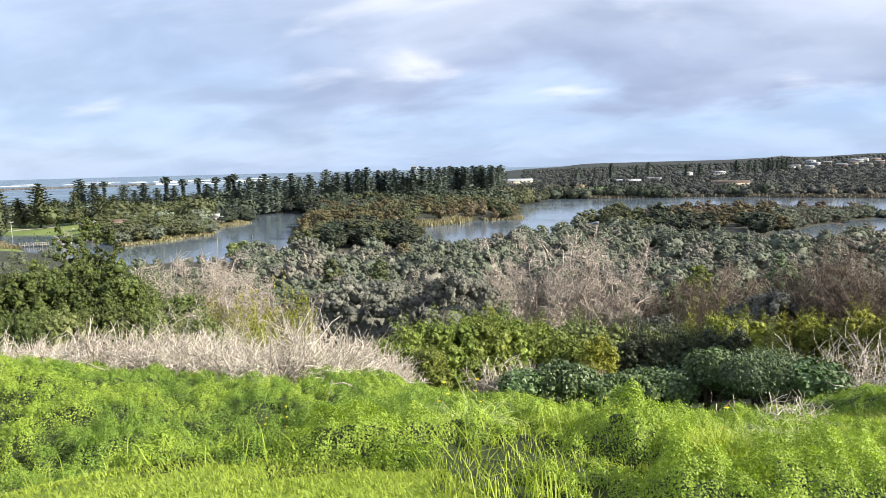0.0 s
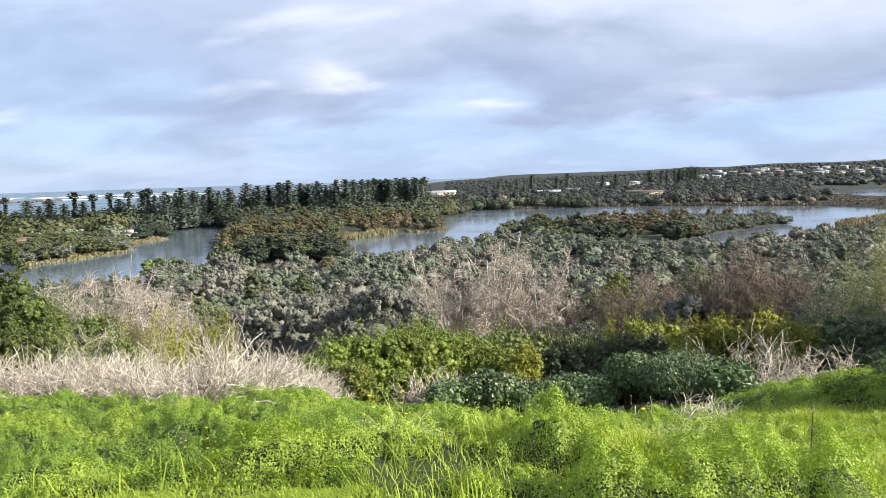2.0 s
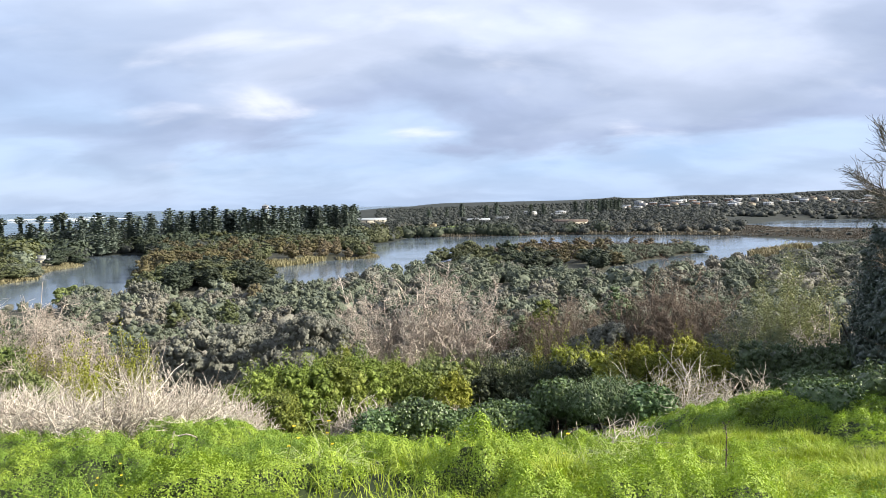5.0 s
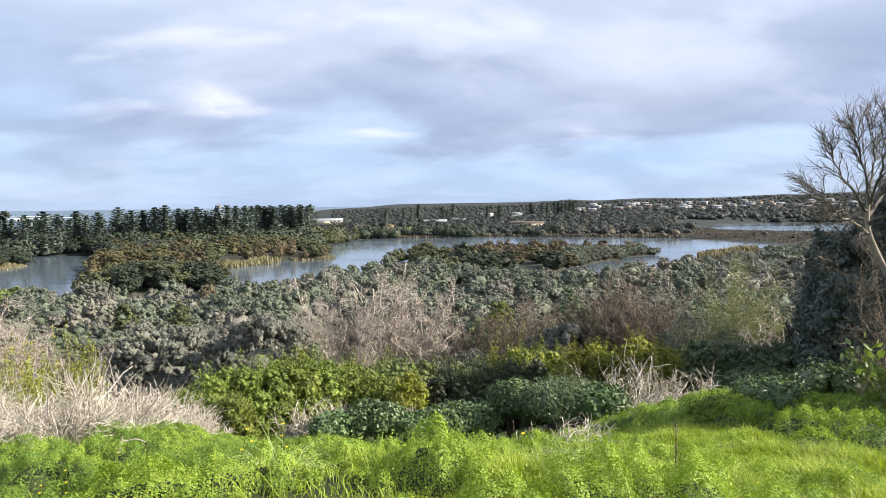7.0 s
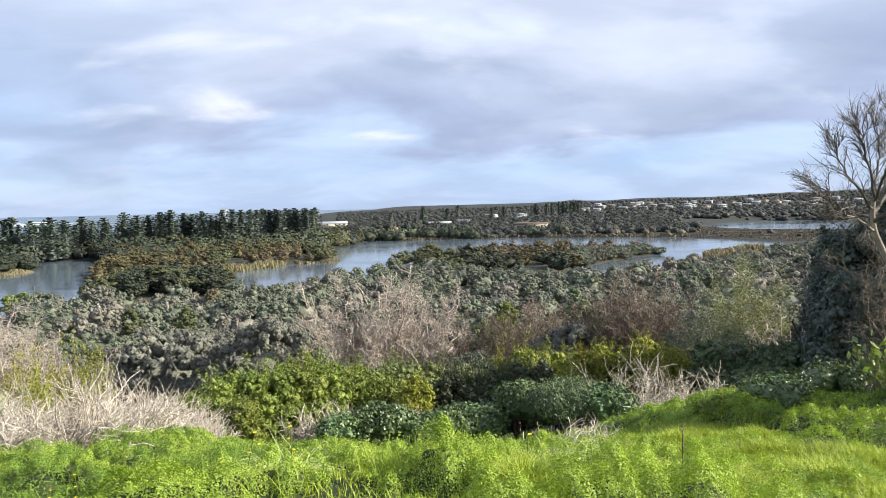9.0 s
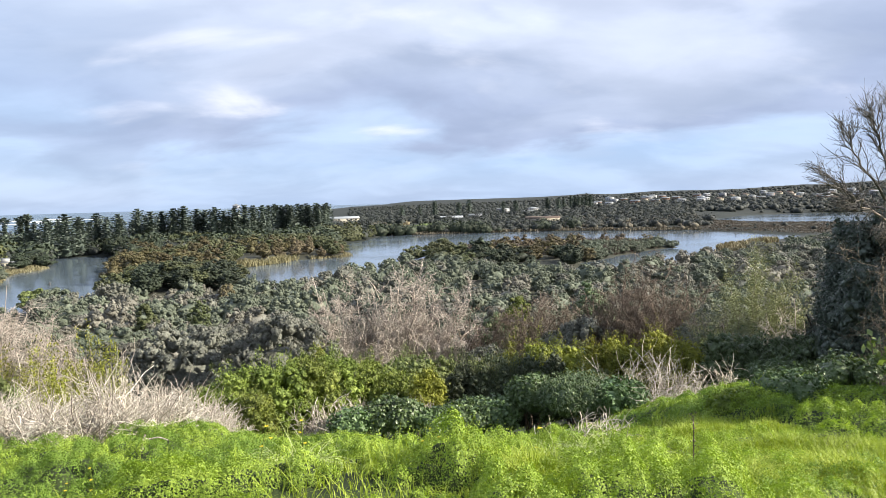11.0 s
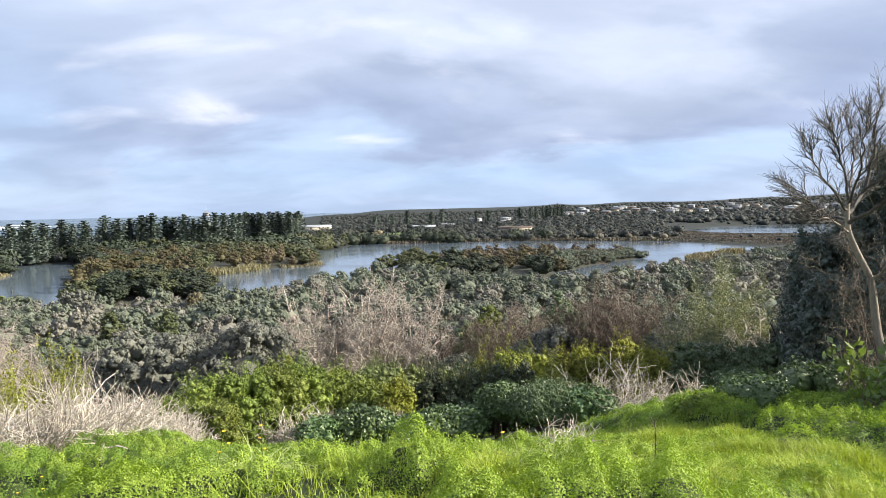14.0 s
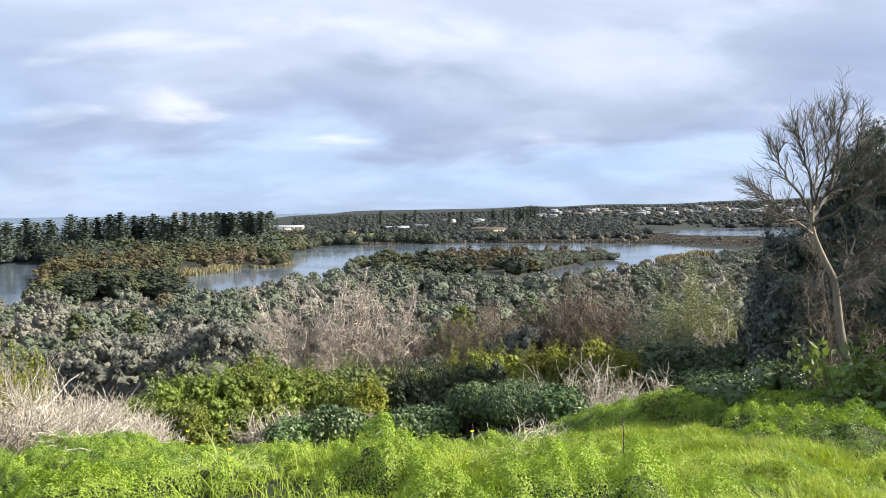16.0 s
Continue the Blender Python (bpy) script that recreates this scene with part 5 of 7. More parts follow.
def wildflower(seed, az, D, h):
    rng = np.random.default_rng(seed)
    t = empty("wildflower", *on_ground(az, D))
    P, R = wander(rng, np.array([[0, 0, 0.0]]), np.array([[0, 0, 1.0]]), h, 6, 0.06, 0.0, 0.005, 0.6)
    V, F = tubes(P, R, 4)
    child("stem", np_mesh("stem", V, [F], L_WEED2), t)
    a = np.arange(8) * math.pi / 4
    d = np.stack([np.cos(a), np.sin(a), np.full(8, 0.5)], 1)
    for k in range(3):
        top = P[0, -1 - k] + rng.normal(size=3) * 0.03 * (k > 0)
        V, F = leaf_quads(rng, top + d * 0.008, np.tile([0, -0.4, 1.0], (8, 1)), 0.013, 0.7, 0.2)
        child("bloom", np_mesh("bloom", V, [F], M_BLOOM), t, "yellow petals")
    tagged(t, "small yellow wildflower among green weeds", "wildflower", "wildflowers on the slope")


def build_small():
    driftwood(401, -23.4, 7.4, 0.42, 0.03, 0.20, "bleached fallen branch lying on green weeds")
    driftwood(402, 13.6, 7.6, 0.35, 0.008, 0.2, "thin pale bent twig lying on weeds")
    driftwood(403, -25.6, 9.6, 0.5, 0.035, 0.16, "short bleached stump among green weeds")
    for k, (az, D, h) in enumerate([(18.9, 5.2, 0.55), (19.4, 5.4, 0.3)]):
        dock_stalk(410 + k, az, D, h)
    for k, (az, D, h) in enumerate([(-29.0, 6.4, 0.5), (-8.8, 6.6, 0.42), (-13.5, 4.8, 0.4), (-17.0, 4.6, 0.36), (-2.6, 5.4, 0.35), (-31.0, 6.9, 0.45), (6.4, 5.0, 0.3)]):
        wildflower(420 + k, az, D, h)


# ---------------- the bare tree and the dark tree ----------------


def smooth_line(points, steps):
    """A smooth polyline through a few plan points."""
    p = np.array(points, dtype=float)
    t = np.linspace(0, len(p) - 1, steps)
    out = []
    for q in t:
        i = min(int(q), len(p) - 2)
        f = q - i
        a, b, c, d = p[max(i - 1, 0)], p[i], p[i + 1], p[min(i + 2, len(p) - 1)]
        out.append(0.5 * (2 * b + (c - a) * f + (2 * a - 5 * b + 4 * c - d) * f * f + (3 * b - a - 3 * c + d) * f ** 3))
    return np.array(out)


TREE_D = 13.0


def tree_point(az, el, off=0.0):
    a = radians(az)
    d = TREE_D + off
    return np.array([0.11 + d * math.sin(a), 0.03 + d * math.cos(a), 23.93 + d * math.tan(radians(el))])


def build_bare_tree():
    rng = np.random.default_rng(501)
    base = tree_point(33.95, -13.4)
    base[2] = gz(base[0], base[1])
    t = empty("bare_tree", *base)
    tagged(t, "leaning leafless tree with pale smooth bark and fine twigs", "tree")
    def rel(az, el, off=0.0):
        # the crown draws in towards its heart
        if el > -1.0:
            az, el = 31.3 + (az - 31.3) * 0.84, -1.0 + (el + 1.0) * 0.83
        return tree_point(az, el, off) - base

    trunk = smooth_line([(0, 0, -0.3), rel(33.75, -12.2), rel(33.2, -9.4), rel(32.95, -7.4), rel(32.7, -5.6), rel(32.0, -4.0), rel(31.35, -2.3), rel(31.2, -1.0), rel(31.25, 0.2)], 26)
    V, F = tubes(trunk[None], np.interp(np.linspace(0, 1, 26), [0, 0.08, 0.3, 0.6, 1], [0.115, 0.076, 0.062, 0.05, 0.03])[None], 10)
    child("trunk", np_mesh("trunk", V, [F], M_BARK, smooth=True), t, "pale peeling trunk")
    limbs = [
        [rel(32.75, -5.9), rel(33.2, -5.2), rel(33.75, -4.6, -0.3), rel(33.8, -3.6, -0.4), rel(34.0, -2.6, -0.5)],
        [rel(33.75, -4.6, -0.3), rel(34.3, -3.7, -0.3), rel(34.9, -3.1, -0.4), rel(35.6, -3.0, -0.5)],
        [rel(31.35, -2.3), rel(30.6, -1.8, -0.3), rel(29.6, -1.0, -0.5), rel(28.6, -0.1, -0.6), rel(27.6, 0.4, -0.7)],
        [rel(31.2, -1.0), rel(31.9, 0.4, 0.3), rel(32.6, 2.6, 0.4), rel(33.1, 4.6, 0.5), rel(33.2, 6.6, 0.5), rel(33.6, 8.3, 0.5)],
        [rel(31.25, 0.2), rel(31.0, 1.8), rel(30.6, 3.4), rel(30.3, 4.8, -0.1), rel(30.2, 5.8, -0.2)],
        [rel(31.2, -0.6), rel(30.4, 0.6, -0.3), rel(29.4, 1.9, -0.4), rel(28.8, 3.2, -0.5), rel(28.4, 4.7, -0.5)],
        [rel(31.3, -1.6), rel(32.6, -0.9, -0.4), rel(34.0, 0.2, -0.6), rel(35.2, 1.8, -0.7), rel(36.2, 3.6, -0.8), rel(36.8, 5.4, -0.8)],
        [rel(31.25, 0.0), rel(31.8, 1.8, -0.5), rel(32.2, 3.4, -0.8), rel(32.4, 5.2, -0.9), rel(32.2, 6.8, -0.9)],
        [rel(31.3, -1.4), rel(30.0, -1.2, 0.5), rel(28.9, -0.6, 0.7), rel(27.9, 0.6, 0.8), rel(26.9, 1.4, 0.8)],
        [rel(31.25, 0.1), rel(31.4, 1.8, 0.6), rel(31.5, 3.6, 0.9), rel(31.5, 5.4, 1.0), rel(31.3, 6.4, 1.0)],
        [rel(32.0, 0.6, 0.3), rel(33.2, 1.6, 0.3), rel(34.2, 3.2, 0.3), rel(34.6, 5.2, 0.2), rel(34.4, 6.8, 0.2)],
    ]
    allP = []
    for k, pts in enumerate(limbs):
        P = smooth_line(pts, 14)
        P[1:-1] += rng.normal(size=(12, 3)) * 0.02
        r0 = 0.036 if k in (0, 3, 6) else 0.024
        V, F = tubes(P[None], np.linspace(r0, 0.007, 14)[None], 6)
        child("limb", np_mesh("limb", V, [F], M_BARK if k < 3 else M_TWIG_DARK, smooth=True), t)
        allP.append(P)
    A = np.array(allP)
    # boughs, then fine twigs that sweep up and outwards
    m = 230
    i, j = rng.integers(0, len(A), m), rng.integers(2, 14, m)
    s = A[i, j]
    heart = rel(31.3, -0.5)
    dd = unit(s - heart) * 0.8 + unit(A[i, j] - A[i, j - 1]) * 0.7 + rng.normal(size=(m, 3)) * 0.36
    P2, R2 = wander(rng, s, dd, rng.uniform(0.25, 0.6, m), 8, 0.17, 0.03, 0.0085, 0.4)
    for k in range(m):
        V, F = tubes(P2[k:k + 1], R2[k:k + 1], 4)
        child("bough", np_mesh("bough", V, [F], M_TWIG_DARK), t)
    q = 3400
    i, j = rng.integers(0, m, q), rng.integers(2, 8, q)
    s = P2[i, j]
    dd = unit(P2[i, j] - P2[i, j - 1]) + rng.normal(size=(q, 3)) * 0.36 + unit(s - heart) * 0.3
    P3, R3 = wander(rng, s, dd, rng.uniform(0.14, 0.36, q), 6, 0.20, 0.03, 0.0036, 0.5)
    V, F = tubes(P3, R3, 3)
    child("brush", np_mesh("brush", V, [F], M_TWIG_DARK), t, kind="stuff")


def drooping_tree(seed, az, D, R, H):
    """A dense tree hung with narrow drooping leaves to the ground."""
    rng = np.random.default_rng(seed)
    t = empty("dark_tree", *on_ground(az, D), rng.uniform(0, 360))
    pile = billow(rng, R, H, 60, 0.42, 0, 0.1, base=0.0, low=-0.75, core=0.72, flat=1.3, relief=0.36, lobes=8, tufts=7, heart=0.72)
    at = np.concatenate([pile.V[0], pile.V[2]])
    n = int(7500 * R * math.sqrt(H))
    at = at[rng.integers(0, len(at), n)]
    out = unit(at - np.array([0, 0, H * 0.45]))
    pile.add(*leaf_quads(rng, at + out * rng.uniform(-0.02, 0.22, (n, 1)) + rng.normal(size=(n, 3)) * 0.12, out, 0.125, 0.3, 0.7, 1.5))
    child("crown", pile.mesh("crown", L_DARKTREE), t)
    V, F = stems(rng, 5, R * 0.6, H, 0.06)
    child("stemwood", np_mesh("stemwood", V, [F], M_DARKBARK), t)
    tagged(t, "dense dark tree with drooping narrow leaves", "tree", "dark trees on the slope")


def broad_plant(seed, az, D, R, H, n):
    """A plant of broad pointed leaves on a few leaning stems."""
    rng = np.random.default_rng(seed)
    t = empty("broadleaf_plant", *on_ground(az, D))
    P, d = fan(rng, R, H, 14, 0.08, 4, 0.3, 0.3, 0.2)
    V, F = tubes(P, np.linspace(0.011, 0.004, 6)[None] * np.ones((len(P), 1)), 4)
    child("stemwood", np_mesh("stemwood", V, [F], M_TWIG_BROWN), t)
    pile = Pile()
    pile.add(*leaves_along(rng, P, d, n, 0.15, 0.5, 0.3, 0.9, 0.3))
    child("foliage", pile.mesh("foliage", L_BROAD), t)
    tagged(t, "broad-leaved light green plant at the foot of a bare tree", "plant", "broadleaf plants")


def build_dark_tree():
    """A dense drooping tree behind the bare one, with a tangle of dead twigs before it."""
    rng = np.random.default_rng(520)
    for k, (az, D, R, top) in enumerate([(28.9, 24.0, 0.6, -3.0), (29.6, 23.0, 1.0, -4.6), (31.2, 23.6, 1.5, -2.6), (32.6, 24.2, 1.7, -1.2), (34.4, 24.0, 1.8, 1.6), (36.6, 24.0, 2.2, 3.2), (39.8, 23.0, 2.8, 4.4), (30.6, 21.0, 1.1, -6.6), (33.2, 21.4, 1.5, -5.0), (36.4, 21.0, 1.6, -3.4)]):
        drooping_tree(521 + k, az, D, R, tall(az, D, top))
    # unseen trees added to the right, placed to cast shade bands on the slope
    for k, (az, D, R, H) in enumerate([(52.0, 13.5, 1.4, 4.4), (56.0, 17.5, 1.7, 5.4), (73.0, 14.0, 1.1, 5.2)]):
        drooping_tree(541 + k, az, D, R, H)
    bare_shrub("twig_tangle", 530, 33.8, 16.3, 1.3, 0.6, 24, M_TWIG_BROWN, "tangle of fine dead twigs behind the bare tree", radius=0.008, fine=1.2)
    # broad-leaved plant round the trunk's foot
    for k, (az, D, R, H, n) in enumerate([(35.2, 11.6, 0.5, 1.05, 220), (31.6, 12.4, 0.5, 0.75, 170), (37.4, 11.4, 0.7, 1.2, 300), (34.2, 11.2, 0.5, 0.6, 130), (33.0, 11.0, 0.4, 0.3, 60)]):
        broad_plant(560 + k, az, D, R, H, n)
    dead_thicket("dead_twigs", 550, 35.0, 11.6, 1.4, 0.8, 0.55, 160, M_TWIG_BROWN, "brown dead undergrowth at the tree's foot", wide=0.9, radius=0.006)


build_slope()
build_small()
build_bare_tree()
build_dark_tree()

# ---------------- grey coastal scrub between the slope and the lake ----------------


def proto_shrub(name, seed, R, H, clumps, size, per, leaf, mat, base=0.05, label="", category="shrub", group="", stem_r=0.07, flat=0.85, relief=0.3, lobes=5, low=-0.3, tufts=12):
    rng = np.random.default_rng(seed)
    t = empty(name)
    pile = billow(rng, R, H, clumps, size, per, leaf, base=base, low=low, flat=flat, relief=relief, lobes=lobes, tufts=tufts)
    child("crown", pile.mesh("crown", mat), t)
    V, F = stems(rng, 6, R, H, stem_r, 4)
    child("stemwood", np_mesh("stemwood", V, [F], M_DARKBARK), t)
    return tagged(t, label, category, group)


def place(protos, spots, rng, size=(0.8, 1.25)):
    """Stands copies of the prototypes on the ground; the last spots take the prototypes themselves."""
    for k, (x, y) in enumerate(spots):
        p = protos[rng.integers(0, len(protos))]
        s = rng.uniform(*size) * (0.8 + 0.45 * vnoise(x / 9, y / 9, 63))
        m = pose(x, y, gz(x, y), 0, 0, rng.uniform(0, 360)) @ Matrix.Diagonal((s, s, s * rng.uniform(0.85, 1.15), 1))
        if k < len(protos):
            protos[k].matrix_basis = m
        else:
            o = copy_thing(p, Matrix.Identity(4))
            o.matrix_basis = m


def scatter(rng, n, az0, az1, d0, d1, gap, accept, tries=30):
    """Spots in a fan, no two closer than gap."""
    az, d = rng.uniform(az0, az1, n * tries), np.sqrt(rng.uniform(d0 * d0, d1 * d1, n * tries))
    x, y = polar(az, d)
    ok = accept(x, y, az, d)
    return thin_out(zip(x[ok], y[ok], gap(d[ok]) + 0 * d[ok]), n)


def thin_out(candidates, n):
    out, cell = [], {}
    for x, y, g in candidates:
        if len(out) >= n:
            break
        key = (int(x // 3), int(y // 3))
        near = [q for i in (-2, -1, 0, 1, 2) for j in (-2, -1, 0, 1, 2) for q in cell.get((key[0] + i, key[1] + j), ())]
        if all((q[0] - x) ** 2 + (q[1] - y) ** 2 > g * g for q in near):
            out.append((float(x), float(y)))
            cell.setdefault(key, []).append((float(x), float(y)))
    return out


KEEP_CLEAR = [(-8.3, 45, 3.4), (-4.4, 44, 3.4), (-0.6, 43, 2.6), (6.6, 44, 2.6), (14.8, 42, 3.0), (17.6, 40, 2.2), (-35.6, 40, 3.0), (-32.2, 38, 2.8), (-38.8, 46, 2.6), (30.2, 46, 2.4), (21.9, 29, 2.8), (24.4, 28.5, 2.0)]
CLEAR_XY = [(*polar(a, d), r) for a, d, r in KEEP_CLEAR]


def near_side(x, y, az, d):
    """The near shore of the lake, not the island or the far banks, and clear of the bare shrubs."""
    ok = np.ones(len(x), dtype=bool)
    for a, b, r in CLEAR_XY:
        ok &= (x - a) ** 2 + (y - b) ** 2 > r * r
    # open ground before the bare shrubs
    for a0, a1, dist in ((-12.5, 9.6, 41), (11.8, 19.5, 39), (-41, -26, 43), (19.5, 27, 31)):
        ok &= ~((az > a0) & (az < a1) & (d < dist))
    ok &= (d < 120) | (shore(x, y) > 1.5)
    limit = np.interp(az, [-62, -46, -42, -33, -29, -18, -12.3, -7.7, -4, 0.7, 6, 11, 14, 17.6, 21, 23.8, 27, 45], [235, 230, 188, 182, 172, 170, 186, 210, 234, 218, 200, 190, 202, 224, 250, 270, 310, 310])
    return ok & (d < limit)


def build_scrub():
    rng = np.random.default_rng(601)
    kw = dict(label="rounded grey-leaved coastal shrub in a dense thicket", category="shrub", group="grey coastal shrubs")
    protos = [proto_shrub("coastal_shrub", 610 + k, 2.8, 4.3, 54, 0.52, 13, 0.125, (L_GREY, L_GREYGREEN, L_GREY, L_MAUVE, L_GREY, L_GREYGREEN, L_GREY)[k], relief=0.24, lobes=5, tufts=16, low=-0.65, **kw) for k in range(7)]
    close = [proto_shrub("coastal_shrub", 620 + k, 2.4, 3.9, 60, 0.42, 18, 0.08, (L_MAUVE, L_GREY, L_GREYGREEN, L_GREY)[k], relief=0.24, lobes=5, tufts=16, low=-0.65, **kw) for k in range(4)]
    spots = scatter(rng, 296, -52, 42, 29, 96, lambda d: 4.9 + d * 0.012, near_side)
    place(close, [s for s in spots if math.hypot(*s) < 56], rng, (0.75, 1.25))
    place(protos, [s for s in spots if math.hypot(*s) >= 56], rng, (0.6, 1.35))
    # the farther scrub, one mass
    far_pts = scatter(rng, 1200, -52, 44, 92, 330, lambda d: 5.3, near_side)
    shapes = []
    for k in range(14):
        c = billow(rng, 3.1, 4.6, 22, 0.85, 4, 0.24, base=0.0, low=0.05, core=0.66, relief=0.26, lobes=4, tufts=9, heart=0.74, small=True)
        shapes.append((c.V, [f - o for f, o in zip(c.F, np.cumsum([0] + [len(v) for v in c.V[:-1]]))]))
    for mat, part_of, name in ((L_GREY, 0, "scrub_thicket"), (L_GREYGREEN, 1, "scrub_thicket"), (L_MAUVE, 2, "scrub_thicket")):
        pile = Pile()
        for k, (x, y) in enumerate(far_pts):
            pick = int(vnoise(x / 16, y / 16, 61) * 2.2 + (k % 7) / 7.0)
            if min(pick, 2) != part_of:
                continue
            s, a = (0.8 + 0.5 * rng.uniform(0, 1) ** 1.3) * (0.82 + 0.4 * float(vnoise(x / 13, y / 13, 64))), rng.uniform(0, 6.28)
            turn = np.array([[math.cos(a), math.sin(a), 0], [-math.sin(a), math.cos(a), 0], [0, 0, rng.uniform(0.85, 1.15)]]) * s
            az = math.degrees(math.atan2(x, y))
            if az < -32 and math.hypot(x, y) > 118:
                turn = turn * 0.42
            base = np.array([x, y, gz(x, y) - 0.3])
            for V, F in zip(*shapes[k % len(shapes)]):
                pile.add(V @ turn + base, F)
        if pile.n:
            tagged(new(name, pile.mesh(name, mat)), "dense rounded grey-green coastal scrub reaching the lake", "scrub", kind="stuff")
    # a few taller or brighter bushes that stand out of the scrub
    for k, (az, D, R, top, mat, lab) in enumerate([(-24.9, 110, 1.7, -7.4, L_PARKTREE, "light green rounded bush in grey scrub"), (-21.1, 105, 1.7, -7.6, L_PARKTREE, "yellow-green rounded bush in grey scrub"), (-19.0, 150, 1.7, -6.3, L_REED, "yellow leafy bush in grey scrub"),
                                                   (-32.2, 190, 3.6, -5.6, L_OLIVE, "dark olive bush on the lake shore"), (-30.7, 192, 3.4, -5.7, L_GREYGREEN, "grey-green bush on the lake shore"), (4.6, 52, 1.5, -8.4, L_GREEN, "bright green bush in grey scrub"),
                                                   (11.0, 58, 2.0, -8.0, L_DARK, "dark green bush in grey scrub"), (3.0, 50, 1.6, -10.0, L_DARK, "dark green bush in grey scrub"), (-14.6, 36, 1.4, -12.4, L_DARK, "dark green bush in shade"), (-42.9, 112, 2.6, -3.5, L_BIG, "tall bright green leafy tree beyond a shrub"), (-44.5, 110, 2.2, -4.4, L_BIG, "dark green leafy tree beyond a shrub"), (-41.5, 108, 2.0, -4.5, L_BIG, "olive green leafy tree beyond a shrub")]):
        rng = np.random.default_rng(660 + k)
        t = empty("bush", *on_ground(az, D), rng.uniform(0, 360))
        H = tall(az, D, top)
        child("crown", billow(rng, R, H, 70, 0.19 * R, 6, 0.07 + D * 0.0016, low=-0.7, relief=0.36, lobes=6).mesh("crown", mat), t)
        V, F = stems(rng, 6, R, H, 0.08)
        child("stemwood", np_mesh("stemwood", V, [F], M_DARKBARK), t)
        tagged(t, lab, "bush")


# ---------------- islands and banks ----------------


def build_banks():
    rng = np.random.default_rng(701)
    kinds = {
        "olive": [proto_shrub("lakeside_tree", 710 + k, 3.6, 7.0, 26, 0.97, 3, 0.34, L_LAKEOLIVE, relief=0.36, low=-0.8, base=0.0, label="dense olive-green lakeside tree", category="tree", group="lakeside trees") for k in range(3)],
        "brown": [proto_shrub("lakeside_tree", 715 + k, 2.6, 6.6, 26, 0.70, 3, 0.34, L_CASUARINA, relief=0.36, low=-0.8, base=0.0, label="brownish green feathery lakeside tree", category="tree", group="lakeside trees") for k in range(3)],
        "dark": [proto_shrub("lakeside_tree", 720 + k, 3.6, 6.6, 26, 0.97, 3, 0.34, L_LAKEDARK, relief=0.36, low=-0.8, base=0.0, label="dark green dense lakeside tree", category="tree", group="lakeside trees") for k in range(2)],
        "grey": [proto_shrub("lakeside_shrub", 725 + k, 2.8, 4.4, 26, 0.76, 3, 0.34, L_GREYGREEN, relief=0.36, low=-0.8, base=0.0, label="grey-green rounded shrub on the island bank", category="shrub", group="island shrubs") for k in range(2)],
        "rust": [proto_shrub("lakeside_tree", 730 + k, 2.4, 6.0, 26, 0.65, 3, 0.34, L_RUST, relief=0.36, low=-0.8, base=0.0, label="rust-brown feathery lakeside tree", category="tree", group="lakeside trees") for k in range(2)],
        "park": [proto_shrub("park_tree", 735 + k, 3.8, 8.4, 26, 1.03, 3, 0.34, L_PARKTREE, relief=0.36, base=0.16, label="rounded light green tree beside the park", category="tree", group="park trees") for k in range(3)],
    }
    wanted = {k: [] for k in kinds}

    def fill(kind, n, poly, gap, lo=0.8, hi=1.2, grow=1.0):
        p = np.array(poly, dtype=float)
        x, y = rng.uniform(p[:, 0].min(), p[:, 0].max(), n * 40), rng.uniform(p[:, 1].min(), p[:, 1].max(), n * 40)
        ok = (signed(poly, x, y) < 0) & (shore(x, y) > 0.3)
        pts = 0
        for px, py in zip(x[ok], y[ok]):
            if pts < n and all((px - a) ** 2 + (py - b) ** 2 > gap * gap for v in wanted.values() for a, b, _ in v):
                wanted[kind].append((float(px), float(py), rng.uniform(lo, hi) * grow))
                pts += 1

    # front of the long island: dark and olive, brown spires behind, rust at the tip
    fill("dark", 14, [(-92, 175), (-62, 187), (-72, 214), (-104, 205)], 3.4, 0.8, 1.0)
    fill("olive", 14, [(-92, 175), (-60, 188), (-72, 222), (-104, 214)], 3.4, 0.7, 1.0)
    fill("brown", 22, [(-112, 212), (-80, 222), (-88, 252), (-130, 262)], 3.8, 0.9, 1.2)
    fill("olive", 10, [(-130, 250), (-86, 245), (-80, 275), (-140, 285)], 5.0, 0.8, 1.1)
    fill("brown", 16, [(-138, 276), (-76, 276), (-72, 315), (-150, 320)], 5.0, 0.8, 1.1)
    fill("rust", 10, [(-84, 276), (-50, 290), (-50, 306), (-86, 312)], 3.8, 0.8, 1.1)
    fill("olive", 5, [(-62, 292), (-48, 296), (-52, 330), (-66, 340)], 4.0, 0.7, 0.9)
    # the small island
    fill("olive", 14, [(-22, 260), (4, 230), (12, 262), (-8, 296)], 4.2, 0.66, 0.95)
    fill("dark", 10, [(2, 230), (34, 219), (54, 250), (44, 262), (8, 256)], 4.4, 0.75, 1.02)
    fill("brown", 14, [(2, 236), (50, 236), (46, 284), (6, 286)], 4.4, 0.7, 0.95)
    fill("rust", 22, [(20, 272), (64, 276), (84, 302), (60, 318), (14, 306)], 3.4, 0.72, 0.95)
    fill("grey", 60, [(40, 226), (62, 240), (108, 294), (100, 318), (60, 300), (38, 262)], 2.8, 0.6, 0.95)
    # the park's bank
    fill("park", 12, [(-172, 196), (-158, 205), (-160, 235), (-205, 250), (-215, 225)], 6.0, 0.65, 1.0, 0.85)
    fill("olive", 14, [(-176, 190), (-156, 192), (-155, 230), (-170, 246), (-192, 215)], 4.0, 0.6, 0.95)
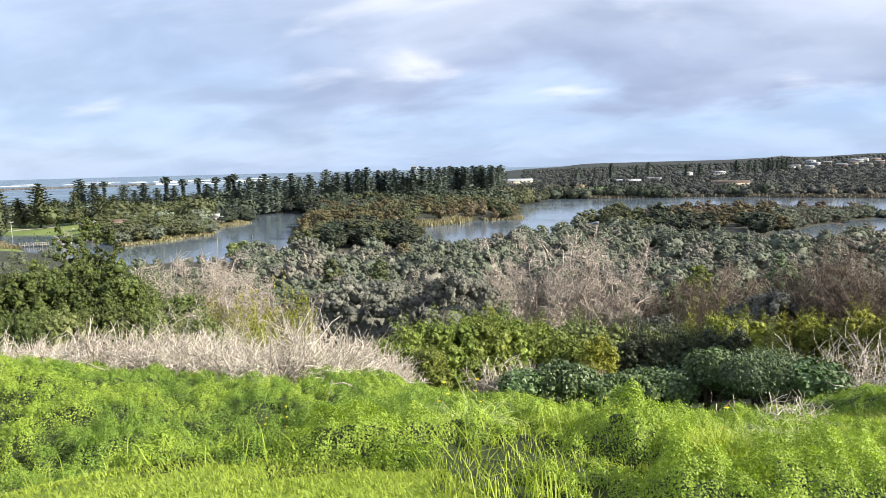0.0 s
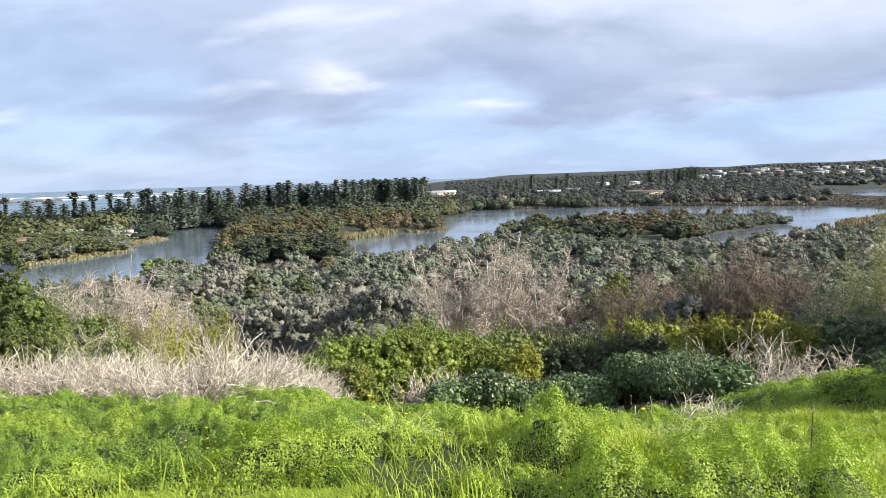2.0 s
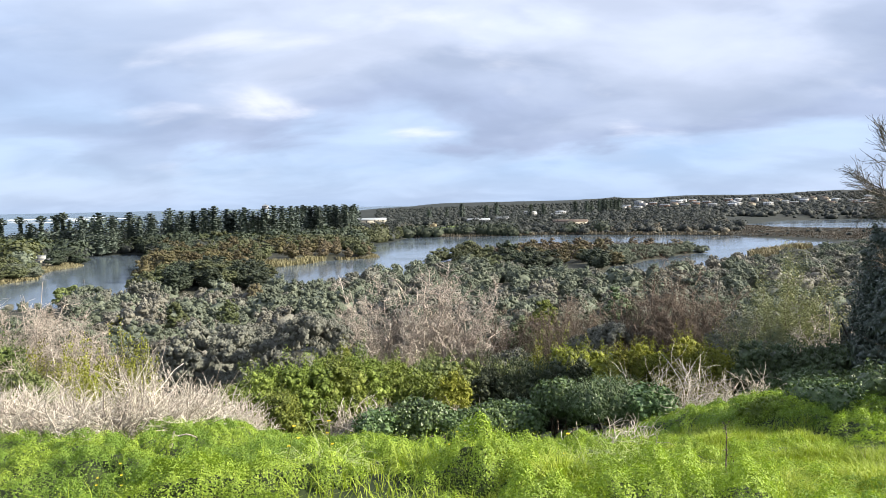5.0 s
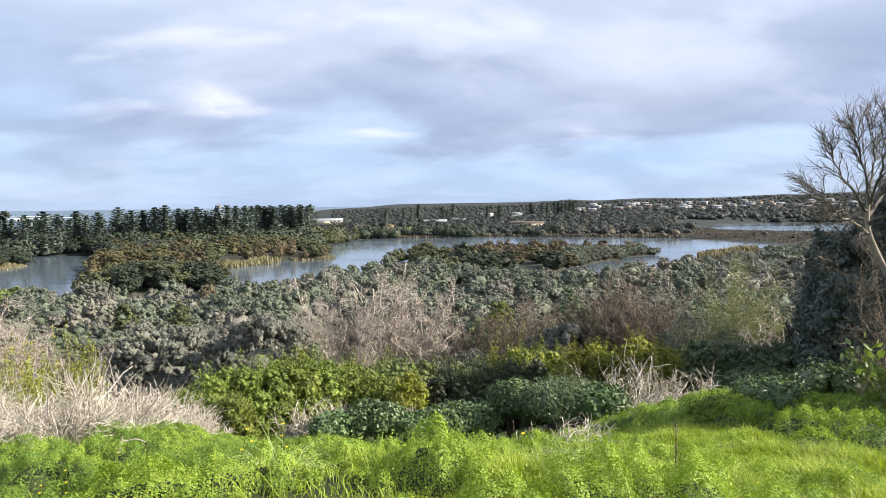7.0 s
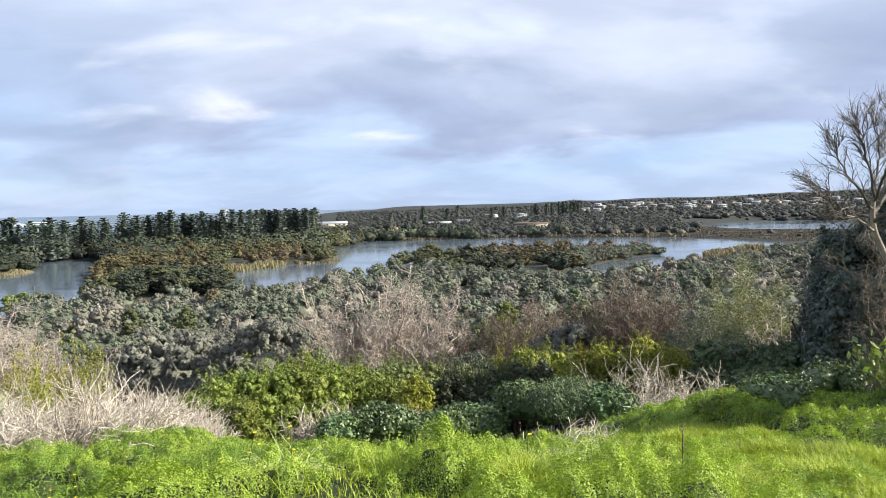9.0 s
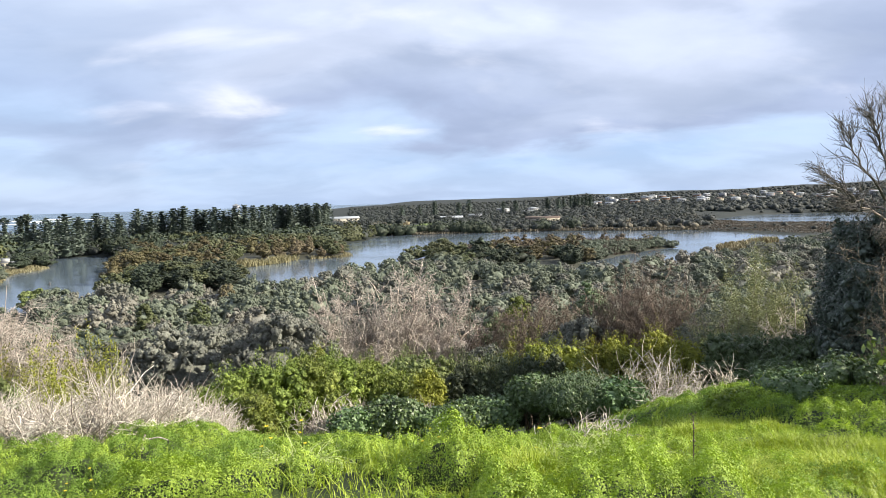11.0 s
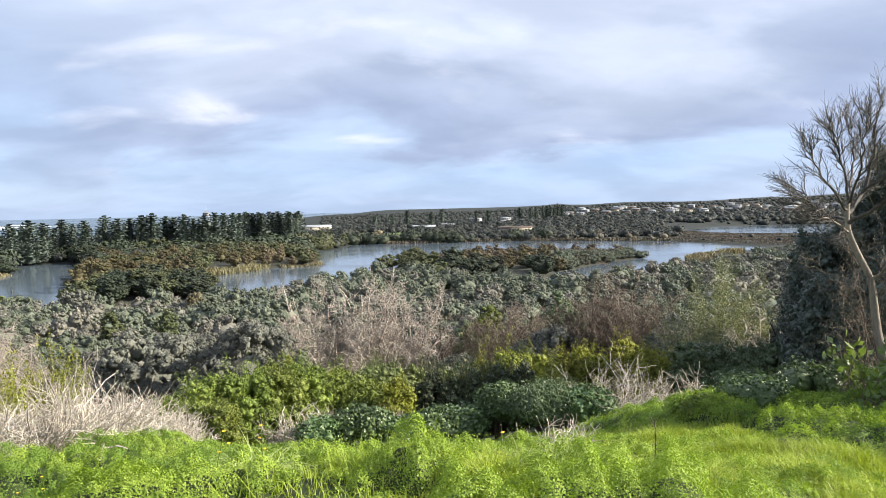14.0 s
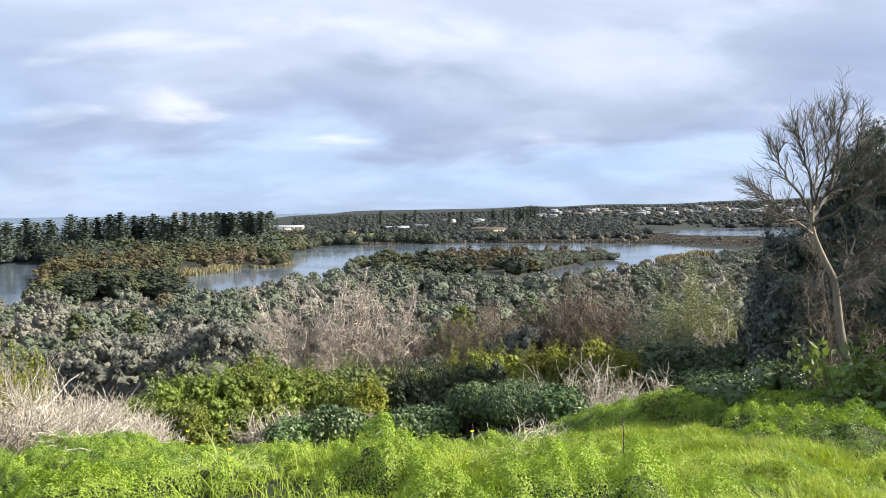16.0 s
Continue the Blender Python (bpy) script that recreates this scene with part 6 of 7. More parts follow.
    fill("grey", 26, [(-180, 188), (-155, 192), (-155, 232), (-176, 256), (-184, 220)], 2.8, 0.7, 1.05)
    fill("dark", 4, [(-186, 268), (-171, 262), (-171, 286), (-186, 300)], 4.5, 0.8, 0.95)
    fill("park", 16, [(-300, 262), (-190, 290), (-210, 330), (-330, 330)], 9.0, 0.9, 1.25, 0.85)
    fill("park", 4, [(-262, 232), (-240, 236), (-235, 262), (-268, 262)], 8.0, 0.9, 1.2, 0.85)
    # the far bank of the left arm and the bank behind the long island
    fill("dark", 14, [(-206, 340), (-160, 332), (-150, 352), (-205, 366)], 5.0, 0.9, 1.3)
    fill("olive", 16, [(-165, 330), (-70, 320), (-66, 372), (-165, 362)], 6.0, 0.8, 1.2)
    fill("brown", 9, [(-160, 322), (-80, 316), (-70, 350), (-160, 350)], 5.5, 0.8, 1.1)
    fill("olive", 14, [(-72, 384), (-58, 420), (-56, 462), (-110, 450), (-110, 390)], 5.5, 0.7, 1.0)
    for kind, spots in wanted.items():
        protos = kinds[kind]
        for k, (x, y, s) in enumerate(spots):
            m = pose(x, y, gz(x, y) - 0.1, 0, 0, rng.uniform(0, 360)) @ Matrix.Diagonal((s * 1.5, s * 1.5, s * rng.uniform(0.85, 1.2), 1))
            (protos[k] if k < len(protos) else copy_thing(protos[k % len(protos)], Matrix.Identity(4))).matrix_basis = m

    def reeds(name, n, poly, h, mat, label, lo=-0.6, hi=4.0, wide=0.35):
        p = np.array(poly, dtype=float)
        x, y = rng.uniform(p[:, 0].min(), p[:, 0].max(), n), rng.uniform(p[:, 1].min(), p[:, 1].max(), n)
        s = shore(x, y)
        k = (signed(poly, x, y) < 0) & (s > lo) & (s < hi)
        x, y = x[k], y[k]
        hh = h * (0.6 + 0.7 * vnoise(x / 3, y / 3, 71))
        V, Q, T = blades(rng, x, y, np.maximum(ground(x, y), -0.2), hh, wide, 0.35, 0.2)
        tagged(new(name, np_mesh(name, V, [T, Q], mat)), label, "reeds", kind="stuff")

    reeds("reed_bed", 5200, [(-90, 250), (-66, 268), (-68, 290), (-92, 276)], 2.4, L_REED, "straw-coloured reeds along the island's edge", hi=5)
    reeds("reed_bed", 9000, [(-60, 285), (-46, 300), (-60, 345), (-70, 300)], 1.2, L_REED, "low straw-coloured reeds round the island's tip", hi=1.6)
    reeds("reed_bed", 16000, [(-176, 188), (-150, 188), (-150, 230), (-160, 270), (-178, 290), (-182, 240)], 0.75, L_REED, "dry yellow grass and reeds on the park bank", hi=7)
    reeds("reed_bed", 14000, [(0, 262), (60, 268), (84, 300), (60, 330), (0, 318)], 3.2, L_HEATH, "tall tawny reeds across the small island", hi=40, wide=0.5)
    reeds("reed_bed", 9000, [(96, 262), (130, 270), (142, 322), (108, 316)], 2.2, L_REED, "tawny reeds at the lake's corner", hi=14, wide=0.4)
    reeds("reed_bed", 9000, [(-245, 180), (-200, 165), (-190, 186), (-240, 208)], 1.6, L_REED, "dry tawny reeds beside the footbridge", hi=10, wide=0.3)
    reeds("reed_bed", 20000, [(-60, 462), (0, 465), (60, 465), (150, 428), (152, 446), (60, 484), (-60, 480)], 1.5, L_HEATH, "tawny reeds along the far shore", hi=8, wide=0.7)
    reeds("reed_bed", 44000, [(140, 428), (164, 398), (182, 352), (300, 420), (270, 466), (216, 500), (200, 560)], 0.55, L_HEATH, "tawny marsh grass on the spit between the two waters", hi=60, wide=0.45)


# ---------------- pines ----------------


def norfolk_pine(seed, H, spread, whorls, mat, top_heavy=0.0):
    """A straight trunk with level whorls of upswept fronds."""
    rng = np.random.default_rng(seed)
    t = empty("norfolk_pine")
    trunk = np.array([[0, 0, -0.5], [0.05, 0, H * 0.4], [0, 0.05, H * 0.8], [0, 0, H]])
    V, F = tubes(trunk[None], np.array([[0.42, 0.33, 0.18, 0.05]]), 6)
    child("trunk", np_mesh("trunk", V, [F], M_DARKBARK), t)
    C, N = [], []
    for w in range(whorls):
        f = w / (whorls - 1)
        z = H * (0.10 + 0.89 * f)
        reach = spread * (1 - f) ** 0.38 * rng.uniform(0.84, 1.1) + 0.9
        if top_heavy and f > 0.5:
            reach = 0.7 if f < 0.8 else 1.0 + 1.9 * math.sin((f - 0.8) / 0.2 * math.pi)
        for a in np.arange(9) * 2 * math.pi / 9 + rng.uniform(0, 6):
            q = np.linspace(0.35, 1, 5)
            r = reach * rng.uniform(0.75, 1.12) * q
            C.append(np.stack([np.cos(a) * r, np.sin(a) * r, z + 0.16 * reach * q ** 2], 1) + rng.normal(size=(5, 3)) * 0.12)
            N.append(np.tile([-0.2 * math.cos(a), -0.2 * math.sin(a), 1.0], (5, 1)))
    C, N = np.concatenate(C), np.concatenate(N)
    V, F = leaf_quads(rng, C, N, 1.6, 0.75, 0.34)
    pile = Pile()
    pile.add(V, F)
    # the dense inside of the crown
    k = 9
    z = np.linspace(0.08, 0.95, k) * H
    r = np.maximum(0.2, spread * (1 - np.linspace(0.0, 0.97, k)) ** 0.5 * 0.5)
    if top_heavy:
        r = np.where(np.linspace(0, 1, k) > 0.5, 0.2, r)
    V, F = tubes(np.stack([np.zeros(k), np.zeros(k), z], 1)[None], r[None], 7)
    pile.add(V, F)
    child("crown", pile.mesh("crown", mat), t)
    return tagged(t, "tall dark Norfolk pine with level tiers of branches" if mat is L_HAZEPINE else "yellow-green level-tiered Norfolk pine with sunlight put into its leaf colour", "pine tree", "pines along the shore")


def build_pines():
    rng = np.random.default_rng(801)
    dark = [norfolk_pine(810 + k, 20.0, (4.6, 4.1, 4.8, 3.9)[k], 17, L_HAZEPINE) for k in range(4)]
    headed = [norfolk_pine(816 + k, 20.0, 4.4, 20, L_HAZEPINE, 1.0) for k in range(2)]
    sunny = [norfolk_pine(819 + k, 20.0, (5.6, 5.0)[k], 15, L_PINE_SUNTINT) for k in range(2)]
    used = {}

    def stand(protos, az, D, top):
        x, y, z = on_ground(az, D)
        s = (24 + D * math.tan(radians(top)) - z) / 20.0
        p = protos[rng.integers(0, len(protos))]
        m = pose(x, y, z, rng.uniform(-1, 1), rng.uniform(-1, 1), rng.uniform(0, 360)) @ Matrix.Diagonal((s * rng.uniform(0.95, 1.2), s * rng.uniform(0.95, 1.2), s, 1))
        if p.name not in used:
            used[p.name] = 1
            p.matrix_basis = m
        else:
            copy_thing(p, Matrix.Identity(4)).matrix_basis = m

    row = [(-29.1, -0.6), (-27.9, -0.4), (-26.5, -0.5), (-25.1, -0.15), (-24.2, -0.4), (-23.4, -0.4), (-22.6, -0.2), (-21.8, -0.05), (-20.9, -0.3), (-20.3, -0.4), (-19.6, -0.2), (-18.9, -0.5), (-18.1, -0.3), (-17.3, -0.1), (-16.6, -0.15), (-15.9, -0.15)]
    for az, top in row:
        stand(dark, az, 405 + rng.uniform(-12, 12), top)
    for az in np.arange(-15.4, -10.4, 0.36):
        stand(dark, az + rng.uniform(-0.1, 0.1), 500 + rng.uniform(-30, 40), -0.12 + rng.uniform(-0.1, 0.05))
    for az in np.arange(-33.0, -17, 0.95):
        stand(dark, az + rng.uniform(-0.3, 0.3), 450 + rng.uniform(-20, 20), -0.75 + rng.uniform(-0.25, 0.1))
    for az, top in ((-41.6, -0.6), (-37.3, -0.4), (-36.1, -0.6), (-35.0, -0.55), (-33.7, -0.5), (-32.7, -0.45), (-32.3, -0.3)):
        stand(headed, az, 400 + rng.uniform(-10, 10), top)
    for az, top in ((-43.2, -0.4), (-42.3, -0.7), (-40.3, -0.9), (-38.9, -0.8), (-36.8, -1.1), (-34.4, -1.0), (-31.2, -0.6), (-30.0, -0.4), (-39.6, -1.3), (-38.0, -1.2)):
        stand(dark, az, 395 + rng.uniform(-12, 12), top)
    for az, D, top in ((-48.4, 330, -0.9), (-45.9, 345, -0.65), (-44.9, 352, -1.7), (-43.6, 352, -1.35), (-42.0, 356, -1.5), (-47.2, 352, -1.6), (-50.5, 340, -0.8), (-41.0, 362, -1.6)):
        stand(sunny, az, D, top)
    # lone pines across the lake
    for az, D, top in ((-4.7, 760, -0.55), (-3.2, 800, -0.6), (-2.0, 780, -0.15), (0.0, 780, -0.35), (0.9, 790, -0.15), (3.7, 820, -0.35), (4.7, 800, -0.3), (7.3, 860, -0.15), (8.2, 860, -0.2), (8.6, 870, -0.25)):
        stand(dark, az, D, top)
    for az in (9.2, 9.5, 9.8, 10.1, 10.4, 10.7):
        stand(dark, az, 900 + rng.uniform(-20, 20), -0.05 + rng.uniform(-0.08, 0.03))


# ---------------- far woods, town ----------------


def far_wood(name, seed, n, az0, az1, d0, d1, size, mat, label, accept=None, quads=46, leaf=0.9):
    rng = np.random.default_rng(seed)
    pile = Pile()
    az, d = rng.uniform(az0, az1, n), np.sqrt(rng.uniform(d0 * d0, d1 * d1, n))
    X, Y = polar(az, d)
    Z = ground(X, Y)
    ok = Z > 0.25
    if accept is not None:
        ok &= accept(X, Y, az, d)
    for x, y, z in zip(X[ok], Y[ok], Z[ok]):
        s = size * (0.45 + 1.0 * rng.uniform(0, 1) ** 1.6)
        dirs = ball_dirs(rng, quads)
        dirs[:, 2] = np.abs(dirs[:, 2])
        lump = 0.96 + 0.12 * rng.normal(size=(quads, 1))
        C = np.array([x, y, z + s * 0.35]) + dirs * np.array([s * 0.95, s * 0.95, s * 0.75]) * lump
        pile.add(*leaf_quads(rng, C, dirs, leaf * s * 0.26, 0.8, 0.35))
        pile.add(np.array([x, y, z + s * 0.3]) + ICO_V * np.array([s * 0.76, s * 0.76, s * 0.6]) * rng.uniform(0.85, 1.1, (len(ICO_V), 1)), ICO_F)
    tagged(new(name, pile.mesh(name, mat, True)), label, "woodland", kind="stuff")


def build_far():
    def land(x, y, az, d):
        return shore(x, y) > 3

    far_wood("far_woodland", 901, 620, -36, -5, 335, 480, 4.2, L_HAZEWOOD, "dark dense woodland below the pines", lambda x, y, az, d: land(x, y, az, d) & ((az < -10) | (d > 400)))
    for k, (az0, az1, d0, d1, n, size, mat, lab) in enumerate([(-33, -22, 352, 392, 60, 6.2, L_LAKEDARK, "dark rounded trees in front of the pines"), (-23, -9, 372, 400, 90, 6.0, L_LAKEDARK, "dark rounded trees in front of the pines"), (-24, -8, 352, 385, 60, 4.6, L_LAKEOLIVE, "olive rounded trees in front of the pines"),
                                                              (-48, -33, 372, 394, 70, 6.0, L_LAKEDARK, "dark rounded trees behind the park"), (-42, -34, 338, 366, 26, 6.0, L_PARKTREE, "light green rounded trees in the park"), (-41, -35, 330, 350, 12, 4.6, L_GREYGREEN, "grey-green rounded bushes in the park"), (-13, -7, 400, 470, 60, 5.0, L_LAKEOLIVE, "olive rounded trees by the far shore")]):
        far_wood("far_woodland", 920 + k, n, az0, az1, d0, d1, size, mat, lab, land, 170)
    far_wood("far_woodland", 902, 420, -36, -7, 420, 640, 5.0, L_HAZEWOOD, "dark dense woodland among the pines", land)
    far_wood("far_woodland", 903, 700, -8, 20, 470, 600, 3.8, L_HAZEWOOD, "dark shoreline bushes across the lake", lambda x, y, az, d: land(x, y, az, d) & ~((az > -6) & (az < -1.8) & (d > 505)))
    far_wood("far_woodland", 930, 260, -7.5, 10, 462, 486, 5.2, L_LAKEDARK, "dark rounded trees along the far shore", lambda x, y, az, d: (shore(x, y) > 0.4) & (shore(x, y) < 16) & (vnoise(x / 22, y / 22, 77) > 0.35), 60)
    far_wood("far_woodland", 904, 900, -9, 18.5, 590, 800, 4.2, L_HAZEWOOD, "dark woodland across the lake", lambda x, y, az, d: ~((az > -6) & (az < -1.8) & (d < 640)) & ~((az > 5.6) & (az < 8.2) & (d < 640)))
    far_wood("far_woodland", 905, 3400, -9, 40, 745, 1050, 4.4, L_HAZEWOOD, "dark woodland below the houses", land, 22)
    far_wood("far_woodland", 906, 3200, -9, 40, 1050, 1420, 3.2, L_HAZEWOOD, "scrubby woodland on the far hill", None, 14)
    far_wood("tawny_scrub", 907, 260, 8, 19.5, 455, 640, 2.6, L_HEATH, "tawny brown scrub on the far shore", land, 30)
    far_wood("tawny_scrub", 908, 120, -12, -4, 460, 620, 3.2, L_RUST, "rust-brown scrub on the far shore", land, 30)
    far_wood("tawny_scrub", 909, 16, 19, 32, 400, 480, 2.0, L_HAZEWOOD, "dark bushes on the marshy spit", land, 30)
    far_wood("coast_scrub", 910, 260, -60, -33, 430, 585, 3.4, L_HAZEWOOD, "dark coastal scrub behind the beach", land, 30)
    far_wood("far_woodland", 911, 300, -50, -30, 380, 440, 3.4, L_HAZEWOOD, "dark trees between the pines", land, 36)


def box(pile, x0, x1, y0, y1, z0, z1, slot=0):
    V = np.array([[x, y, z] for z in (z0, z1) for y in (y0, y1) for x in (x0, x1)])
    F = np.array([[0, 2, 3, 1], [4, 5, 7, 6], [0, 1, 5, 4], [2, 6, 7, 3], [0, 4, 6, 2], [1, 3, 7, 5]])
    pile.add(V, F, slot)


def house(w, d, h, wall, roof, label, rise=1.8, hip=False, windows=3, storeys=1):
    t = empty("house")
    b = Pile()
    box(b, -w / 2, w / 2, -d / 2, d / 2, -1.5, h)
    child("wall", b.mesh("wall", wall), t)
    e = 0.5
    r = Pile()
    in_x = w * 0.28 if hip else 0.0
    X, Y = w / 2 + e, d / 2 + e
    V = np.array([[-X, -Y, h], [X, -Y, h], [X, Y, h], [-X, Y, h], [-X + in_x, 0, h + rise], [X - in_x, 0, h + rise], [-X, -Y, h - 0.2], [X, -Y, h - 0.2], [X, Y, h - 0.2], [-X, Y, h - 0.2]])
    r.add(V, np.array([[0, 1, 5, 4], [2, 3, 4, 5], [6, 7, 1, 0], [7, 8, 2, 1], [8, 9, 3, 2], [9, 6, 0, 3]]))
    r.add(V, np.array([[1, 2, 5], [3, 0, 4]]))
    child("roof", r.mesh("roof", roof), t)
    for s in range(storeys):
        for k in range(windows):
            x = (k + 0.5) / windows * w - w / 2
            p = Pile()
            box(p, x - 0.8, x + 0.8, -d / 2 - 0.05, -d / 2 + 0.05, h - 1.9 - s * 2.8, h - 0.7 - s * 2.8)
            child("window", p.mesh("window", M_GLASS), t)
    return tagged(t, label, "house", "houses across the lake")


def build_town():
    rng = np.random.default_rng(950)
    kinds = [house(11, 8, 3.2, M_WHITE, M_ROOFGREY, "white house with a grey gabled roof"), house(14, 9, 5.6, M_WHITE, M_ROOFPALE, "two-storey white house with a pale metal roof", 1.4, True, 4, 2),
             house(13, 9, 3.2, M_CREAM, M_ROOFBROWN, "cream house with a brown roof", 2.0, True), house(13, 8, 5.4, M_GREYWALL, M_ROOFPALE, "grey two-storey house with a pale roof", 1.2, False, 4, 2), house(14, 8, 3.2, M_BRICK, M_ROOFGREY, "brick house with a grey roof")]
    used = set()
    spots = []
    for az0, az1, d0, d1, n in ((12.2, 18.5, 960, 1150, 14), (18.5, 25.5, 940, 1150, 18), (25.5, 33.0, 900, 1080, 18), (0.5, 7.5, 780, 880, 6), (10.0, 13.5, 920, 1020, 3)):
        tries = 0
        while n and tries < 400:
            tries += 1
            az, d = rng.uniform(az0, az1), rng.uniform(d0, d1)
            x, y = polar(az, d)
            if all((x - a) ** 2 + (y - b) ** 2 > 20 ** 2 for a, b in spots):
                spots.append((float(x), float(y)))
                n -= 1
    for x, y in spots:
        k = rng.integers(0, len(kinds))
        az = math.degrees(math.atan2(x, y))
        m = pose(x, y, gz(x, y) + 2.2, 0, 0, -az + rng.uniform(-35, 35)) @ Matrix.Scale(0.85, 4)
        if k not in used:
            used.add(k)
            kinds[k].matrix_basis = m
        else:
            copy_thing(kinds[k], m)
    for w, d, h, wall, roof, label, az, D, lift, turn in ((32, 14, 3.8, M_CREAM, M_ROOFPALE, "long white hall with a pale metal roof", -9.6, 690, 2.2, 8), (20, 9, 3.2, M_GREYWALL, M_ROOFPALE, "low grey shed among trees", -11.6, 560, 2.0, 0),
                                                         (26, 12, 3.4, M_CREAM, M_ROOFBROWN, "low cream building with a broad brown roof", 6.9, 560, 1.2, -10), (22, 9, 3.0, M_WHITE, M_ROOFPALE, "white sheds beside a green field", -0.6, 690, 0.4, 5),
                                                         (14, 7, 3.0, M_WHITE, M_ROOFGREY, "small white building beside a green field", 1.4, 720, 0.4, -5), (12, 7, 3.0, M_BRICK, M_ROOFBROWN, "small brown-roofed house among trees", -18.9, 385, 1.0, 20), (6, 4, 2.2, M_CREAM, M_ROOFGREY, "small white cabin under the pines", -20.6, 380, 0.2, -10), (10, 5, 2.6, M_WHITE, M_ROOFGREY, "small pale cabin under the pines", -23.0, 382, 0.6, 0)):
        o = house(w, d, h, wall, roof, label, 1.6, False, 4)
        o.matrix_basis = pose(*on_ground(az, D)[:2], on_ground(az, D)[2] + lift, 0, 0, -az + turn)


def pole(name, az, D, h, r, mat, label, category, arm=0.0, lamp=False):
    x, y, z = on_ground(az, D)
    t = empty(name, x, y, z, -az)
    V, F = tubes(np.array([[[0, 0, -0.3], [0, 0, h * 0.5], [0, 0, h]]]), np.array([[r, r * 0.85, r * 0.7]]), 6)
    child("pole", np_mesh("pole", V, [F], mat), t)
    if lamp:
        p = Pile()
        box(p, -0.9, 0.9, -0.45, 0.45, h, h + 0.28)
        child("lamp_head", p.mesh("lamp_head", M_WHITE), t)
    return tagged(t, label, category)


def build_park():
    rng = np.random.default_rng(970)
    # kiosk on the bank
    k = empty("kiosk", *on_ground(-33.7, 330), 40, 0.8)
    p = Pile()
    box(p, -3.5, 3.5, -2.0, 2.0, -0.3, 2.6)
    child("wall", p.mesh("wall", M_CREAM), k)
    p = Pile()
    box(p, -3.9, 3.9, -2.4, 2.4, 2.6, 2.85)
    child("roof", p.mesh("roof", M_ROOFGREY), k)
    p = Pile()
    box(p, -2.4, 1.0, -1.6, 1.6, 2.85, 4.6)
    child("upper_room", p.mesh("upper_room", M_WHITE), k)
    p = Pile()
    box(p, -2.7, 1.3, -1.9, 1.9, 4.6, 4.8)
    child("upper_roof", p.mesh("upper_roof", M_ROOFGREY), k)
    for x in (-2.4, 0.0, 2.4):
        p = Pile()
        box(p, x - 0.7, x + 0.7, -2.06, -1.96, 0.8, 2.1)
        child("window", p.mesh("window", M_GLASS), k)
    tagged(k, "small cream lakeside kiosk with a flat roof", "kiosk")
    # huts behind the park bank
    for az, D, w, roof, wall, lab in ((-42.6, 318, 9, M_ROOFPALE, M_BRICK, "low park hut with a pale roof"), (-41.0, 312, 8, M_ROOFBROWN, M_BRICK, "low brick park hut with a brown roof"), (-38.3, 300, 5, M_ROOFPALE, M_WHITE, "white park shelter with a pale roof")):
        o = house(w, 5, 2.8, wall, roof, lab, 1.2, False, 2)
        o.matrix_basis = pose(*on_ground(az, D), 0, 0, -az + 15)
    # footbridge with white posts
    b = empty("footbridge", *polar(-46.4, 272), 0.55, 20, 0.75)
    p = Pile()
    for i in range(14):
        x = -5.6 + i * 0.86
        box(p, x - 0.40, x + 0.40, -1.0, 1.0, -0.08 + 0.01 * (i % 2), 0.04 + 0.01 * (i % 2))
    child("deck", p.mesh("deck", M_TIMBER), b)
    for side in (-1.05, 1.05):
        for i in range(7):
            p = Pile()
            box(p, -5.8 + i * 1.93 - 0.11, -5.8 + i * 1.93 + 0.11, side - 0.11, side + 0.11, -1.2, 1.15)
            child("post", p.mesh("post", M_TIMBER), b)
        p = Pile()
        box(p, -5.9, 5.9, side - 0.05, side + 0.05, 0.85, 0.97)
        child("rail", p.mesh("rail", M_TIMBER), b)
    tagged(b, "timber footbridge with pale posts over a creek", "footbridge")
    # park road and paths follow the ground
    for name, az0, az1, d0, d1, w, mat, lab in (("road", -60, -43.5, 372, 392, 3.2, M_ROAD, "grey asphalt road through the park"), ("path", -60, -44.5, 338, 336, 1.2, M_PATH, "pale path across the park lawn"), ("path", -60, -45.0, 300, 306, 1.3, M_PATH, "pale path along the water")):
        n = 60
        az = np.linspace(az0, az1, n)
        d = np.linspace(d0, d1, n) + 3 * np.sin(az * 0.5)
        V = []
        for q in (-w, w):
            x, y = polar(az, d + q)
            V.append(np.stack([x, y, ground(x, y) + 0.09], 1))
        V = np.concatenate(V)
        i = np.arange(n - 1)[:, None]
        F = i + np.array([[0, 1, n + 1, n]])
        tagged(new(name, np_mesh(name, V, [F], mat)), lab, "road" if name == "road" else "path", kind="structure")
    pole("park_lamp", -47.7, 322, 7.0, 0.12, M_STEEL, "tall park lamp with a flat white head", "lamp post", lamp=True)
    pole("park_lamp", -42.9, 365, 7.0, 0.10, M_STEEL, "tall park lamp with a flat white head", "lamp post", lamp=True)
    pole("timber_pole", -28.3, 440, 10.0, 0.2, M_TIMBER, "pale timber power pole before the pines", "pole")
    pole("timber_pole", -24.3, 375, 8.0, 0.16, M_TIMBER, "pale timber pole under the pines", "pole")
    pole("timber_pole", 27.4, 760, 16.0, 0.3, M_TIMBER, "timber power pole beside the far water", "pole")
    for az, D in ((-31.2, 255), (-9.6, 330), (-1.0, 410), (17.5, 345), (-5.0, 392)):
        x, y = polar(az, D)
        t = empty("marker_buoy", x, y, 0.0)
        V, F = tubes(np.array([[[0, 0, -0.4], [0, 0, 0.5], [0, 0, 0.9], [0, 0, 1.0]]]), np.array([[0.28, 0.28, 0.18, 0.03]]), 8)
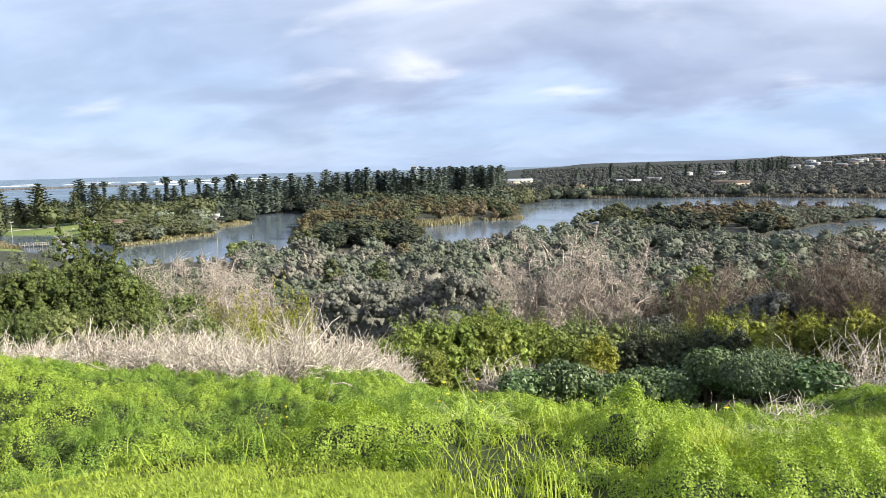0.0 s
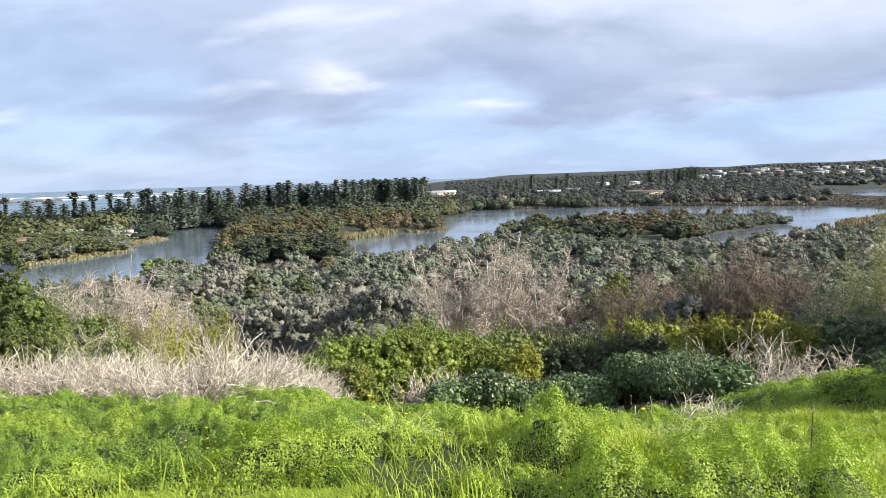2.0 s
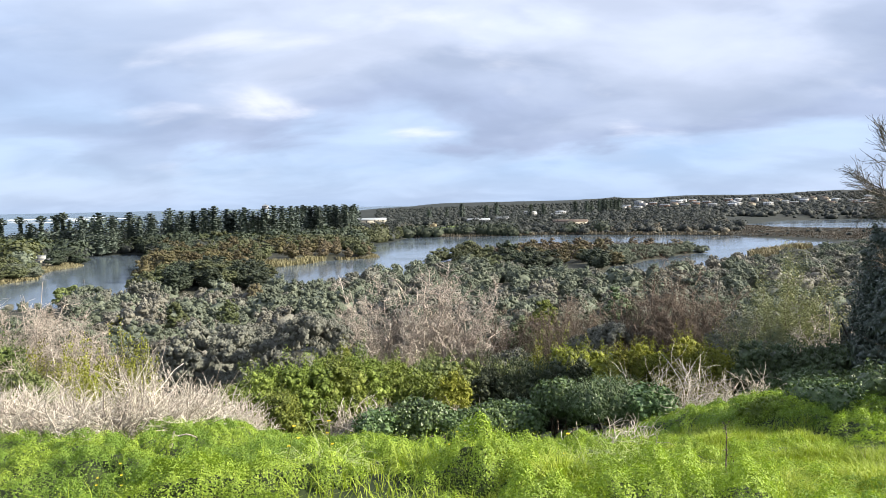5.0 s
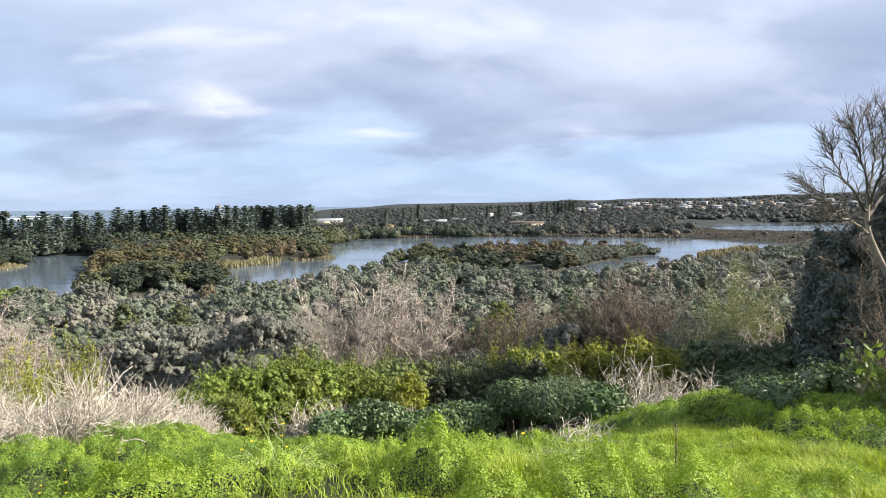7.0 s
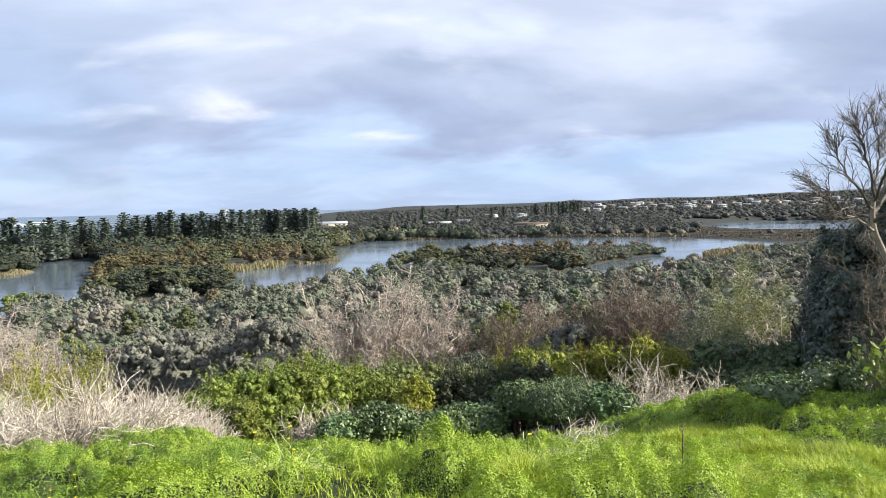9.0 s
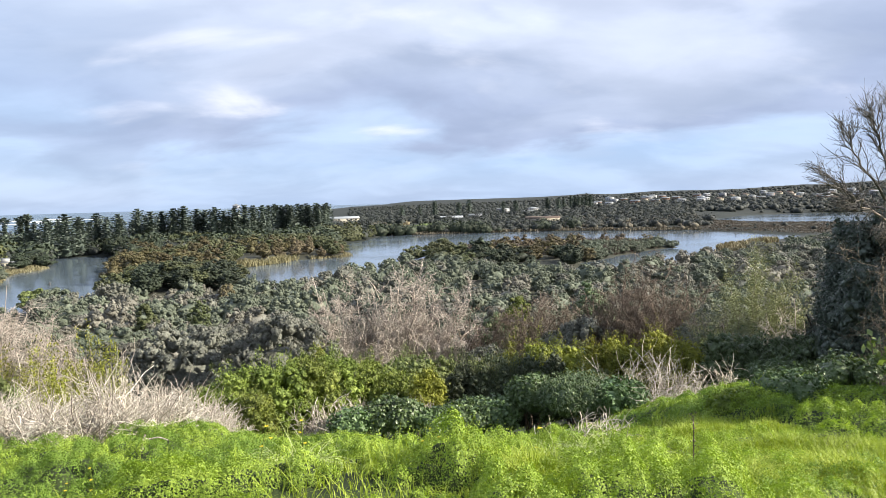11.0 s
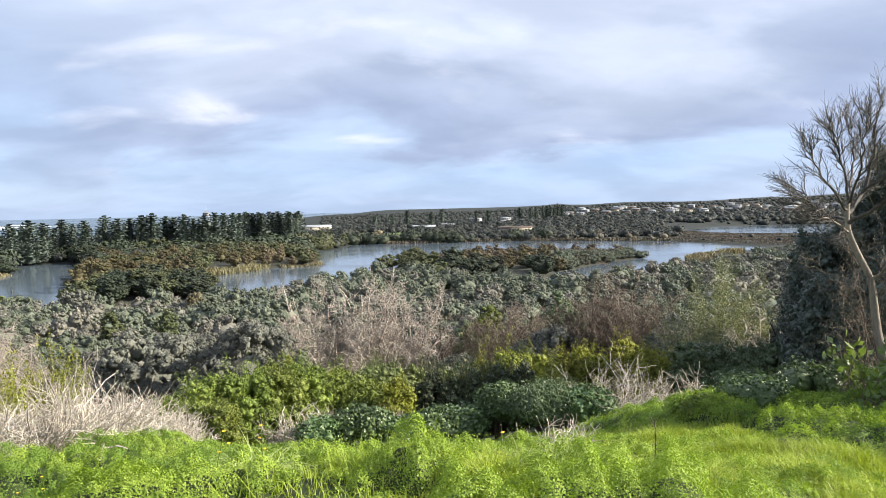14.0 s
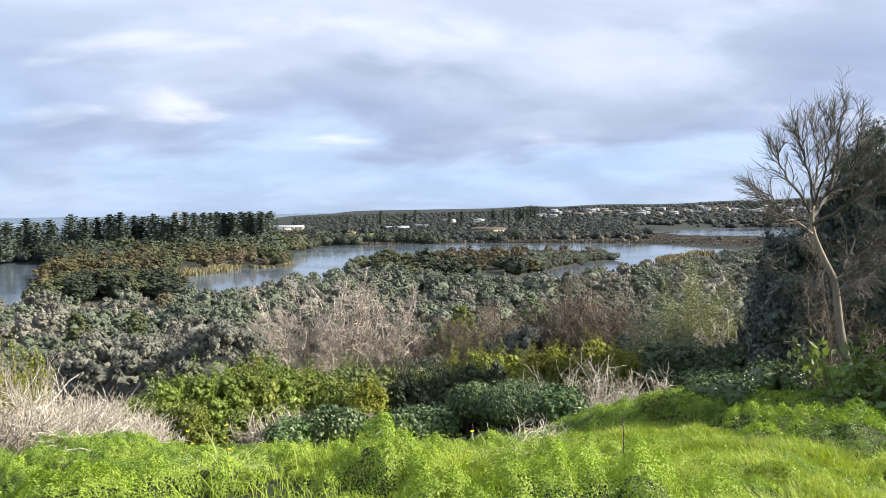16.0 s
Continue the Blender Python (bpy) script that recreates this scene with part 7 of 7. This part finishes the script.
        child("float", np_mesh("float", V, [F], M_BIRD), t)
        tagged(t, "small dark marker buoy on the lake", "buoy", "buoys on the lake")
    bare_shrub("bare_tree", 980, -44.3, 262, 3.6, 0, 16, M_TWIG_GREY, "small leafless tree beside the footbridge", "tree", radius=0.10, fine=0.5, height=7.5)
    # watch tower behind the pines
    x, y, z = on_ground(-17.9, 520)
    t = empty("watch_tower", x, y, z)
    for dx in (-1.6, 1.6):
        for dy in (-1.6, 1.6):
            p = Pile()
            box(p, dx - 0.15, dx + 0.15, dy - 0.15, dy + 0.15, -0.5, 20.0)
            child("leg", p.mesh("leg", M_STEEL), t)
    p = Pile()
    box(p, -2.0, 2.0, -2.0, 2.0, 20.0, 22.0)
    child("cabin", p.mesh("cabin", M_GREYWALL), t)
    V = np.array([[-2.4, -2.4, 22.0], [2.4, -2.4, 22.0], [2.4, 2.4, 22.0], [-2.4, 2.4, 22.0], [0, 0, 23.4]])
    child("roof", np_mesh("roof", V, [np.array([[0, 1, 4], [1, 2, 4], [2, 3, 4], [3, 0, 4]])], M_ROOFGREY), t)
    V, F = tubes(np.array([[[0, 0, 24.0], [0, 0, 27.0]]]), np.array([[0.08, 0.04]]), 5)
    child("mast", np_mesh("mast", V, [F], M_STEEL), t)
    tagged(t, "pale grey watch tower with a mast behind pines", "tower")


def build_shoreline():
    rng = np.random.default_rng(990)
    # breakwater of dark rock across the bay
    pile = Pile()
    for az in np.arange(-62, -38, 0.16):
        for _ in range(3):
            d = 1430 + (az + 50) * 4 + rng.uniform(-9, 9)
            x, y = polar(az, d)
            pile.add(np.array([x, y, -0.8]) + ICO_V * np.array([4.2, 3.0, rng.uniform(2.4, 4.6)]) * rng.uniform(0.8, 1.2, (len(ICO_V), 1)), ICO_F)
    tagged(new("breakwater", pile.mesh("breakwater", M_ROCK)), "dark rock breakwater across the bay", "breakwater", kind="stuff")
    # lines of surf: long low ridges of foam
    for k, (az0, az1, d, w, h) in enumerate([(-60, -30, 1900, 26, 2.2), (-44, -28, 1620, 22, 2.0), (-58, -40, 2150, 22, 2.0), (-40, -29, 2020, 30, 2.6), (-47, -36, 1520, 16, 1.4), (-38, -29, 1480, 18, 1.6), (-38, -27, 1760, 24, 2.2)]):
        n = 220
        az = np.linspace(az0, az1, n)
        amp = np.clip((vnoise(az * 1.3, np.full(n, k * 7.0), 91) - 0.38) * 3.0, 0, 1)
        dd = d + 30 * (vnoise(az * 0.7, np.full(n, k * 3.0), 92) - 0.5)
        V = []
        for q, lift in ((-0.5, -0.2), (0.0, 1.0), (0.5, -0.2)):
            x, y = polar(az, dd + q * w * amp)
            V.append(np.stack([x, y, -0.72 + np.where(amp > 0.02, lift * h * 0.55 * amp, -0.3)], 1))
        V = np.concatenate(V)
        i = np.arange(n - 1)[:, None]
        F = np.concatenate([i + np.array([[0, 1, n + 1, n]]), i + np.array([[n, n + 1, 2 * n + 1, 2 * n]])])
        tagged(new("surf", np_mesh("surf", V, [F], M_FOAM, smooth=True)), "white line of breaking surf on the sea", "surf", kind="stuff")


build_scrub()
build_banks()
build_pines()
build_far()
build_town()
build_park()
build_shoreline()
